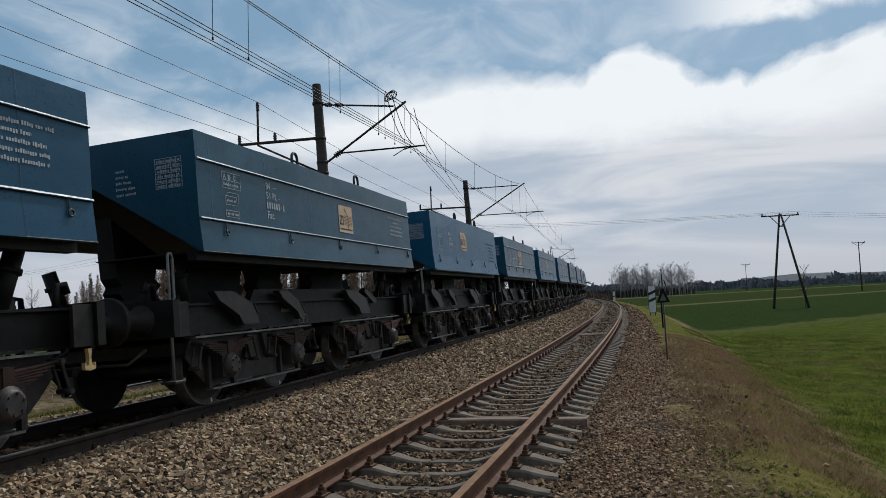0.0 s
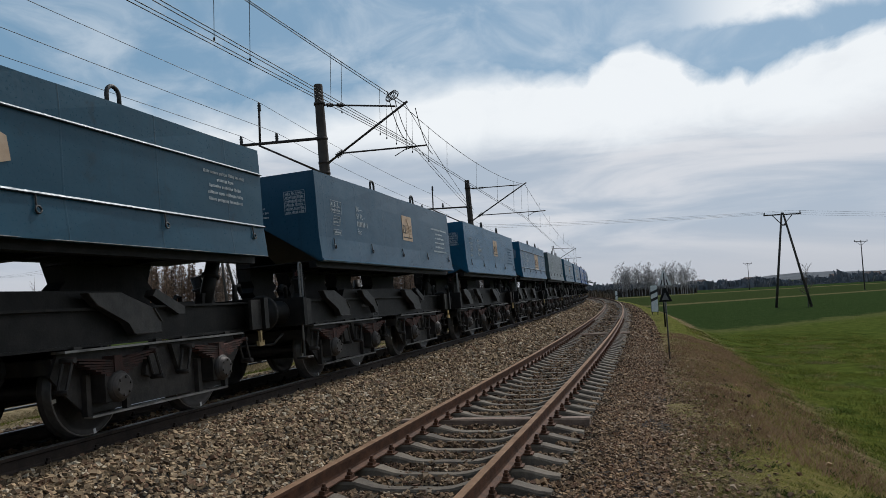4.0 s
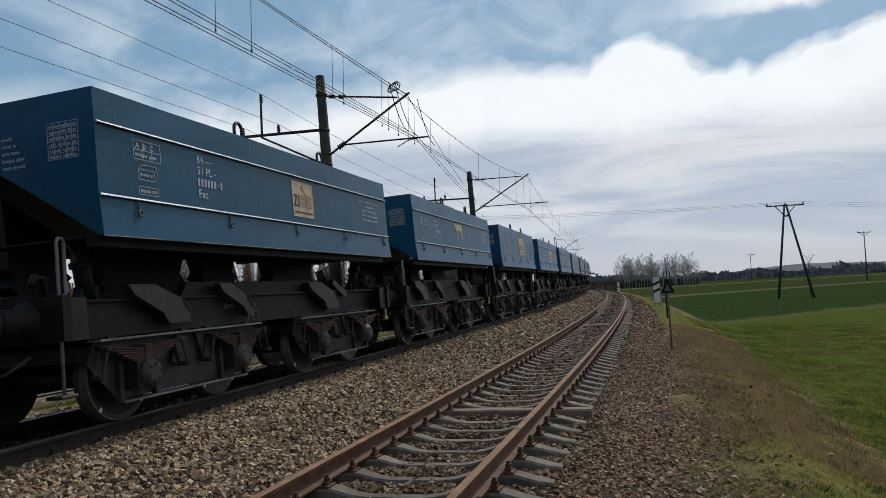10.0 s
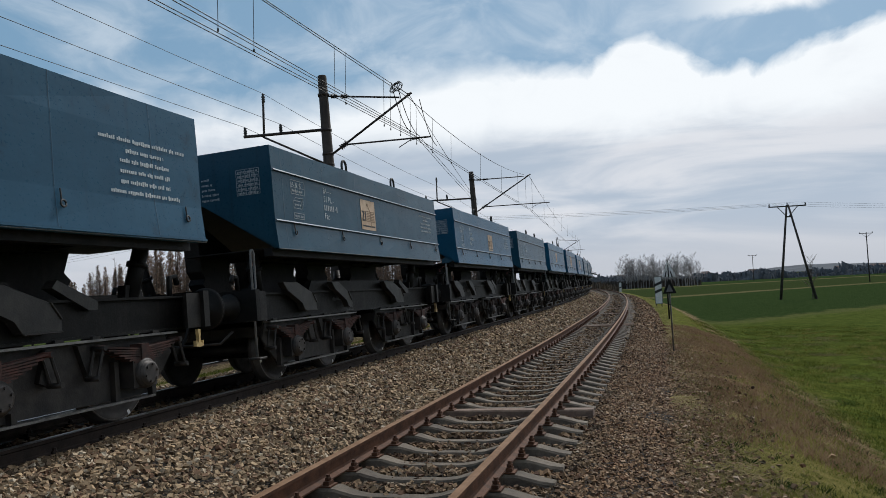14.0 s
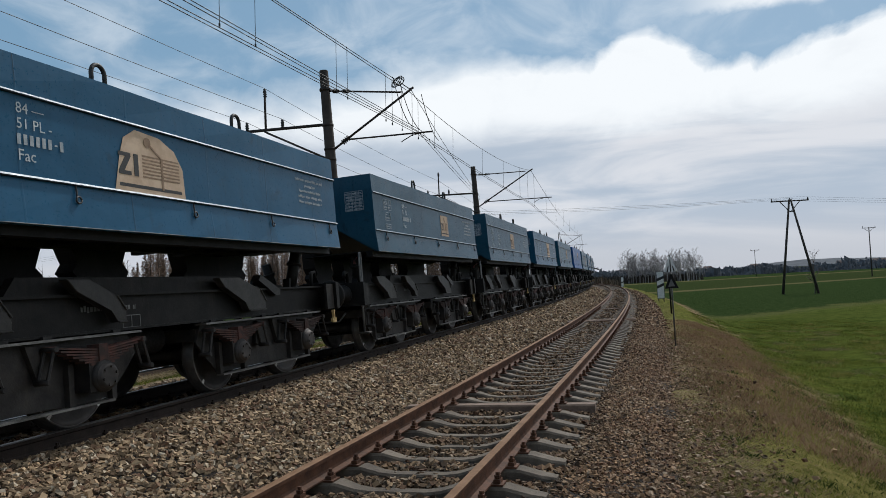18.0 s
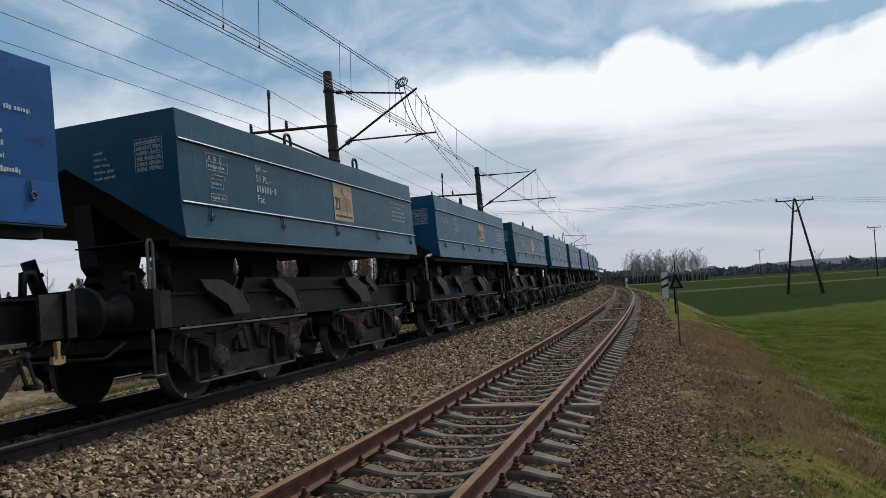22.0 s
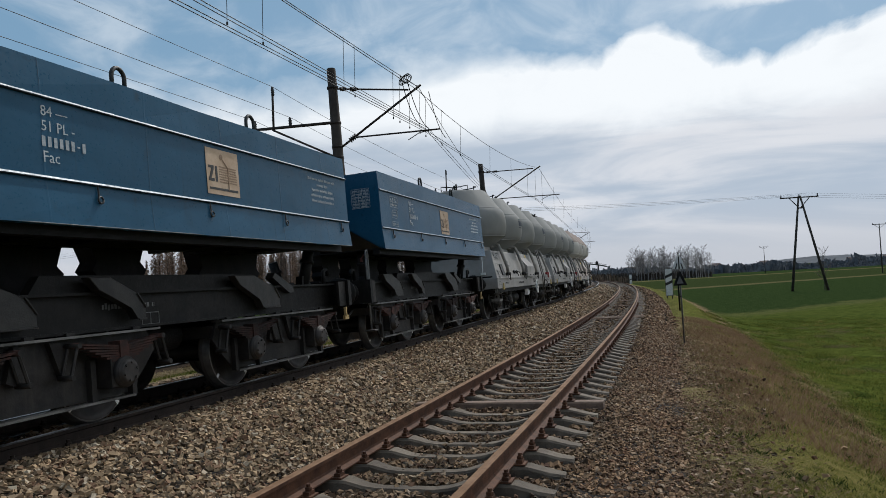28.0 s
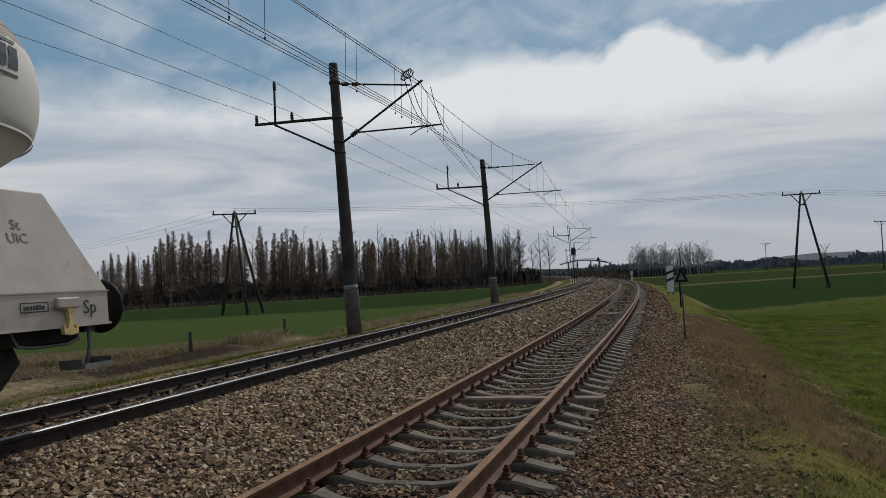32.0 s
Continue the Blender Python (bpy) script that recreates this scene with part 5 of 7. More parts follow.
def wood_row():
    """The wood behind the far field: a long strip, bare trees and larches, thicker towards its middle."""
    a, b = Vector((-52, 112)), Vector((20, 172))
    along = b - a
    across = Vector((-along.y, along.x)).normalized()
    for i in range(330):
        f = TREE_RNG.random()
        q = a + along * f + across * TREE_RNG.uniform(0, 16)
        edge = min(1.0, 0.62 + min(f, 1 - f * 0.7) * 2.2)
        size = TREE_RNG.uniform(0.78, 1.05) * edge * 1.07
        if TREE_RNG.random() < (0.75 if f < 0.8 else 0.2):
            plant(TREE_RNG.choice(LARCHES), q.x, q.y, size, "larch_tree", "bare brown larch at the edge of the wood", "wood beyond the field")
        else:
            plant(TREE_RNG.choice(BARE), q.x, q.y, size, "bare_tree", "leafless slender tree at the edge of the wood", "wood beyond the field")
    for i in range(12):
        f = TREE_RNG.uniform(0.80, 1.05)
        q = a + along * f + across * TREE_RNG.uniform(-4, 6)
        plant(TREE_RNG.choice(BARE), q.x, q.y, TREE_RNG.uniform(0.85, 1.0), "bare_tree", "leafless tree at the end of the wood", "wood beyond the field")
    for i in range(26):
        q = Vector((-62 - TREE_RNG.uniform(0, 62), 108 + TREE_RNG.uniform(-8, 30)))
        if TREE_RNG.random() < 0.6:
            plant(TREE_RNG.choice(PINES), q.x, q.y, TREE_RNG.uniform(0.6, 1.0), "pine_tree", "small dark green pine beyond the field", "pines beyond the field")
        else:
            plant(TREE_RNG.choice(BARE), q.x, q.y, TREE_RNG.uniform(0.5, 0.8), "bare_tree", "leafless tree among pines", "wood beyond the field")
    # small wood right of the line
    for i in range(64):
        y = TREE_RNG.uniform(270, 305)
        q = Vector((y * TREE_RNG.uniform(0.246, 0.362), y))
        plant(TREE_RNG.choice(PALE_TREES), q.x, q.y, TREE_RNG.uniform(0.7, 0.95), "bare_tree", "pale leafless tree in the small far wood", "small wood right of the line")
    plant(BARE[2], 43.9, 86.3, 0.5, "bush", "leafless bush at the foot of the power pole", "bushes")


wood_row()


def undergrowth(name, label, a, b, depth, height, count, material, seed, clumps=0.0, broad=0.0):
    """A thicket: many crossing twigs and blades, one mesh."""
    rng = random.Random(seed)
    a, b = Vector(a), Vector(b)
    along = b - a
    across = Vector((-along.y, along.x)).normalized()
    verts, faces = [], []
    for i in range(count):
        q = a + along * rng.random() + across * rng.uniform(0, depth)
        u = math.hypot(q.x - CENTRE.x, q.y - CENTRE.y) - RADIUS
        z0 = ground_z(u) - 0.1 + hills(q.x, q.y)
        h = height * rng.uniform(0.4, 1.0)
        if clumps:
            h *= max(0.12, 0.55 + clumps * noise.noise((q.x * 0.035, q.y * 0.035, seed)) + 0.5 * clumps * noise.noise((q.x * 0.12, q.y * 0.12, seed)))
        ang = rng.uniform(0, math.pi)
        w = rng.uniform(0.04, 0.16) * height * (1 + broad)
        dx, dy = math.cos(ang) * w, math.sin(ang) * w
        lx, ly = rng.uniform(-0.5, 0.5) * h * 0.5, rng.uniform(-0.5, 0.5) * h * 0.5
        k = len(verts)
        verts += [(q.x - dx, q.y - dy, z0), (q.x + dx, q.y + dy, z0), (q.x + lx + dx * (0.4 + 0.3 * broad), q.y + ly + dy * (0.4 + 0.3 * broad), z0 + h), (q.x + lx - dx * (0.3 + 0.3 * broad), q.y + ly - dy * (0.3 + 0.3 * broad), z0 + h * 0.9)]
        faces.append((k, k + 1, k + 2, k + 3))
    tagged(new(name, raw_mesh(name, verts, faces, material)), label, "undergrowth", kind="stuff")


THICKET = surf("thicket", (0.036, 0.027, 0.021), (0.08, 0.061, 0.047), 1, 0.95, 0, 0, 8)
REED = surf("dead_stems", (0.07, 0.05, 0.034), (0.14, 0.10, 0.066), 1, 0.95, 0, 0, 8)
# far hedges and trees: distance haze is mixed into the base colour
HAZY_WOOD = surf("hazy_wood", (0.10, 0.107, 0.118), (0.18, 0.188, 0.198), 0.02, 0.95, 0, 0, 0.5)
undergrowth("thicket", "dark leafless undergrowth at the foot of the wood", (-54, 113), (22, 174), 14, 5.2, 15000, THICKET, 3, 0.8)
undergrowth("dead_stems", "brown dead stems along the edge of the wood", (-50, 110), (22, 170), 3.0, 1.0, 3600, REED, 4)
undergrowth("thicket", "dark undergrowth in the small far wood", (66, 270), (108, 298), 18, 3.4, 1400, THICKET, 5)
undergrowth("scrub", "brown scrub beside the line in the distance", (44, 175), (60, 262), 14, 2.4, 1500, REED, 6)
undergrowth("hedge", "far hedges and gardens before the hills", (110, 430), (520, 540), 70, 6.0, 12000, HAZY_WOOD, 8, 1.4, 1.0)
undergrowth("hedge", "far hedges along the horizon", (-60, 560), (160, 560), 60, 5.5, 4000, HAZY_WOOD, 9, 1.0, 1.0)
undergrowth("hedge", "far trees along the horizon", (-420, 260), (-60, 560), 50, 10.0, 4000, HAZY_WOOD, 10, 1.0)


# hills paled and blued by haze painted into their colour
HAZY_HILL = surf("hazy_hill", (0.075, 0.083, 0.095), (0.115, 0.124, 0.137), 0.02, 0.95, 0, 0, 0.5, spec=0.1)


def ridge(name, label, r, a0, a1, base, seed):
    """A far wooded ridge as a rounded bank."""
    rng = random.Random(seed)
    verts, faces = [], []
    n = 160
    for i in range(n + 1):
        a = radians(a0 + (a1 - a0) * i / n)
        h = base * (0.7 + 0.3 * math.sin(a * 9 + seed)) + rng.uniform(-0.6, 0.6) + base * 0.2 * math.sin(a * 31)
        for rr, zz in ((r - 120, -4), (r - 20, h * 0.8), (r, h), (r + 60, h * 0.7), (r + 160, -4)):
            verts.append((math.sin(a) * rr, math.cos(a) * rr, zz))
    for i in range(n):
        for j in range(4):
            k = i * 5 + j
            faces.append((k, k + 1, k + 6, k + 5))
    tagged(new(name, raw_mesh(name, verts, faces, HAZY_HILL, True)), label, "hills", kind="structure")


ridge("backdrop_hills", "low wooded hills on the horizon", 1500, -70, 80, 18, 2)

# ---- train ----
PITCH = 9.04
FIRST = 2.46   # middle of the first wagon at the start
TRAIN = []   # wagon, its place on the line at the start


def marks(name, bm, material, parent, m):
    """Painted writing: strokes too small to pick apart, joined."""
    ob = part(name, bm, material, parent)
    ob.matrix_basis = m
    return tagged(ob, kind="stuff")


def wheelset_mesh(rim_paint):
    bm = bmesh.new()
    for k in (-1, 1):
        y = k * 0.75
        prof = [(0.10, -0.10), (0.10, -0.06), (0.17, -0.035), (0.36, -0.02), (0.385, -0.055), (0.44, -0.06), (0.455, -0.055), (0.46, 0.035), (0.487, 0.05), (0.485, 0.075), (0.40, 0.07), (0.37, 0.02), (0.16, 0.03), (0.10, 0.06)]
        lathe(bm, [(r, y - k * z if k > 0 else y + z) for r, z in prof], "Y", 32)
        # four chalk marks across the rim
        for a in (0.4, 1.97, 3.54, 5.11):
            c, d = math.cos(a), math.sin(a)
            bm.faces.new([bm.verts.new((r * c - q * d, y + k * 0.062, r * d + q * c)) for r, q in ((0.40, -0.016), (0.45, -0.02), (0.45, 0.02), (0.40, 0.016))])
    tube(bm, (0, -1.05, 0), (0, 1.05, 0), 0.075, 0.075, 12)
    me = mesh_of(bm, "wheelset", WHEEL_STEEL, TREAD_STEEL, rim_paint, WHITE_PAINT)
    for p in me.polygons:
        r = math.hypot(p.center.x, p.center.z)
        if 0.40 < r < 0.45 and abs(p.center.y) > 0.8115:
            p.material_index = 3
        elif 0.44 < r < 0.475 and abs(p.normal.y) < 0.5:
            p.material_index = 1
        elif 0.43 < r <= 0.457 and abs(p.normal.y) > 0.5 and abs(p.center.y) > 0.77:
            p.material_index = 2
    return me


def spring_mesh(material=BRAKE_RUST):
    """A stack of leaves, longest on top, with its middle buckle."""
    bm = bmesh.new()
    for i in range(7):
        half, z = 0.56 - 0.068 * i, 0.145 - 0.021 * i
        for sx in (-1, 1):
            a, b = (0.0, z), (sx * half, z + 0.06 * (half / 0.56) ** 2)
            box_pts = [(a[0], a[1] - 0.018), (b[0], b[1] - 0.018), (b[0], b[1]), (a[0], a[1])]
            prism(bm, box_pts if sx > 0 else list(reversed(box_pts)), -0.055, 0.055)
    box(bm, -0.055, 0.055, -0.07, 0.07, -0.02, 0.19)
    # hangers at both ends
    for f in (-1, 1):
        for dy in (-0.05, 0.05):
            tube(bm, (f * 0.56, dy, 0.19), (f * 0.65, dy, -0.08), 0.016, 0.016, 6)
        tube(bm, (f * 0.56, -0.08, 0.19), (f * 0.56, 0.08, 0.19), 0.026, 0.026, 8)
        tube(bm, (f * 0.65, -0.08, -0.08), (f * 0.65, 0.08, -0.08), 0.026, 0.026, 8)
    me = mesh_of(bm, "leaf_spring", material, DIRTY_STEEL)
    for p in me.polygons:
        if abs(p.center.x) > 0.545 and len(p.vertices) != 99 and (p.center.z < 0.10 or abs(p.center.y) > 0.056 or abs(p.center.x) > 0.575):
            p.material_index = 1
    return me


def axlebox_mesh():
    bm = bmesh.new()
    lathe(bm, [(0.15, 0.10), (0.15, -0.10), (0.135, -0.115), (0.12, -0.12), (0.115, -0.15), (0.09, -0.158)], "Y", 20)
    box(bm, -0.17, 0.17, -0.08, 0.09, -0.13, 0.16)
    for i in range(6):
        a = i * math.pi / 3 + 0.3
        tube(bm, (0.085 * math.cos(a), -0.15, 0.085 * math.sin(a)), (0.085 * math.cos(a), -0.172, 0.085 * math.sin(a)), 0.014, 0.014, 6)
    me = mesh_of(bm, "axle_box", DIRTY_STEEL, WHEEL_STEEL)
    for p in me.polygons:
        if p.center.y < -0.118:
            p.material_index = 1
    return me


def coil_mesh():
    """Coil spring on its seat under a cap."""
    bm = bmesh.new()
    pipe(bm, [(0.075 * math.cos(a), 0.075 * math.sin(a), 0.03 + 0.2 * a / (8 * math.pi)) for a in np.linspace(0, 8 * math.pi, 41)], 0.018, 6)
    lathe(bm, [(0.11, 0.0), (0.11, 0.03)], "Z", 14)
    lathe(bm, [(0.11, 0.23), (0.11, 0.30), (0.08, 0.34)], "Z", 14)
    return mesh_of(bm, "coil_spring", DIRTY_STEEL)


def bogie_frame_mesh():
    """Side plates cut away round the axle boxes, under a thin flange; each plate falls in a slant at its ends."""
    bm = bmesh.new()
    for k in (-1, 1):
        y0, y1 = (k * 0.97, k * 1.0) if k > 0 else (-1.0, -0.97)
        plate = [(-1.42, 0.82), (-1.52, 0.62), (-1.36, 0.45), (-1.12, 0.24), (1.12, 0.24), (1.36, 0.45), (1.52, 0.62), (1.42, 0.82)]
        prism(bm, plate, y0, y1)
        for e in (-1, 1):
            # guides beside the axle box, and the raised rim round the cut
            for x in (e * 0.60, e * 1.13):
                box(bm, x - 0.03, x + 0.03, k * 1.03 - 0.03, k * 1.03 + 0.03, 0.22, 0.60)
            st = [(e * 0.12, 0.80), (e * 0.24, 0.80), (e * 0.33, 0.52), (e * 0.24, 0.48)]
            prism(bm, st if e > 0 else list(reversed(st)), k * 1.02 - 0.035, k * 1.02 + 0.035)
        # top flange, lower tie bar
        box(bm, -1.45, 1.5, k * 1.03 - 0.08, k * 1.03 + 0.08, 0.82, 0.842)
        box(bm, -1.12, 1.12, k * 1.03 - 0.05, k * 1.03 + 0.05, 0.20, 0.222)
        for x in (-1.25, -0.1, 0.35, 1.2):
            box(bm, x - 0.05, x + 0.05, k * 1.03 - 0.04, k * 1.03 + 0.06, 0.842, 0.87)
    # bolster and end beams
    box(bm, -0.28, 0.28, -0.97, 0.97, 0.45, 0.78)
    box(bm, -0.12, 0.12, -0.2, 0.2, 0.7, 0.86)
    for e in (-1, 1):
        box(bm, e * 1.42 - 0.05, e * 1.42 + 0.05, -0.97, 0.97, 0.64, 0.78)
    # brake rigging
    for e in (-1, 1):
        tube(bm, (e * 0.36, -0.9, 0.34), (e * 0.36, 0.9, 0.34), 0.035, 0.035, 8)
        for k in (-1, 1):
            box(bm, e * 0.40 - 0.05, e * 0.40 + 0.03, k * 0.75 - 0.06, k * 0.75 + 0.06, 0.3, 0.6)
    me = mesh_of(bm, "bogie", DIRTY_STEEL, EDGE_GLINT)
    for p in me.polygons:
        # flange and tie-bar edges get a painted glint, as edges that catch light
        z = p.center.z
        if (0.82 < z < 0.8435 or 0.2 < z < 0.223) and abs(p.normal.z) < 0.5 or (0.221 < z < 0.2225 and p.normal.z > 0.5):
            p.material_index = 1
    return me


PARTS = {"spring": spring_mesh(), "axlebox": axlebox_mesh(), "frame": bogie_frame_mesh(),
         "coil": coil_mesh(), "wheels": wheelset_mesh(RIM_STEEL), "white_wheels": wheelset_mesh(WHITE_PAINT)}


def bogie(parent, x, white=False):
    b = shared("bogie", PARTS["frame"], parent, pose(x, 0, 0), "sooty black pressed-steel bogie")
    for e in (-1, 1):
        shared("wheelset", PARTS["white_wheels" if white else "wheels"], b, pose(e * 0.87, 0, 0.46))
        for k in (-1, 1):
            turn = 0 if k < 0 else 180
            shared("axle_box", PARTS["axlebox"], b, pose(e * 0.87, k * 1.09, 0.46, 0, 0, turn))
            if white:
                for dx in (-0.27, 0.27):
                    shared("coil_spring", PARTS["coil"], b, pose(e * 0.87 + dx, k * 1.07, 0.44))
            else:
                shared("leaf_spring", PARTS["spring"], b, pose(e * 0.87, k * 1.12, 0.565))
    return b


def buffer_mesh():
    """Buffer pointing along +x from the headstock at 0."""
    bm = bmesh.new()
    turn = Matrix.Rotation(math.pi / 2, 4, "Y")
    lathe(bm, [(0.17, 0.0), (0.17, 0.02), (0.12, 0.03), (0.115, 0.30), (0.10, 0.31), (0.085, 0.315), (0.085, 0.46), (0.24, 0.47), (0.255, 0.49), (0.25, 0.51), (0.0001, 0.525)], "Z", 24, turn)
    return mesh_of(bm, "buffer", BLACK_STEEL)


def coupling_mesh():
    bm = bmesh.new()
    box(bm, 0.0, 0.16, -0.05, 0.05, -0.05, 0.05)
    pipe(bm, [(0.16, 0, 0.03), (0.26, 0, 0.06), (0.32, 0, 0.0), (0.25, 0, -0.07), (0.18, 0, -0.05)], 0.035, 8)
    pipe(bm, [(0.05, -0.06, -0.06), (0.22, -0.07, -0.28), (0.34, -0.06, -0.32), (0.34, 0.06, -0.32), (0.22, 0.07, -0.28), (0.05, 0.06, -0.06)], 0.022, 6)
    return mesh_of(bm, "coupling", BLACK_STEEL)


def hose_mesh():
    bm = bmesh.new()
    pipe(bm, [(0.0, 0, 0.0), (0.1, 0, -0.06), (0.18, 0, -0.22), (0.28, 0, -0.33), (0.42, 0, -0.36)], 0.022, 8)
    box(bm, 0.40, 0.48, -0.03, 0.03, -0.40, -0.33)
    return mesh_of(bm, "brake_hose", BLACK_STEEL)


def tie_hook_mesh():
    """Lashing hook below the corner of the frame."""
    bm = bmesh.new()
    prism(bm, [(-0.045, 0.12), (0.045, 0.12), (0.025, -0.02), (0.045, -0.1), (0.1, -0.12), (0.1, -0.07), (0.13, -0.07), (0.13, -0.16), (0.0, -0.18), (-0.13, -0.16), (-0.13, -0.07), (-0.1, -0.07), (-0.1, -0.12), (-0.045, -0.1), (-0.025, -0.02)], -0.02, 0.02)
    bmesh.ops.scale(bm, vec=(0.5, 1, 0.66), verts=bm.verts)
    return mesh_of(bm, "lashing_hook", HOOK_PAINT)


def text_mesh(words, size, material):
    """Flat letters standing in x and z, seen from -y."""
    cu = bpy.data.curves.new("letters", "FONT")
    cu.body, cu.size, cu.resolution_u, cu.extrude = words, size, 2, 0.001
    ob = bpy.data.objects.new("letters", cu)
    me = bpy.data.meshes.new_from_object(ob)
    bpy.data.objects.remove(ob)
    me.transform(Matrix.Rotation(math.pi / 2, 4, "X"))
    me.materials.clear()
    me.materials.append(material)
    return me


def bars(bm, x, z, widths, h, y=0.0, step=None):
    """Rows of short strokes that stand for writing too small to read."""
    step = step or h * 1.7
    for i, w in enumerate(widths):
        xx, word = x, random.randint(4, 9)
        while xx < x + w:
            l = min(h * random.uniform(0.35, 0.6), x + w - xx)
            low = h * random.choice((0.0, 0.0, 0.0, -0.18))
            top = h * random.choice((0.75, 0.75, 1.0, 0.7))
            box(bm, xx, xx + l, y - 0.002, y, z - i * step - h + low, z - i * step - h + top)
            word -= 1
            xx += l + h * (0.22 if word else 0.75)
            word = word or random.randint(3, 9)


def table(bm, x, z, w, h, cols, rows, t=0.008, y=0.0):
    """An empty ruled table."""
    for i in range(cols + 1):
        xx = x + w * i / cols
        box(bm, xx - t / 2, xx + t / 2, y - 0.002, y, z - h, z)
    for i in range(rows + 1):
        zz = z - h * i / rows
        box(bm, x, x + w, y - 0.002, y, zz - t / 2, zz + t / 2)


def rung_mesh(material):
    bm = bmesh.new()
    tube(bm, (-0.19, 0, 0), (0.19, 0, 0), 0.013, 0.013, 6)
    return mesh_of(bm, "rung", material)


BUFFER, COUPLING, HOSE, HOOK = buffer_mesh(), coupling_mesh(), hose_mesh(), tie_hook_mesh()

# height and half width of the tipping body, from its lower edge up
SIDE = [(1.765, 1.49), (2.14, 1.455), (2.81, 1.45), (3.14, 1.44)]
FAR_SIDE = (2.12, 2.2, 2.81, 3.14)  # the wall away from the near track is shorter
HALF = 3.7


def on_side(z):
    return -float(np.interp(z, [a for a, _ in SIDE], [b for _, b in SIDE]))


def side_pose(x, z, k=-1):
    """A pose on the body's side wall at x and z, x along the wall as seen from outside."""
    i = 0 if z < SIDE[1][0] else (1 if z < SIDE[2][0] else 2)
    lean = math.degrees(math.atan2(SIDE[i + 1][1] - SIDE[i][1], SIDE[i + 1][0] - SIDE[i][0]))
    y = on_side(z) - 0.004
    if k < 0:
        return pose(x, y, z, lean, 0, 0)
    return pose(-x, -y, z, -lean, 0, 0) @ pose(0, 0, 0, 0, 0, 180)


def body_mesh():
    bm = bmesh.new()
    stations = [-HALF, -2.6, -1.2, 0.0, 1.2, 2.6, HALF]
    grid = {}
    for k in (-1, 1):
        for i, x in enumerate(stations):
            for j, (z, w) in enumerate(SIDE):
                if k > 0:
                    z = FAR_SIDE[j]
                wob = 0.012 * math.sin(3.1 * i + 5 * j + k) if 0 < i < len(stations) - 1 and j in (0, 3) else 0.0
                grid[k, i, j, 0] = bm.verts.new((x, k * (w + wob), z))
                grid[k, i, j, 1] = bm.verts.new((x * 0.985, k * (w - 0.07), z))
        for i in range(len(stations) - 1):
            for j in range(3):
                for d in (0, 1):
                    bm.faces.new([grid[k, i, j, d], grid[k, i + 1, j, d], grid[k, i + 1, j + 1, d], grid[k, i, j + 1, d]])
            bm.faces.new([grid[k, i, 3, 0], grid[k, i + 1, 3, 0], grid[k, i + 1, 3, 1], grid[k, i, 3, 1]])
            bm.faces.new([grid[k, i, 0, 0], grid[k, i, 0, 1], grid[k, i + 1, 0, 1], grid[k, i + 1, 0, 0]])
    # ends: lower edge rises to the ridge of the saddle floor
    n = len(stations) - 1
    ridge = {}
    for i in (0, n):
        for d in (0, 1):
            x = stations[i] * (1 if d == 0 else 0.985)
            low, top = bm.verts.new((x, 0, 2.68)), bm.verts.new((x, 0, SIDE[3][0]))
            ridge[i, d] = low
            for k in (-1, 1):
                bm.faces.new([grid[k, i, 0, d], grid[k, i, 1, d], grid[k, i, 2, d], grid[k, i, 3, d], top, low])
            if d:
                for k in (-1, 1):
                    bm.faces.new([grid[k, i, 3, 0], grid[k, i, 3, 1], top, last])
            last = top
    # saddle floor
    for k in (-1, 1):
        f = bm.faces.new([grid[k, 0, 0, 1], grid[k, n, 0, 1], ridge[n, 1], ridge[0, 1]])
        f.material_index = 1
    return mesh_of(bm, "tipping_body", TEAL, BLACK_STEEL)


def rib_mesh():
    """Folded lip along the wall: a highlight painted on its sloping top, shade on its underside."""
    bm = bmesh.new()
    ring = [(0.004, 0.022), (-0.012, 0.018), (-0.026, 0.0), (-0.024, -0.008), (0.004, -0.01)]
    a, b = [[bm.verts.new((x, y, z)) for y, z in ring] for x in (-HALF + 0.005, HALF - 0.005)]
    for i in range(4):
        bm.faces.new((a[i], b[i], b[i + 1], a[i + 1]))
    bm.faces.new(a)
    bm.faces.new(list(reversed(b)))
    me = mesh_of(bm, "rib", RIB_LIT, RIB_SHADED)
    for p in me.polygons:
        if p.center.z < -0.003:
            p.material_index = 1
    return me


def lug_mesh():
    bm = bmesh.new()
    pts = [(-0.085, 0, -0.06)] + [(0.085 * -math.cos(a), 0, 0.1 + 0.085 * math.sin(a)) for a in np.linspace(0, math.pi, 9)] + [(0.085, 0, -0.06)]
    pipe(bm, pts, 0.021, 8)
    return mesh_of(bm, "lifting_lug", BLACK_PAINT)


def latch_mesh():
    """A pin on the wall with a ring hanging from it."""
    bm = bmesh.new()
    tube(bm, (0, -0.012, 0.075), (0, -0.012, -0.03), 0.008, 0.008, 6)
    pts = [(0.03 * math.cos(a) + 0.012, -0.016, -0.055 + 0.03 * math.sin(a)) for a in np.linspace(0, 2 * math.pi, 13)]
    pipe(bm, pts, 0.009, 6)
    return mesh_of(bm, "latch", BLACK_PAINT)


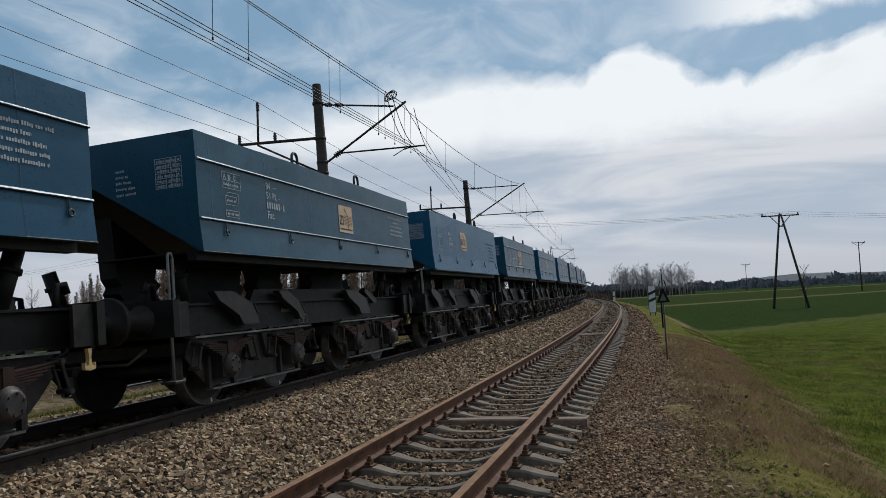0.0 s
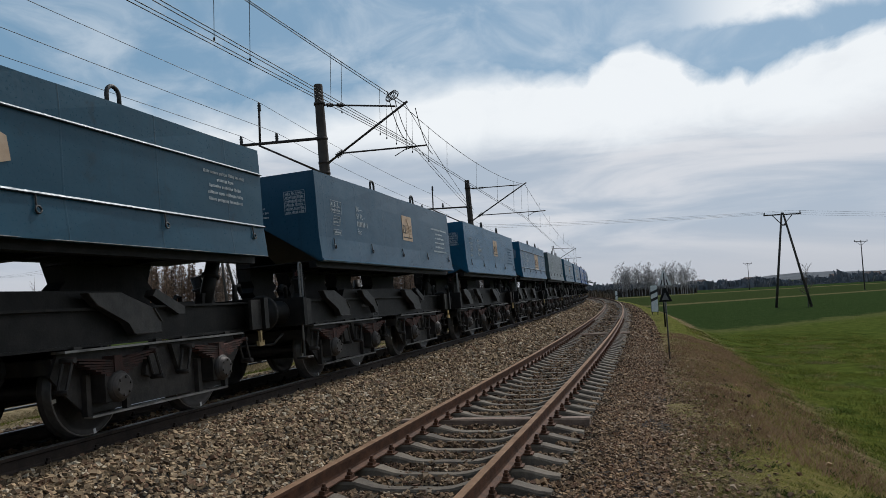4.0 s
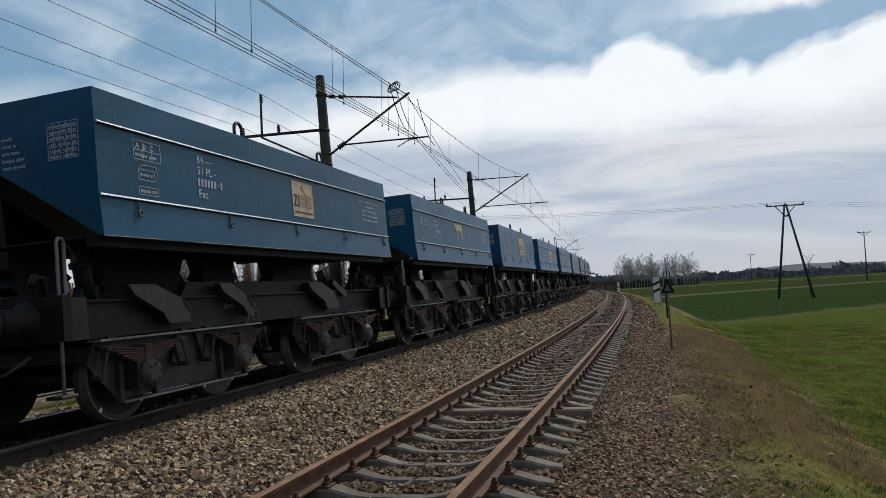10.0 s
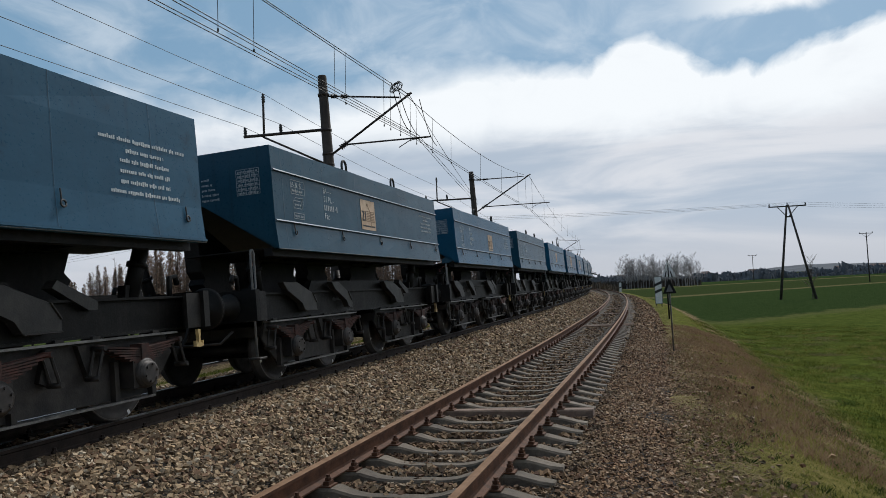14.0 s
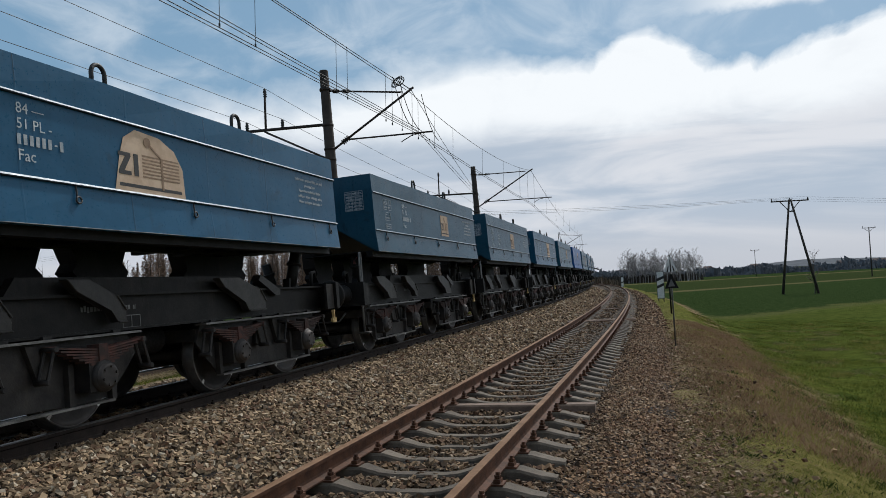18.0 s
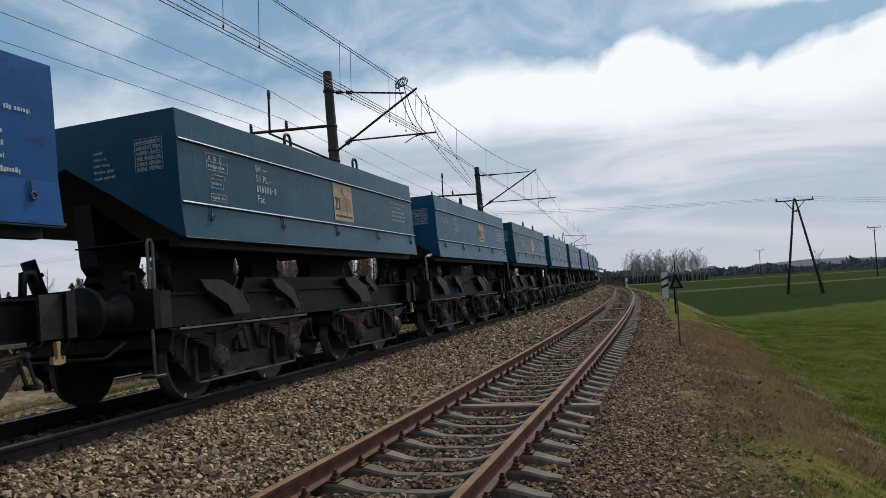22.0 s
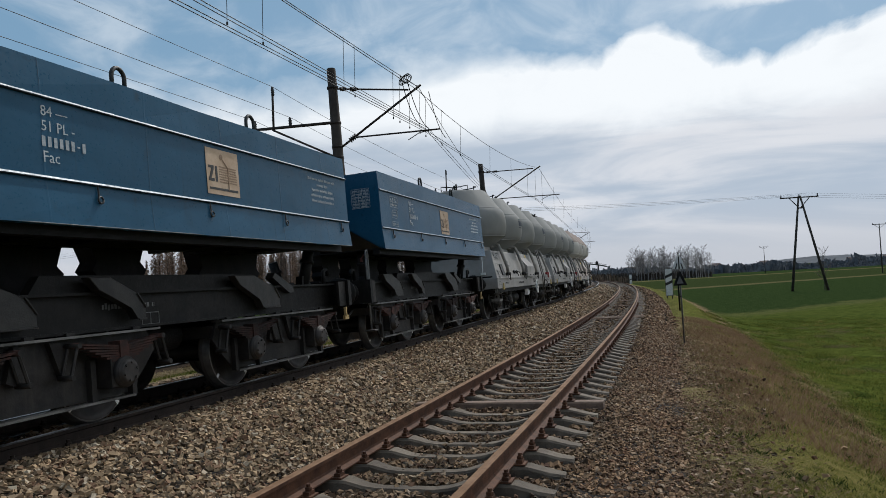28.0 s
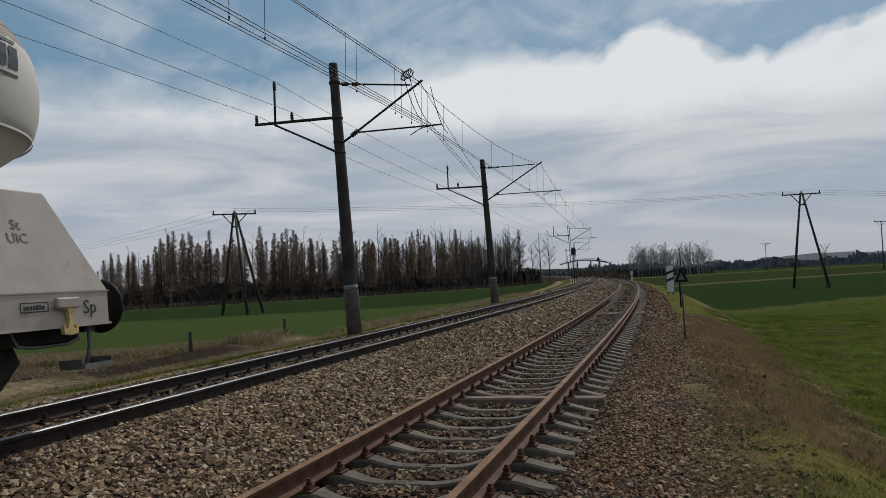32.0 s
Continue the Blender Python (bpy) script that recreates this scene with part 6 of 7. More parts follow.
def side_letters(parent, k, large):
    """Writing on one side wall of the body."""
    for words, z in (("84 —", 2.66), ("51 PL -", 2.535), ("Fac", 2.275)):
        tagged(shared("lettering", LETTERS[words], parent, side_pose(-2.17, z, k)), kind="stuff")
    bm = bmesh.new()
    for i in range(8):
        if i != 6:
            box(bm, i * 0.062, i * 0.062 + 0.036, -0.002, 0, 0, 0.085)
        else:
            box(bm, i * 0.062 + 0.005, i * 0.062 + 0.035, -0.002, 0, 0.035, 0.05)
    marks("number_bar", bm, LETTER_DULL, parent, side_pose(-2.17, 2.405, k))
    bm = bmesh.new()
    if large:
        for i, wide in enumerate((1.25, 0.55, 0.72, 0.72, 0.72, 1.0)):
            bars(bm, 0.62 - wide / 2, -0.1 * i, (wide,), 0.04)
    else:
        for i, wide in enumerate((0.86, 0.34, 0.66, 0.72, 0.7)):
            bars(bm, 0.68 - wide / 2, -0.078 * i, (wide,), 0.036)
    marks("address_block", bm, LETTER if large else LETTER_DULL, parent, side_pose(2.2, 2.72, k))
    bm = bmesh.new()
    table(bm, 0, 0, 0.44, 0.22, 3, 2)
    bars(bm, 0.03, -0.145, (0.36,), 0.04)
    table(bm, 0.06, -0.33, 0.26, 0.12, 1, 1)
    pipe(bm, [(0.06, -0.002, -0.33), (0.12, -0.002, -0.28), (0.36, -0.002, -0.28), (0.32, -0.002, -0.33)], 0.004, 4)
    pipe(bm, [(0.36, -0.002, -0.28), (0.36, -0.002, -0.39), (0.32, -0.002, -0.45)], 0.004, 4)
    bars(bm, 0.09, -0.37, (0.2,), 0.035)
    table(bm, 0.05, -0.53, 0.32, 0.09, 1, 1)
    bars(bm, 0.08, -0.55, (0.26,), 0.045)
    marks("load_table", bm, LETTER_DULL, parent, side_pose(-3.2, 2.74, k) @ Matrix.Diagonal((0.92, 1, 0.86, 1)))
    tagged(shared("lettering", LETTERS["A  B  C"], parent, side_pose(-3.17, 2.66, k) @ Matrix.Diagonal((0.9, 1, 0.8, 1))), kind="stuff")


# outlines of pasted posters as shares of width and height: whole, with a corner gone, and torn ones
SHEETS = {
    "whole": [(-0.5, -0.5), (0.5, -0.5), (0.5, 0.5), (-0.5, 0.5)],
    "corner": [(-0.5, -0.5), (0.5, -0.5), (0.5, 0.18), (0.38, 0.40), (0.22, 0.5), (-0.5, 0.5)],
    "arch": [(-0.5, -0.5), (0.5, -0.5), (0.48, 0.02), (0.36, 0.30), (0.14, 0.46), (-0.2, 0.5), (-0.36, 0.34), (-0.42, 0.06)],
    "rag": [(-0.38, -0.34), (-0.22, -0.48), (0.3, -0.46), (0.34, -0.28), (0.5, -0.22), (0.46, 0.1), (0.3, 0.18), (0.26, 0.42), (0.02, 0.34), (-0.06, 0.5), (-0.36, 0.44), (-0.3, 0.2), (-0.46, 0.04), (-0.3, -0.08)],
    "tails": [(-0.5, 0.34), (-0.3, 0.22), (-0.14, -0.02), (-0.09, -0.5), (-0.05, -0.44), (-0.04, 0.04), (0.04, 0.2), (0.1, 0.08), (0.2, 0.22), (0.3, 0.06), (0.4, 0.02), (0.41, -0.4), (0.5, -0.36), (0.5, 0.5), (-0.5, 0.5)],
}
TORN = {2: "corner", 3: "whole", 4: "rag", 6: "rag", 16: "tails", 17: "corner", 25: "corner", 26: "arch", 34: "rag", 36: "arch"}


def sticker_part(parent, k, x, w, h, z=2.52, shape="whole"):
    """Pasted paper poster: pale sheet, dark blocks, ruled lines."""
    bm = bmesh.new()
    prism(bm, [(w * a, h * b) for a, b in SHEETS[shape]], -0.003, 0.0)
    s = part("poster", bm, STICKER, parent, "torn remains of a pale yellow pasted poster" if shape in ("rag", "tails") else "pale yellow pasted paper poster")
    s.matrix_basis = side_pose(x, z, k)
    if shape != "tails":
        bm = bmesh.new()
        if shape != "rag":
            # two dark letter-like blocks, a slanting and an upright one
            box(bm, -w * 0.44, -w * 0.28, -0.006, -0.003, h * 0.06, h * 0.12)
            box(bm, -w * 0.44, -w * 0.28, -0.006, -0.003, -h * 0.22, -h * 0.16)
            prism(bm, [(-w * 0.44, -h * 0.16), (-w * 0.37, -h * 0.16), (-w * 0.28, h * 0.06), (-w * 0.35, h * 0.06)], -0.006, -0.003)
            box(bm, -w * 0.24, -w * 0.18, -0.006, -0.003, -h * 0.22, h * 0.12)
            box(bm, -w * 0.44, w * 0.44, -0.005, -0.003, -h * 0.40, -h * 0.35)
        else:
            box(bm, -w * 0.2, w * 0.2, -0.005, -0.003, -h * 0.40, -h * 0.35)
        part("print", bm, BLACK_PAINT, s, "dark printed blocks")
    bm = bmesh.new()
    if shape == "tails":
        lathe(bm, [(w * 0.03, -0.007), (w * 0.03, -0.005)], "Y", 12, Matrix.Translation((-w * 0.1, 0, h * 0.2)))
    else:
        for i in range(7):
            box(bm, -w * 0.12, w * (0.42 if shape != "rag" else 0.2), -0.005, -0.003, -h * 0.22 + i * h * 0.055, -h * 0.195 + i * h * 0.055)
        box(bm, w * 0.14, w * 0.17, -0.007, -0.005, -h * 0.38, h * 0.12)
        prism(bm, [(w * 0.14, h * 0.12), (w * 0.17, h * 0.12), (-w * 0.02, h * 0.34), (-w * 0.05, h * 0.33)], -0.007, -0.005)
        lathe(bm, [(w * 0.05, -0.007), (w * 0.05, -0.005)], "Y", 12, Matrix.Translation((-w * 0.04, 0, h * 0.34)))
    part("print", bm, BROWN_INK, s, "faded brown printed semaphore and rules")
    return s


LETTERS = {words: text_mesh(words, size, LETTER) for words, size in (("84 —", 0.125), ("51 PL -", 0.125), ("Fac", 0.135), ("A  B  C", 0.10))}
LETTER_DULL = surf("dull_letter_paint", (0.27, 0.31, 0.34), (0.42, 0.45, 0.47), 30, 0.7, 0, 0, 90)
BROWN_INK = surf("brown_ink", (0.20, 0.125, 0.075), (0.28, 0.18, 0.11), 12, 0.7)
LETTER_FAINT = surf("faint_letter_paint", (0.035, 0.062, 0.07), (0.055, 0.085, 0.09), 30, 0.6, 0, 0, 90)
LETTER_WORN = surf("worn_letter_paint", (0.02, 0.085, 0.15), (0.05, 0.12, 0.19), 30, 0.6, 0, 0, 90)
RIB, LUG, LATCH, BODY = rib_mesh(), lug_mesh(), latch_mesh(), body_mesh()


def dump_wagon(ribbed):
    w = tagged(new("dump_wagon"), "blue side-tipping dump wagon on sooty bogies", "freight wagon", "dump wagons in the train")
    body = shared("tipping_body", BODY, w)
    for k in (-1, 1):
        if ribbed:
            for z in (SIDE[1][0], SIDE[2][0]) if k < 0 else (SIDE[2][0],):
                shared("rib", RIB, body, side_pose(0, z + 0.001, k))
        for x in (-1.17, 1.12):
            shared("lifting_lug", LUG, body, pose(x, k * 1.40, SIDE[3][0] - 0.01))
    for x in (-3.2, -1.6, 0.06, 1.7, 3.4):
        shared("latch", LATCH, body, side_pose(x, 2.06))
    side_letters(body, -1, not ribbed)
    bm = bmesh.new()
    tube(bm, (-HALF, 0, 0), (HALF, 0, 0), 0.005, 0.005, 6)
    part("lower_lip", bm, NAME_STEEL, body, "thin pale grey lower lip").matrix_basis = side_pose(0, 1.769)
    if not ribbed:
        bm = bmesh.new()
        prism(bm, [(-HALF, -0.012), (HALF, -0.012), (HALF, 0.012), (-HALF, 0.012)], -0.02, 0.0)
        part("lower_edge", bm, TEAL, body).matrix_basis = side_pose(0, 1.79)
    for e in (-1, 1):
        bm = bmesh.new()
        table(bm, 0.93, 2.86, 0.34, 0.34, 5, 6, 0.006)
        bars(bm, 0.95, 2.845, (0.3,) * 6, 0.03, step=0.057)
        bars(bm, 0.4, 2.80, (0.12, 0.16, 0.2, 0.26, 0.26), 0.03, step=0.068)
        marks("end_table", bm, LETTER_DULL, body, pose(e * (HALF + 0.003), 0, 0, 0, 0, -90 if e < 0 else 90))
    # cross beams under the body
    bm = bmesh.new()
    for x in (-2.5, -1.7, -0.9, 0.9, 1.7, 2.5):
        prism(bm, [(x - 0.06, 1.735), (x + 0.06, 1.735), (x + 0.06, 1.79), (x - 0.06, 1.79)], -1.25, 0.0)
    box(bm, -2.7, 2.7, -0.5, -0.4, 1.72, 1.79)
    box(bm, -3.62, 3.62, -1.40, 0.0, 1.785, 1.80)
    box(bm, -3.62, 3.62, -1.34, -1.22, 1.69, 1.785)
    part("floor_frame", bm, BLACK_STEEL, body)
    # underframe: a deck plate on a centre sill, side sills and cross members
    bm = bmesh.new()
    box(bm, -3.95, 3.95, -0.9, 0.9, 1.15, 1.18)
    under = part("underframe", bm, BLACK_STEEL, w, "black riveted steel underframe")
    bm = bmesh.new()
    box(bm, -3.95, 3.95, -0.3, 0.3, 0.86, 1.3)
    part("centre_sill", bm, BLACK_STEEL, under)
    for y in (-0.92, 0.92):
        bm = bmesh.new()
        ring = [(-0.12, 0.855), (0.12, 0.855), (0.12, 0.88), (0.06, 0.88), (0.06, 1.2), (0.12, 1.2), (0.12, 1.225), (-0.12, 1.225), (-0.12, 1.2), (-0.06, 1.2), (-0.06, 0.88), (-0.12, 0.88)]
        a, b = [[bm.verts.new((x, y + p, q)) for p, q in ring] for x in (-3.95, 3.95)]
        bm.faces.new(a)
        bm.faces.new(list(reversed(b)))
        for i in range(12):
            bm.faces.new((a[i], b[i], b[(i + 1) % 12], a[(i + 1) % 12]))
        part("side_sill", bm, BLACK_STEEL, under)
        bm = bmesh.new()
        prism(bm, [(-1.95, 1.2), (1.75, 1.2), (1.6, 1.39), (-1.8, 1.39)], y - 0.05, y + 0.05)
        part("frame_plate", bm, BLACK_STEEL, under)
    bm = bmesh.new()
    for x in (-3.2, -2.2, -0.8, 0.8, 2.2, 3.2):
        box(bm, x - 0.06, x + 0.06, -0.92, 0.92, 0.9, 1.2)
    tagged(part("cross_member", bm, BLACK_STEEL, under), kind="stuff")
    for e in (-1, 1):
        bm = bmesh.new()
        box(bm, e * 3.95 - 0.05, e * 3.95 + 0.05, -1.27, 1.27, 0.86, 1.26)
        part("headstock", bm, BLACK_STEEL, under)
        for k in (-1, 1):
            bm = bmesh.new()
            box(bm, e * 3.78 - 0.12, e * 3.78 + 0.12, k * 1.2 - 0.02, k * 1.2 + 0.02, 0.86, 1.24)
            part("corner_plate", bm, DIRTY_STEEL, under)
            shared("buffer", BUFFER, under, pose(e * 4.0, k * 0.875, 1.06, 0, 0, 0 if e > 0 else 180))
            if e * k < 0:
                shared("lashing_hook", HOOK, under, pose(e * 3.8, k * 1.24, 0.76))
            # step and grab rail, at two corners of the four
            if e * k < 0:
                continue
            bm = bmesh.new()
            pipe(bm, [(e * 3.98, k * 1.22, 0.40), (e * 3.98, k * 1.22, 1.72), (e * 3.96, k * 1.22, 1.76), (e * 3.92, k * 1.22, 1.76), (e * 3.90, k * 1.22, 1.72), (e * 3.90, k * 1.22, 1.28), (e * 3.94, k * 1.22, 1.25)], 0.016, 6)
            part("grab_rail", bm, NAME_STEEL, under)
            bm = bmesh.new()
            box(bm, e * 3.39 - 0.05, e * 3.39 + 0.05, k * 0.9 - 0.02, k * 0.9 + 0.02, 1.6, 1.69)
            tube(bm, (e * 3.43, k * 0.9, 1.66), (e * 3.88, k * 1.2, 1.74), 0.01, 0.01, 6)
            part("marker_plate", bm, MARKER_RED, under, "small dull red marker plate")
            bm = bmesh.new()
            box(bm, e * 3.98 - 0.16, e * 3.98 + 0.02, k * 1.22 - 0.13, k * 1.22 + 0.05, 0.38, 0.41)
            part("step", bm, DIRTY_STEEL, under, bevel=0.006)
        shared("coupling", COUPLING, under, pose(e * 4.0, 0, 1.06, 0, 0, 0 if e > 0 else 180))
        shared("brake_hose", HOSE, under, pose(e * 4.0, 0.35 * e, 0.95, 0, 0, 0 if e > 0 else 180))
        # waisted pedestal over each bogie, on which the body tips
        bm = bmesh.new()
        c, h = (-1.42, 0.76) if e < 0 else (2.45, 0.74)
        pts = [(-h, 1.18), (h, 1.18), (h - 0.06, 1.36), (h + 0.02, 1.48), (h - 0.07, 1.56), (h + 0.06, 1.9), (-h - 0.06, 1.9), (-h + 0.07, 1.56), (-h - 0.02, 1.48), (-h + 0.06, 1.36)]
        prism(bm, [(c + x, z) for x, z in pts], -0.12, 0.12)
        part("tipping_pedestal", bm, BLACK_STEEL, under)
        if e < 0:
            bm = bmesh.new()
            pts = [(-0.38, 1.15), (0.36, 1.15), (0.32, 1.34), (0.25, 1.43), (0.36, 1.52), (0.24, 1.6), (0.36, 1.9), (-0.5, 2.3), (-0.44, 1.6), (-0.36, 1.5), (-0.42, 1.42), (-0.34, 1.34)]
            prism(bm, [(-2.98 + x, z) for x, z in pts], -0.12, 0.12)
            part("end_pedestal", bm, BLACK_STEEL, under)
        for k in (-1, 1):
            # tipping cylinder that leans out from a gusset on the deck
            bm = bmesh.new()
            a, b = Vector((e * 3.22, k * 0.84, 1.2)), Vector((e * 3.38, k * 0.9, 1.76))
            tube(bm, a, b, 0.085, 0.085, 14)
            tube(bm, a.lerp(b, 0.62), a.lerp(b, 0.7), 0.11, 0.11, 14)
            prism(bm, [(e * 3.1, 1.17), (e * 3.4, 1.17), (e * 3.34, 1.36), (e * 3.12, 1.36)], k * 0.84 - 0.05, k * 0.84 + 0.05)
            part("tipping_cylinder", bm, BLACK_STEEL, under)
            bm = bmesh.new()
            pipe(bm, [(e * 3.8, k * 0.9, 1.2), (e * 3.82, k * 0.9, 1.44), (e * 3.92, k * 0.9, 1.45), (e * 3.95, k * 0.9, 1.36)], 0.035, 6)
            part("stop_bracket", bm, BLACK_STEEL, under)
    bm = bmesh.new()
    pipe(bm, [(-4.0, 0.3, 0.75), (-4.28, 0.3, 0.62), (-4.28, -0.9, 0.62), (-4.0, -0.9, 0.75)], 0.018, 6)
    part("coupler_bar", bm, DIRTY_STEEL, under)
    for k in (-1, 1):
        # leaning rests: a folded plate, broad below, that runs up and back to the frame
        for x, w0 in ((-2.38, 0.38), (-0.78, 0.12), (1.58, 0.42)):
            bm = bmesh.new()
            lower = [(x, 0.94), (x + w0, 0.94), (x + w0, 1.05)]
            upper = [(x - 0.12 + w0, 1.2), (x - 0.42 + w0 * 0.6, 1.36), (x - 0.62, 1.36), (x - 0.5, 1.24), (x - 0.08, 1.06)]
            prism(bm, lower + upper, k * 1.08 - 0.05, k * 1.08 + 0.05)
            for a, b in (((x, 0.94), (x + w0, 0.94)), ((x + w0, 1.05), (x - 0.12 + w0, 1.2))):
                tube(bm, (a[0], k * 1.135, a[1]), (b[0], k * 1.135, b[1]), 0.012, 0.012, 6)
            part("body_rest", bm, REST_STEEL, under, bevel=0.008)
        bm = bmesh.new()
        prism(bm, [(1.98, 1.33), (2.04, 1.4), (2.52, 1.2), (2.52, 1.12), (2.4, 1.12)], k * 1.0 - 0.06, k * 1.0 + 0.06)
        part("stop_plate", bm, REST_STEEL, under)
        bm = bmesh.new()
        tube(bm, (-0.85, k * 0.62, 0.72), (0.35, k * 0.62, 0.72), 0.17, 0.17, 14)
        part("air_reservoir", bm, BLACK_STEEL, under)
        bm = bmesh.new()
        bars(bm, -1.1, 1.12, (0.75,), 0.06)
        table(bm, -0.55, 1.0, 0.26, 0.12, 2, 1)
        marks("frame_lettering", bm, NAME_STEEL, under, pose(0, k * 0.985, 0, 0, 0, 0 if k < 0 else 180))
    bm = bmesh.new()
    prism(bm, [(-0.2, 1.2), (0.62, 1.2), (0.56, 1.42), (0.64, 1.52), (0.54, 1.62), (0.66, 1.9), (-0.3, 1.9), (-0.16, 1.62), (-0.24, 1.52), (-0.12, 1.42)], -0.12, 0.12)
    part("saddle", bm, BLACK_STEEL, under)
    for x in (-1.94, 2.12):
        bogie(w, x)
    return w


def repaint(wagon, material):
    """The body and its ribs in another paint, by slots of the object."""
    for o in wagon.children_recursive:
        if o.name.split(".")[0] in ("tipping_body", "lower_edge"):
            o.material_slots[0].link = "OBJECT"
            o.material_slots[0].material = material


# paint, side (r: two ribs, s: smooth), poster width and height, in the order of the train from the eye outwards
PAINTS = {"t": TEAL, "d": TEAL_DARK, "b": BLUE, "B": BRIGHT_BLUE, "f": FADED_BLUE, "g": GREY_GREEN}
WORDS = {"t": "teal", "d": "dull dark teal", "b": "mid blue", "B": "bright blue", "f": "faded blue", "g": "faded blue-grey"}
ORDER = ("tr dr bs dr tr tr dr fs ts tr gs dr tr Br Br tr tr ts br tr fs dr tr dr tr br br dr dr tr dr Bs dr tr dr tr dr Bs dr ts tr br").split()
# place along the side and width of the pasted poster, by the wagon's number in the train
POSTERS = {0: (0.4, 0.6), 1: (0.41, 0.55), 2: (-0.63, 0.64), 3: (-0.43, 0.81), 4: (-0.63, 0.75), 5: (-0.43, 0.59), 6: (-0.55, 0.8), 7: (0.5, 0.6), 8: (0.4, 0.6), 9: (0.72, 1.04), 11: (0.39, 0.57), 12: (-0.4, 0.63), 13: (0.42, 0.64), 14: (-0.47, 0.62), 15: (0.34, 0.63), 16: (-0.04, 0.77), 17: (0.61, 1.1), 18: (0.69, 1.05), 19: (0.72, 0.59), 20: (0.68, 0.64), 21: (-0.41, 0.64), 22: (0.4, 0.6), 24: (-0.58, 0.59), 25: (-0.46, 1.1), 26: (-0.58, 1.05), 27: (0.75, 0.59), 28: (0.25, 0.61), 29: (0.69, 0.9), 30: (0.55, 0.6), 31: (0.39, 0.66), 32: (0.4, 0.7), 33: (0.55, 0.59), 34: (0.23, 0.75), 35: (0.16, 0.63), 36: (0.94, 0.75), 37: (0.82, 0.69), 38: (0.4, 0.6), 40: (0.37, 0.63), 41: (0.2, 0.62)}


def make_dump_wagons():
    proto = {"r": dump_wagon(True), "s": dump_wagon(False)}
    first = {"r": True, "s": True}
    for n, code in enumerate(["tr"] + ORDER):
        kind = code[1]
        if first[kind]:
            w, first[kind] = proto[kind], False
        else:
            w = copy_thing(proto[kind], Matrix())
        TRAIN.append((w, FIRST + PITCH * (n - 1) - (0.2 if n == 42 else 0.0), code))
    for w, s0, code in TRAIN:
        repaint(w, PAINTS[code[0]])
        sides = "smooth sides" if code[1] == "s" else "ribbed sides"
        tagged(w, WORDS[code[0]] + " tipping wagon with " + sides + ", sooty bogies")
        n = round((s0 - FIRST) / PITCH)
        for o in w.children_recursive:
            if o.name.split(".")[0] == "address_block" and n in (2, 8, 10, 17, 33, 34, 41):
                o.material_slots[0].link = "OBJECT"
                o.material_slots[0].material = LETTER if n > 30 else (LETTER_FAINT if n == 10 else LETTER_WORN)
        if n in POSTERS:
            body = [o for o in w.children if o.name.split(".")[0] == "tipping_body"][0]
            x, width = POSTERS[n]
            high = 0.12 if code[1] == "s" else 0.0
            sticker_part(body, -1, x, width, min(0.63, width * (0.55 if n == 16 else random.uniform(0.74, 0.84))), (0.1 if n == 16 else 0.0) + 2.47 + high + random.uniform(-0.03, 0.04), TORN.get(n, "whole"))


make_dump_wagons()


# ---- cement hopper wagons ----
TANKS = (-3.86, -1.12, 1.58, 4.27)
# radius and height
TANK_SHAPE = [(0.8, 1.98), (0.883, 2.1), (1.40, 2.465), (1.408, 2.475), (1.43, 2.50), (1.45, 2.55), (1.478, 2.65), (1.495, 2.77), (1.5, 2.9), (1.492, 3.0), (1.474, 3.1), (1.446, 3.19), (1.41, 3.26), (1.368, 3.312), (1.355, 3.325), (0.952, 3.908), (0.944, 3.914), (0.925, 3.926), (0.90, 3.935), (0.88, 3.938), (0.3, 3.97), (0.001, 3.975)]


def tank_mesh(shell, top):
    bm = bmesh.new()
    lathe(bm, TANK_SHAPE, "Z", 48)
    me = mesh_of(bm, "tank", shell, top)
    for p in me.polygons:
        if p.center.z > 3.32:
            p.material_index = 1
    return me


def band_mesh(r, z, a0, a1, z_h, out=0.003):
    """A thin patch that lies round the tank, from angle a0 to a1."""
    bm = bmesh.new()
    n = max(2, int(abs(a1 - a0) / 0.05))
    rows = []
    for i in range(n + 1):
        a = a0 + (a1 - a0) * i / n
        rows.append([bm.verts.new(((r + out) * math.cos(a), (r + out) * math.sin(a), zz)) for zz in (z, z + z_h)])
    for p, q in zip(rows[:-1], rows[1:]):
        bm.faces.new((p[0], q[0], q[1], p[1]))
    return bm


def tank_patch(z0, z1, a0, a1, slant):
    """A painted patch on the tank's round side, its top edge leaning by slant."""
    bm = bmesh.new()
    zs, rs = [z for r, z in TANK_SHAPE], [r for r, z in TANK_SHAPE]
    grid = []
    for i in range(5):
        col = []
        for j in range(5):
            z = z0 + (z1 - z0) * j / 4
            a = a0 + (a1 - a0) * i / 4 + slant * j / 4
            r = float(np.interp(z, zs, rs)) + 0.006
            col.append(bm.verts.new((r * math.cos(a), r * math.sin(a), z)))
        grid.append(col)
    for p, q in zip(grid[:-1], grid[1:]):
        for j in range(4):
            bm.faces.new((p[j], q[j], q[j + 1], p[j + 1]))
    return bm


def box_side(x, z, k):
    """A pose on the hopper wagon's sloping side, x along it as seen from outside."""
    lean = math.degrees(math.atan2(1.225 - 1.45, 2.01 - 1.17))
    y = float(np.interp(z, [0.88, 1.17, 2.01], [1.45, 1.45, 1.225])) + 0.004
    lean = lean if z > 1.17 else 0
    if k < 0:
        return pose(x, -y, z, lean, 0, 0)
    return pose(x, y, z, -lean, 0, 0) @ pose(0, 0, 0, 0, 0, 180)


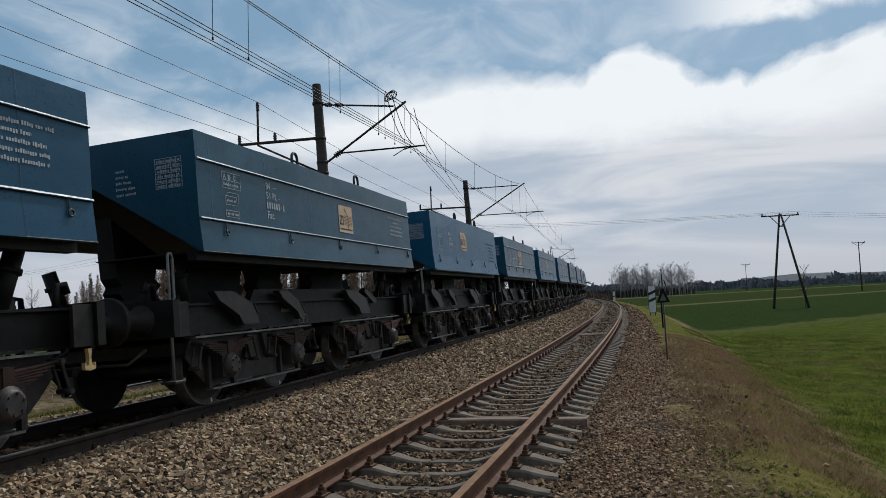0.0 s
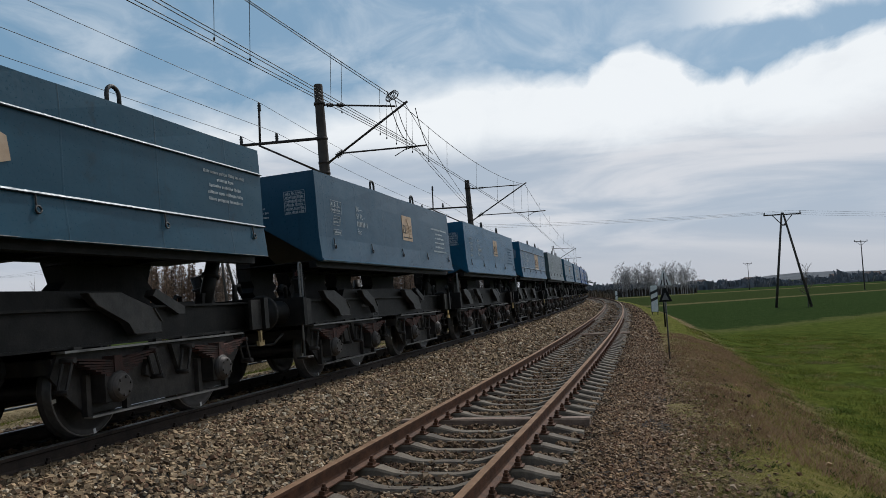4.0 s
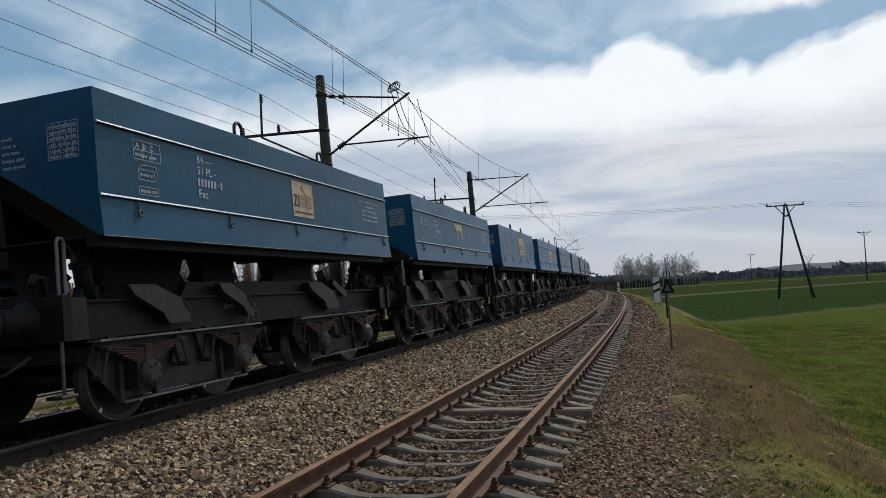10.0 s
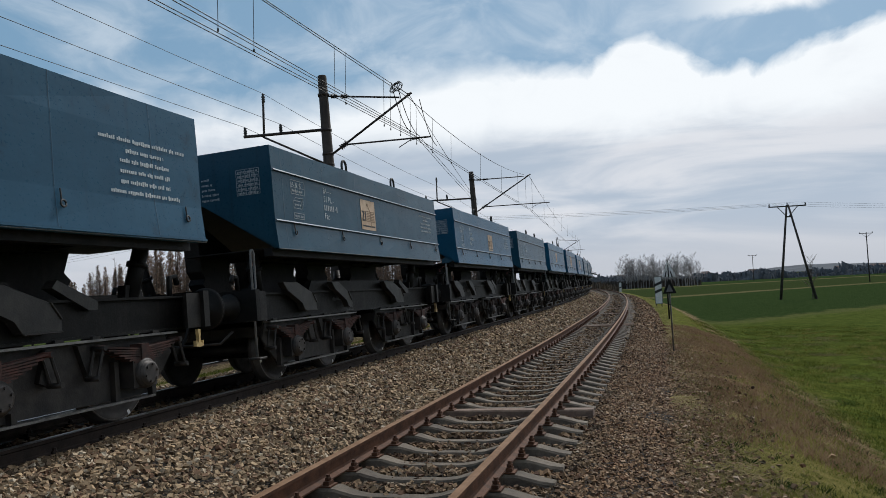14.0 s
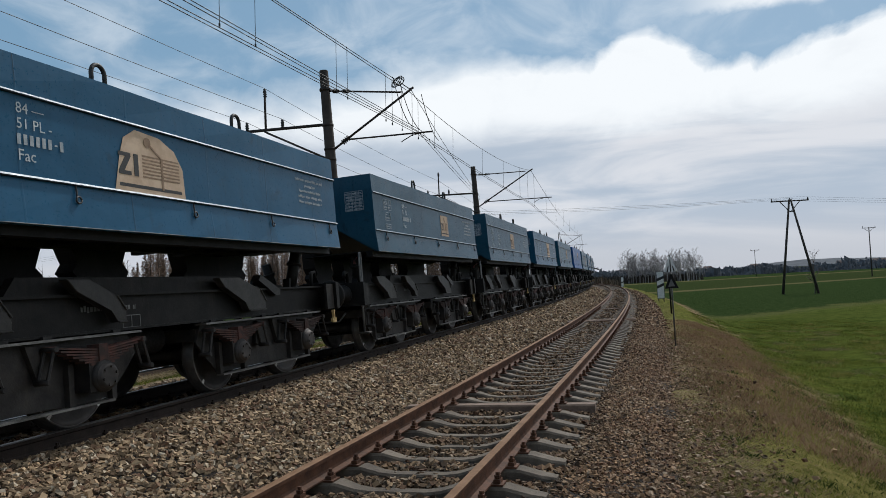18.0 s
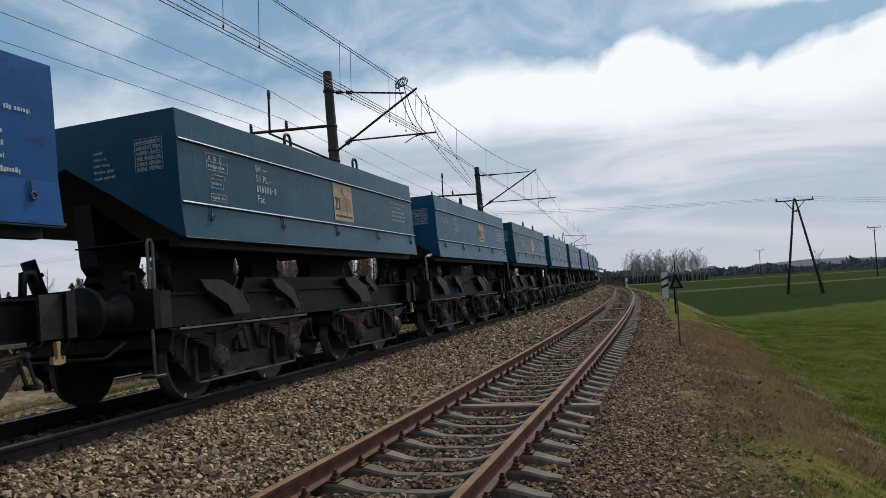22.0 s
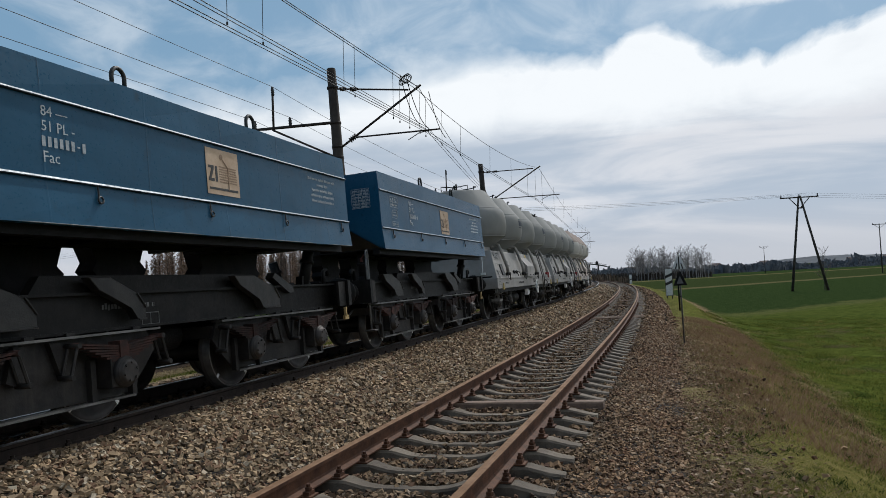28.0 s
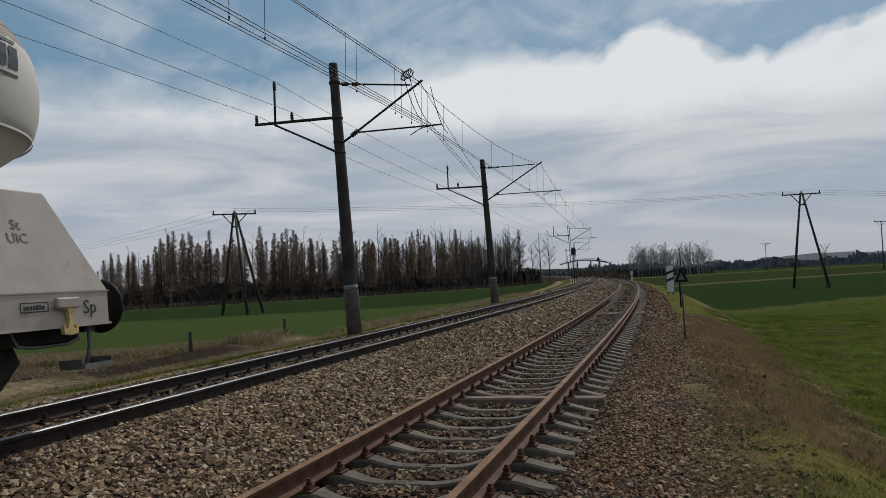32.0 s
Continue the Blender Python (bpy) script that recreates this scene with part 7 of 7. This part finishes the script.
def hopper_wagon(shell, top, box_paint, gangway, word):
    caked = shell is TANK_CREAM
    w = tagged(new("cement_wagon"), word, "freight wagon", "cement wagons in the train")
    bm = bmesh.new()
    ring = {}
    prof = [(0.88, 1.45, 5.50), (1.17, 1.45, 5.50), (2.01, 1.225, 5.08)]
    for j, (z, y, x) in enumerate(prof):
        ring[j] = [bm.verts.new(c) for c in ((-x, -y, z), (x, -y, z), (x, y, z), (-x, y, z))]
    for j in (0, 1):
        for i in range(4):
            bm.faces.new((ring[j][i], ring[j][(i + 1) % 4], ring[j + 1][(i + 1) % 4], ring[j + 1][i]))
    bm.faces.new(ring[2])
    bm.faces.new(list(reversed(ring[0])))
    body = part("wagon_body", bm, box_paint, w, bevel=0.012)
    bm = bmesh.new()
    for k in (-1, 1):
        box(bm, -5.505, 5.505, k * 1.452 - 0.006, k * 1.452 + 0.006, 1.16, 1.17)
        box(bm, -5.505, 5.505, k * 1.455 - 0.008, k * 1.455 + 0.008, 0.875, 0.895)
    part("sill_edge", bm, box_paint, body)
    tank_me = tank_mesh(shell, top)
    for i, x in enumerate(TANKS):
        t = shared("tank", tank_me, w, pose(x, 0, 0) @ Matrix.Diagonal((0.93, 1.01, 1, 1)))
        for k in (-1, 1):
            bm = bmesh.new()
            box(bm, x - 1.62, x - 0.22, k * 0.98 - 0.02, k * 0.98 + 0.02, 1.99, 2.15)
            part("skirt", bm, box_paint, w)
            bm = bmesh.new()
            for j in range(3):
                tube(bm, (x - 0.15 + j * 0.05, k * 1.02, 2.0), (x - 0.15 + j * 0.05, k * 1.02, 2.06 + 0.02 * j), 0.008, 0.008, 6)
            part("valve_rack", bm, BLACK_STEEL, w)
            # discharge pipe down the side
            bm = bmesh.new()
            px = x - 0.17
            pts = [(px + 0.06, k * 0.98, 2.14), (px + 0.08, k * 1.12, 2.22), (px + 0.07, k * 1.24, 2.2), (px + 0.04, k * 1.31, 2.04), (px, k * 1.47, 1.52), (px, k * 1.49, 1.30)]
            pipe(bm, pts, 0.05, 12)
            lathe(bm, [(0.085, -0.03), (0.085, 0.03)], "Z", 12, Matrix.Translation((px + 0.06, k * 1.02, 2.17)))
            p = part("discharge_pipe", bm, HOPPER_PIPE, w)
            bm = bmesh.new()
            lathe(bm, [(0.07, -0.05), (0.085, -0.03), (0.085, 0.03), (0.07, 0.05)], "Z", 12, Matrix.Translation((px, k * 1.49, 1.29)))
            pipe(bm, [(px + 0.08, k * 1.5, 1.31), (px + 0.13, k * 1.52, 1.26), (px + 0.13, k * 1.52, 1.16), (px + 0.1, k * 1.53, 1.1)], 0.016, 6)
            pipe(bm, [(px - 0.08, k * 1.5, 1.3), (px - 0.09, k * 1.52, 1.14)], 0.012, 6)
            part("end_valve", bm, RED if i == 3 and not caked else DIRTY_STEEL, p, "red painted valve and lever" if i == 3 and not caked else "dark oily valve and lever")
        # manhole, hand wheel and rail on the crown
        bm = bmesh.new()
        lathe(bm, [(0.3, 3.95), (0.3, 4.02), (0.27, 4.04), (0.001, 4.06)], "Z", 20)
        part("manhole", bm, shell, t)
        for a in np.linspace(0.4, 0.4 + 2 * math.pi, 4, endpoint=False):
            c, d = 0.42 * math.cos(a), 0.42 * math.sin(a)
            bm = bmesh.new()
            pipe(bm, [(0, 0, 4.14), (c, d, 4.19), (c, d, 3.96)], 0.018, 6)
            part("lid_clamp", bm, BLACK_STEEL, t)
        bm = bmesh.new()
        tube(bm, (0, 0, 4.04), (0, 0, 4.2), 0.035, 0.035, 8)
        part("lid_spindle", bm, BLACK_STEEL, t)
        bm = bmesh.new()
        arc = [(0.25 + 0.42 * math.cos(a), 0.62 * math.sin(a), 4.12) for a in np.linspace(-1.9, 0.9, 10)]
        pipe(bm, [(arc[0][0], arc[0][1], 3.94)] + arc + [(arc[-1][0], arc[-1][1], 3.94)], 0.017, 6)
        part("crown_rail", bm, BLACK_STEEL, t)
        bm = band_mesh(1.408, 2.462, 0, 2 * math.pi, 0.02, 0.018)
        part("seam", bm, shell, t)
        bm = band_mesh(1.362, 3.306, 0, 2 * math.pi, 0.016, 0.006)
        part("seam", bm, top, t)
        # dark name blocks and a line, on every second tank
        if i in (1, 3):
            for k in (-1, 1):
                base = -math.pi / 2 - 0.2 if k < 0 else math.pi / 2 - 0.2
                for j in range(5):
                    part("name_block", tank_patch(2.91, 3.10, base + j * 0.105, base + j * 0.105 + 0.085, 0.03), NAME_BLUE, t)
                part("name_line", tank_patch(2.845, 2.87, base, base + 0.5, 0.0), NAME_GREY, t)
                part("name_swoosh", tank_patch(3.13, 3.165, base + 0.05, base + 0.52, 0.02), NAME_GREEN, t)
    if gangway:
        bm = bmesh.new()
        for x in np.arange(-4.0, 4.5, 0.09):
            box(bm, x, x + 0.03, -0.25, 0.32, 4.22, 4.25)
        for y in (-0.28, 0.34):
            box(bm, -4.05, 4.6, y - 0.03, y + 0.03, 4.18, 4.27)
        for x in TANKS:
            for y in (-0.2, 0.3):
                tube(bm, (x, y, 3.95), (x, y, 4.19), 0.025, 0.025, 6)
        part("gangway", bm, DIRTY_STEEL, w, "dark steel roof gangway")
    for k in (-1, 1):
        # ladder
        bm = bmesh.new()
        lx = 2.70
        top_z = 2.85 if gangway else 2.2
        for dx in (-0.19, 0.19):
            pipe(bm, [(lx + dx, k * float(np.interp(top_z, [1.32, 4.38], [1.505, 0.92])), top_z), (lx + dx, k * 1.505, 1.32), (lx + dx, k * 1.53, 1.2), (lx + dx, k * 1.53, 0.42)], 0.022, 6)
        ladder = part("ladder", bm, LADDER_STEEL, w, "dull grey steel ladder")
        for z in np.arange(0.5, top_z - 0.08, 0.28):
            y = k * float(np.interp(z, [0.42, 1.2, 1.32, 4.38], [1.53, 1.53, 1.505, 0.92]))
            shared("rung", HOPPER_RUNG, ladder, pose(lx, y, float(z)))
        # locker with a sloping lid and two doors
        bm = bmesh.new()
        a, b = -0.84, 0.52
        vs = {}
        for x in (a, b):
            for n, (y, z) in enumerate(((1.40, 1.18), (1.53, 1.18), (1.53, 1.56), (1.30, 1.86), (1.24, 1.86))):
                vs[x, n] = bm.verts.new((x, k * y, z))
        for n in range(5):
            bm.faces.new((vs[a, n], vs[b, n], vs[b, (n + 1) % 5], vs[a, (n + 1) % 5]))
        for x in (a, b):
            bm.faces.new([vs[x, n] for n in range(5)])
        locker = part("locker", bm, box_paint, w)
        for x0, x1 in ((-0.81, -0.18), (-0.16, 0.49)):
            bm = bmesh.new()
            box(bm, x0, x1, k * 1.536 - 0.006, k * 1.536 + 0.006, 1.2, 1.53)
            part("locker_door", bm, box_paint, locker)
        bm = bmesh.new()
        for x in (-0.45, 0.25):
            pipe(bm, [(x - 0.08, k * 1.56, 1.25), (x, k * 1.57, 1.23), (x + 0.1, k * 1.56, 1.26)], 0.012, 6)
        part("locker_handles", bm, BLACK_STEEL, locker)
        # yellow notice band, placard, levers, writing
        bm = bmesh.new()
        box(bm, *((-1.15, 0.74) if caked else (0.42, 0.66)), -0.003, 0.0, -0.02, 0.10)
        part("notice_band", bm, YELLOW, w, "yellow painted notice band").matrix_basis = box_side(0, 1.88, k)
        bm = bmesh.new()
        box(bm, 0, 0.36, -0.03, 0.0, 0.0, 0.34)
        pl = part("placard_holder", bm, BLACK_PAINT, w, "black wire placard frame")
        pl.matrix_basis = box_side(-4.66, 1.26, k)
        bm = bmesh.new()
        box(bm, 0.03, 0.33, -0.034, -0.031, 0.03, 0.31)
        part("placard", bm, NAME_GREY, pl)
        for x in (-2.75, -2.33):
            bm = bmesh.new()
            box(bm, x - 0.07, x + 0.07, -0.05, 0.0, 0.0, 0.1)
            pipe(bm, [(x, -0.06, 0.06), (x + 0.14, -0.09, 0.03), (x + 0.17, -0.09, -0.1)], 0.014, 6)
            part("valve_lever", bm, BLACK_STEEL, w).matrix_basis = box_side(0, 1.3, k)
        bm = bmesh.new()
        table(bm, -4.98, 0.0, 0.52, 0.16, 5, 2, 0.007)
        table(bm, -5.1, -0.28, 0.28, 0.07, 1, 1, 0.007)
        table(bm, -5.05, -0.48, 0.4, 0.16, 2, 2, 0.007)
        bars(bm, -3.6, -0.05, (0.3, 0.5, 0.55, 0.3), 0.045, step=0.13)
        bars(bm, 1.9, -0.15, (0.5, 0.5, 0.5, 0.4), 0.028, step=0.06)
        marks("lettering", bm, FAINT_GREY, w, box_side(0, 1.88, k))
        bm = bmesh.new()
        bars(bm, -2.2, 0.05, (0.95,), 0.06)
        bars(bm, -4.4, 0.05, (0.5,), 0.04)
        table(bm, -5.35, 0.08, 0.3, 0.1, 1, 1, 0.008)
        for a, b in ((4.58, 4.84), (3.6, 3.9)) if caked else ((4.28, 4.72), (4.92, 5.18)):
            table(bm, a, 0.09, b - a, 0.07, 1, 1, 0.008)
            bars(bm, a + 0.03, 0.075, (b - a - 0.06,), 0.04)
        bars(bm, 1.2, 0.05, (0.5,), 0.04)
        marks("sill_lettering", bm, BLACK_PAINT, w, box_side(0, 1.0, k))
        for words, z in (("HAMULEC", 1.06), ("POSTOJOWY", 0.98)):
            tagged(shared("lettering", HOPPER_WORDS[words], w, box_side(0.66, z, k)), kind="stuff")
        for words, x, z in (("St", 4.66, 1.62), ("UIC", 4.6, 1.51), ("Sp", 5.2 if caked else 4.02, 0.98)):
            tagged(shared("lettering", HOPPER_WORDS[words], w, box_side(x, z + (0.06 if caked and z > 1.2 else 0), k)), kind="stuff")
        if not caked:
            bm = bmesh.new()
            bars(bm, 3.44, 0.08, (0.36,), 0.07)
            bars(bm, 3.52, -0.03, (0.34, 0.4, 0.0, 0.4), 0.03, step=0.062)
            table(bm, 3.44, -0.16, 0.07, 0.06, 1, 1, 0.012)
            marks("address_lettering", bm, FAINT_GREY, w, box_side(0, 1.68, k))
            # a shield and a code box at the other end
            bm = bmesh.new()
            for a, b in (((-4.98, 1.0), (-4.82, 1.0)), ((-4.98, 1.0), (-4.9, 0.84)), ((-4.82, 1.0), (-4.9, 0.84))):
                tube(bm, (a[0], 0, a[1] - 1.0), (b[0], 0, b[1] - 1.0), 0.006, 0.006, 4)
            bars(bm, -4.55, 0.0, (0.36,), 0.05)
            marks("shield_mark", bm, FAINT_GREY, w, box_side(0, 1.955, k))
            bm = bmesh.new()
            table(bm, -5.26, 0.12, 0.2, 0.24, 1, 3, 0.008)
            bars(bm, -5.24, 0.11, (0.16, 0.16, 0.16), 0.05, step=0.08)
            marks("code_box", bm, BLACK_PAINT, w, box_side(0, 1.3, k))
        bm = bmesh.new()
        box(bm, 3.3, 3.5, -0.06, 0.0, 0.0, 0.05)
        pipe(bm, [(3.34, -0.07, 0.03), (3.4, -0.1, -0.02), (3.48, -0.1, -0.09)], 0.014, 6)
        part("release_lever", bm, BLACK_STEEL, w).matrix_basis = box_side(0, 1.0, k)
        if gangway:
            # warning signs and a framed notice beside the ladder
            bm = bmesh.new()
            prism(bm, [(-0.13, 0.0), (0.13, 0.0), (0.0, 0.21)], -0.004, 0.0)
            part("warning_triangle", bm, YELLOW, w, "yellow warning triangle").matrix_basis = box_side(2.41, 1.45, k)
            bm = bmesh.new()
            prism(bm, [(-0.02, 0.05), (0.03, 0.05), (0.0, 0.1), (0.02, 0.1), (-0.01, 0.16), (-0.03, 0.1)], -0.007, -0.004)
            part("warning_mark", bm, BLACK_PAINT, w).matrix_basis = box_side(2.41, 1.45, k)
            bm = bmesh.new()
            lathe(bm, [(0.135, -0.004), (0.135, 0.0)], "Y", 20)
            part("round_sign", bm, RED, w, "round red warning sign").matrix_basis = box_side(2.4, 1.84, k)
            bm = bmesh.new()
            lathe(bm, [(0.105, -0.007), (0.105, -0.004)], "Y", 20)
            part("sign_face", bm, HOPPER_WHITE, w).matrix_basis = box_side(2.4, 1.84, k)
            bm = bmesh.new()
            table(bm, 0, 0, 0.6, 0.28, 1, 1, 0.01)
            bars(bm, 0.06, -0.03, (0.4, 0.46, 0.5, 0.4), 0.03, step=0.062)
            marks("framed_notice", bm, BLACK_PAINT, w, box_side(1.52, 1.8, k))
        # tank numbers
        for i, x in enumerate(TANKS):
            lean = math.degrees(math.atan2(0.517, 0.365))
            shared("tank_number", HOPPER_WORDS[str(i + 1)], w, pose(x, 0, 0, 0, 0, 12 if k < 0 else 192) @ pose(-0.05, -1.09, 2.235, lean, 0, 0))
        # brake wheel, gear box, hooks
        bm = bmesh.new()
        ring_pts = [(1.2 + 0.19 * math.cos(a), k * 1.5, 0.82 + 0.24 * math.sin(a)) for a in np.linspace(0, 2 * math.pi, 19)]
        pipe(bm, ring_pts, 0.018, 6)
        for a in (0.5, 2.6, 4.7):
            tube(bm, (1.2, k * 1.48, 0.82), (1.2 + 0.19 * math.cos(a), k * 1.5, 0.82 + 0.24 * math.sin(a)), 0.014, 0.014, 6)
        tube(bm, (1.2, k * 0.9, 0.82), (1.2, k * 1.5, 0.82), 0.025, 0.025, 8)
        part("brake_wheel", bm, WHITE_PAINT, w, "white spoked hand brake wheel")
        bm = bmesh.new()
        box(bm, -0.12, 0.06, k * 1.3 - 0.05, k * 1.3 + 0.05, 0.55, 0.76)
        box(bm, 0.22, 0.34, k * 1.3 - 0.04, k * 1.3 + 0.04, 0.58, 0.70)
        part("load_lever_plate", bm, WHITE_PAINT, w)
        for e in (-1, 1):
            hx = -4.86 if e < 0 else 5.02
            grow = 1.15 if caked else 1.0
            shared("lashing_hook", HOPPER_HOOK, w, pose(hx, k * 1.48, 0.95) @ Matrix.Diagonal((grow, 1, grow, 1)), "yellow painted cast hook")
            if caked:
                bm = bmesh.new()
                box(bm, hx - 0.14, hx + 0.1, k * 1.485 - 0.025, k * 1.485 + 0.025, 1.03, 1.12)
                part("hook_bracket", bm, box_paint, w, bevel=0.012)
    bm = bmesh.new()
    box(bm, -5.3, 5.3, -0.35, 0.35, 0.62, 0.9)
    for y in (-1.25, 1.25):
        box(bm, -5.3, 5.3, y - 0.05, y + 0.05, 0.76, 0.9)
    for x in (-5.2, -3.5, -1.8, 0, 1.8, 3.5, 5.2):
        box(bm, x - 0.07, x + 0.07, -1.25, 1.25, 0.74, 0.89)
    under = part("underframe", bm, BLACK_STEEL, w)
    for y in (-0.7, 0.7):
        bm = bmesh.new()
        tube(bm, (-0.9, y, 0.52), (0.5, y, 0.52), 0.2, 0.2, 16)
        part("air_reservoir", bm, BLACK_STEEL, under)
        bm = bmesh.new()
        prism(bm, [(-1.7, 0.8), (-0.9, 0.8), (-1.1, 0.35), (-1.5, 0.35)], y - 0.25, y + 0.25)
        part("outlet_cone", bm, BLACK_STEEL, under)
    for e in (-1, 1):
        bm = bmesh.new()
        box(bm, e * 5.42 - 0.06, e * 5.42 + 0.06, -1.3, 1.3, 0.82, 1.25)
        part("headstock", bm, BLACK_STEEL, under)
        for k in (-1, 1):
            shared("buffer", BUFFER, under, pose(e * 5.48, k * 0.93, 1.04, 0, 0, 0 if e > 0 else 180))
            bm = bmesh.new()
            pipe(bm, [(e * 5.33, k * 1.38, 0.89), (e * 5.33, k * 1.38, 0.70), (e * 5.30, k * 1.36, 0.54)], 0.02, 6)
            box(bm, e * 5.33 - 0.16, e * 5.33 + 0.16, k * 1.33 - 0.12, k * 1.33 + 0.12, 0.52, 0.535)
            box(bm, e * 5.33 - 0.16, e * 5.33 + 0.16, k * 1.46 - 0.01, k * 1.46 + 0.01, 0.52, 0.56)
            for d in (-0.165, 0.165):
                box(bm, e * 5.33 + d - 0.006, e * 5.33 + d + 0.006, k * 1.33 - 0.12, k * 1.33 + 0.12, 0.52, 0.60)
            part("step", bm, STEP_STEEL, under, "worn grey steel footstep")
            # bent rail that hangs below the sill
            bm = bmesh.new()
            pipe(bm, [(e * 4.55, k * 1.36, 0.89), (e * 4.6, k * 1.38, 0.76), (e * 4.75, k * 1.38, 0.74), (e * 5.1, k * 1.38, 0.74), (e * 5.2, k * 1.38, 0.78), (e * 5.22, k * 1.36, 0.89)], 0.014, 6)
            part("hanging_rail", bm, LADDER_STEEL, under)
            if e * k > 0:
                # uncoupling rod on the sloping end
                bm = bmesh.new()
                pipe(bm, [(e * 5.22, k * 1.0, 1.86), (e * 5.26, k * 1.0, 1.88), (e * 5.28, k * 1.0, 1.84), (e * 5.38, k * 1.02, 1.6), (e * 5.52, k * 1.04, 1.36)], 0.014, 6)
                box(bm, e * 5.48 - 0.05, e * 5.48 + 0.05, k * 1.04 - 0.06, k * 1.04 + 0.06, 1.3, 1.37)
                part("end_rod", bm, WHITE_PAINT, under, "white painted uncoupling rod")
        shared("coupling", COUPLING, under, pose(e * 5.45, 0, 1.06, 0, 0, 0 if e > 0 else 180))
        shared("brake_hose", HOSE, under, pose(e * 5.45, 0.35 * e, 0.95, 0, 0, 0 if e > 0 else 180))
    for x in (-3.45, 3.45):
        bogie(w, x, True)
    return w


FAINT_GREY = surf("faint_grey", (0.115, 0.112, 0.107), (0.17, 0.166, 0.158), 20, 0.7)
HOPPER_PIPE = surf("hopper_pipe", (0.20, 0.185, 0.165), (0.30, 0.28, 0.25), 4, 0.65, 0, 0.1, 40)
NAME_BLUE = surf("name_blue", (0.035, 0.045, 0.065), (0.06, 0.072, 0.095), 8, 0.7, spec=0.2)
NAME_GREEN = surf("name_green", (0.075, 0.10, 0.09), (0.10, 0.125, 0.115), 8, 0.7, spec=0.2)
LADDER_STEEL = surf("ladder_steel", (0.06, 0.056, 0.05), (0.12, 0.112, 0.10), 6, 0.6, 0.2, 0.1, 50)
HOPPER_RUNG = rung_mesh(LADDER_STEEL)
HOPPER_WORDS = {words: text_mesh(words, size, BLACK_PAINT if size != 0.12 else FAINT_GREY) for words, size in (("HAMULEC", 0.085), ("POSTOJOWY", 0.085), ("1", 0.26), ("2", 0.26), ("3", 0.26), ("4", 0.26), ("St", 0.12), ("UIC", 0.12), ("Sp", 0.16))}
PALE_YELLOW = surf("pale_yellow_paint", (0.42, 0.31, 0.10), (0.56, 0.44, 0.19), 12, 0.65, 0, 0.1, 60, 0.2, 0.3, (0.25, 0.2, 0.13))
STEP_STEEL = surf("step_steel", (0.10, 0.094, 0.085), (0.19, 0.18, 0.165), 6, 0.6, 0.1, 0.15, 50)
HOPPER_HOOK = tie_hook_mesh()
HOPPER_HOOK.materials[0] = PALE_YELLOW
NAME_GREY = surf("name_grey", (0.06, 0.063, 0.066), (0.10, 0.10, 0.10), 20, 0.7, spec=0.2)


# the train surges a little on its couplings: seconds, metres ahead of a steady run
SURGE_T = [0, .5, 1, 1.5, 2, 2.5, 3, 3.5, 5.5, 6, 6.5, 7, 7.5, 8, 8.5, 9, 9.5, 10, 10.5, 11, 11.5, 12, 12.5, 13, 13.5, 14, 14.5, 16.5, 17, 17.5, 18, 18.5, 19, 19.5, 20, 20.5, 21, 21.5, 22, 22.5, 23, 23.5, 24, 24.5, 25, 25.5, 27.5, 28, 28.5, 29, 29.5, 30, 30.5, 31, 31.5, 32]
SURGE = [-0.07, 0.22, 0.1, 0.18, 0.01, -0.05, -0.21, -0.23, -0.1, -0.19, -0.15, 0.22, 0.16, 0.03, 0.06, 0.01, -0.07, -0.09, 0.21, 0.16, 0.16, 0.1, -0.12, -0.13, -0.18, 0.02, 0.04, -0.27, 0.12, -0.02, -0.03, 0.1, -0.09, -0.18, -0.13, 0.18, 0.12, 0.08, 0.04, -0.13, -0.11, 0.34, 0.12, -0.1, 0.1, -0.06, 0.06, 0, -0.2, -0.37, -0.3, -0.25, -0.05, 0.17, 0.2, 0.24]


def travelled(t):
    """Metres that the train has run towards the eye by t seconds."""
    return 12.8676 * t - 0.004986 * t * t + float(np.interp(t, SURGE_T, SURGE))


def make_hoppers():
    base = 12.8676 * 29.2 - 0.004986 * 29.2 ** 2
    looks = ((TANK_GREY, TANK_GREY, HOPPER_WHITE, False, "white cement wagon with four pale grey round tanks"),
             (TANK_GREY, TANK_GREY, HOPPER_WHITE, True, "white cement wagon with grey tanks and roof gangway"),
             (TANK_CREAM, TANK_CREAM, HOPPER_CREAM, False, "dusty cream cement wagon with four stained round tanks"))
    for i, look_of in enumerate(looks):
        TRAIN.append((hopper_wagon(*look_of), (12.0, 24.0, 36.0)[i] + base, ""))


make_hoppers()


def motions():
    for w, s0, _ in TRAIN:
        walk(w, [(t, on_far(s0 - travelled(t))) for t in [i / 2 for i in range(0, 65)]])
        for b in w.children:
            if b.name.split(".")[0] != "bogie":
                continue
            for o in b.children:
                if o.name.split(".")[0] == "wheelset":
                    rest = o.matrix_basis.copy()
                    # the wheels are turned frame by frame while the wagon is near
                    rows = []
                    for i in range(0, 961):
                        t = i / 30.0
                        s = s0 - travelled(t)
                        if i in (0, 960) or -9 < s < 42:
                            far_t = min(max(travelled(t), s0 - 42), s0 + 9)
                            rows.append((t, rest @ Matrix.Rotation(-far_t / 0.46, 4, "Y")))
                    walk(o, rows)


motions()
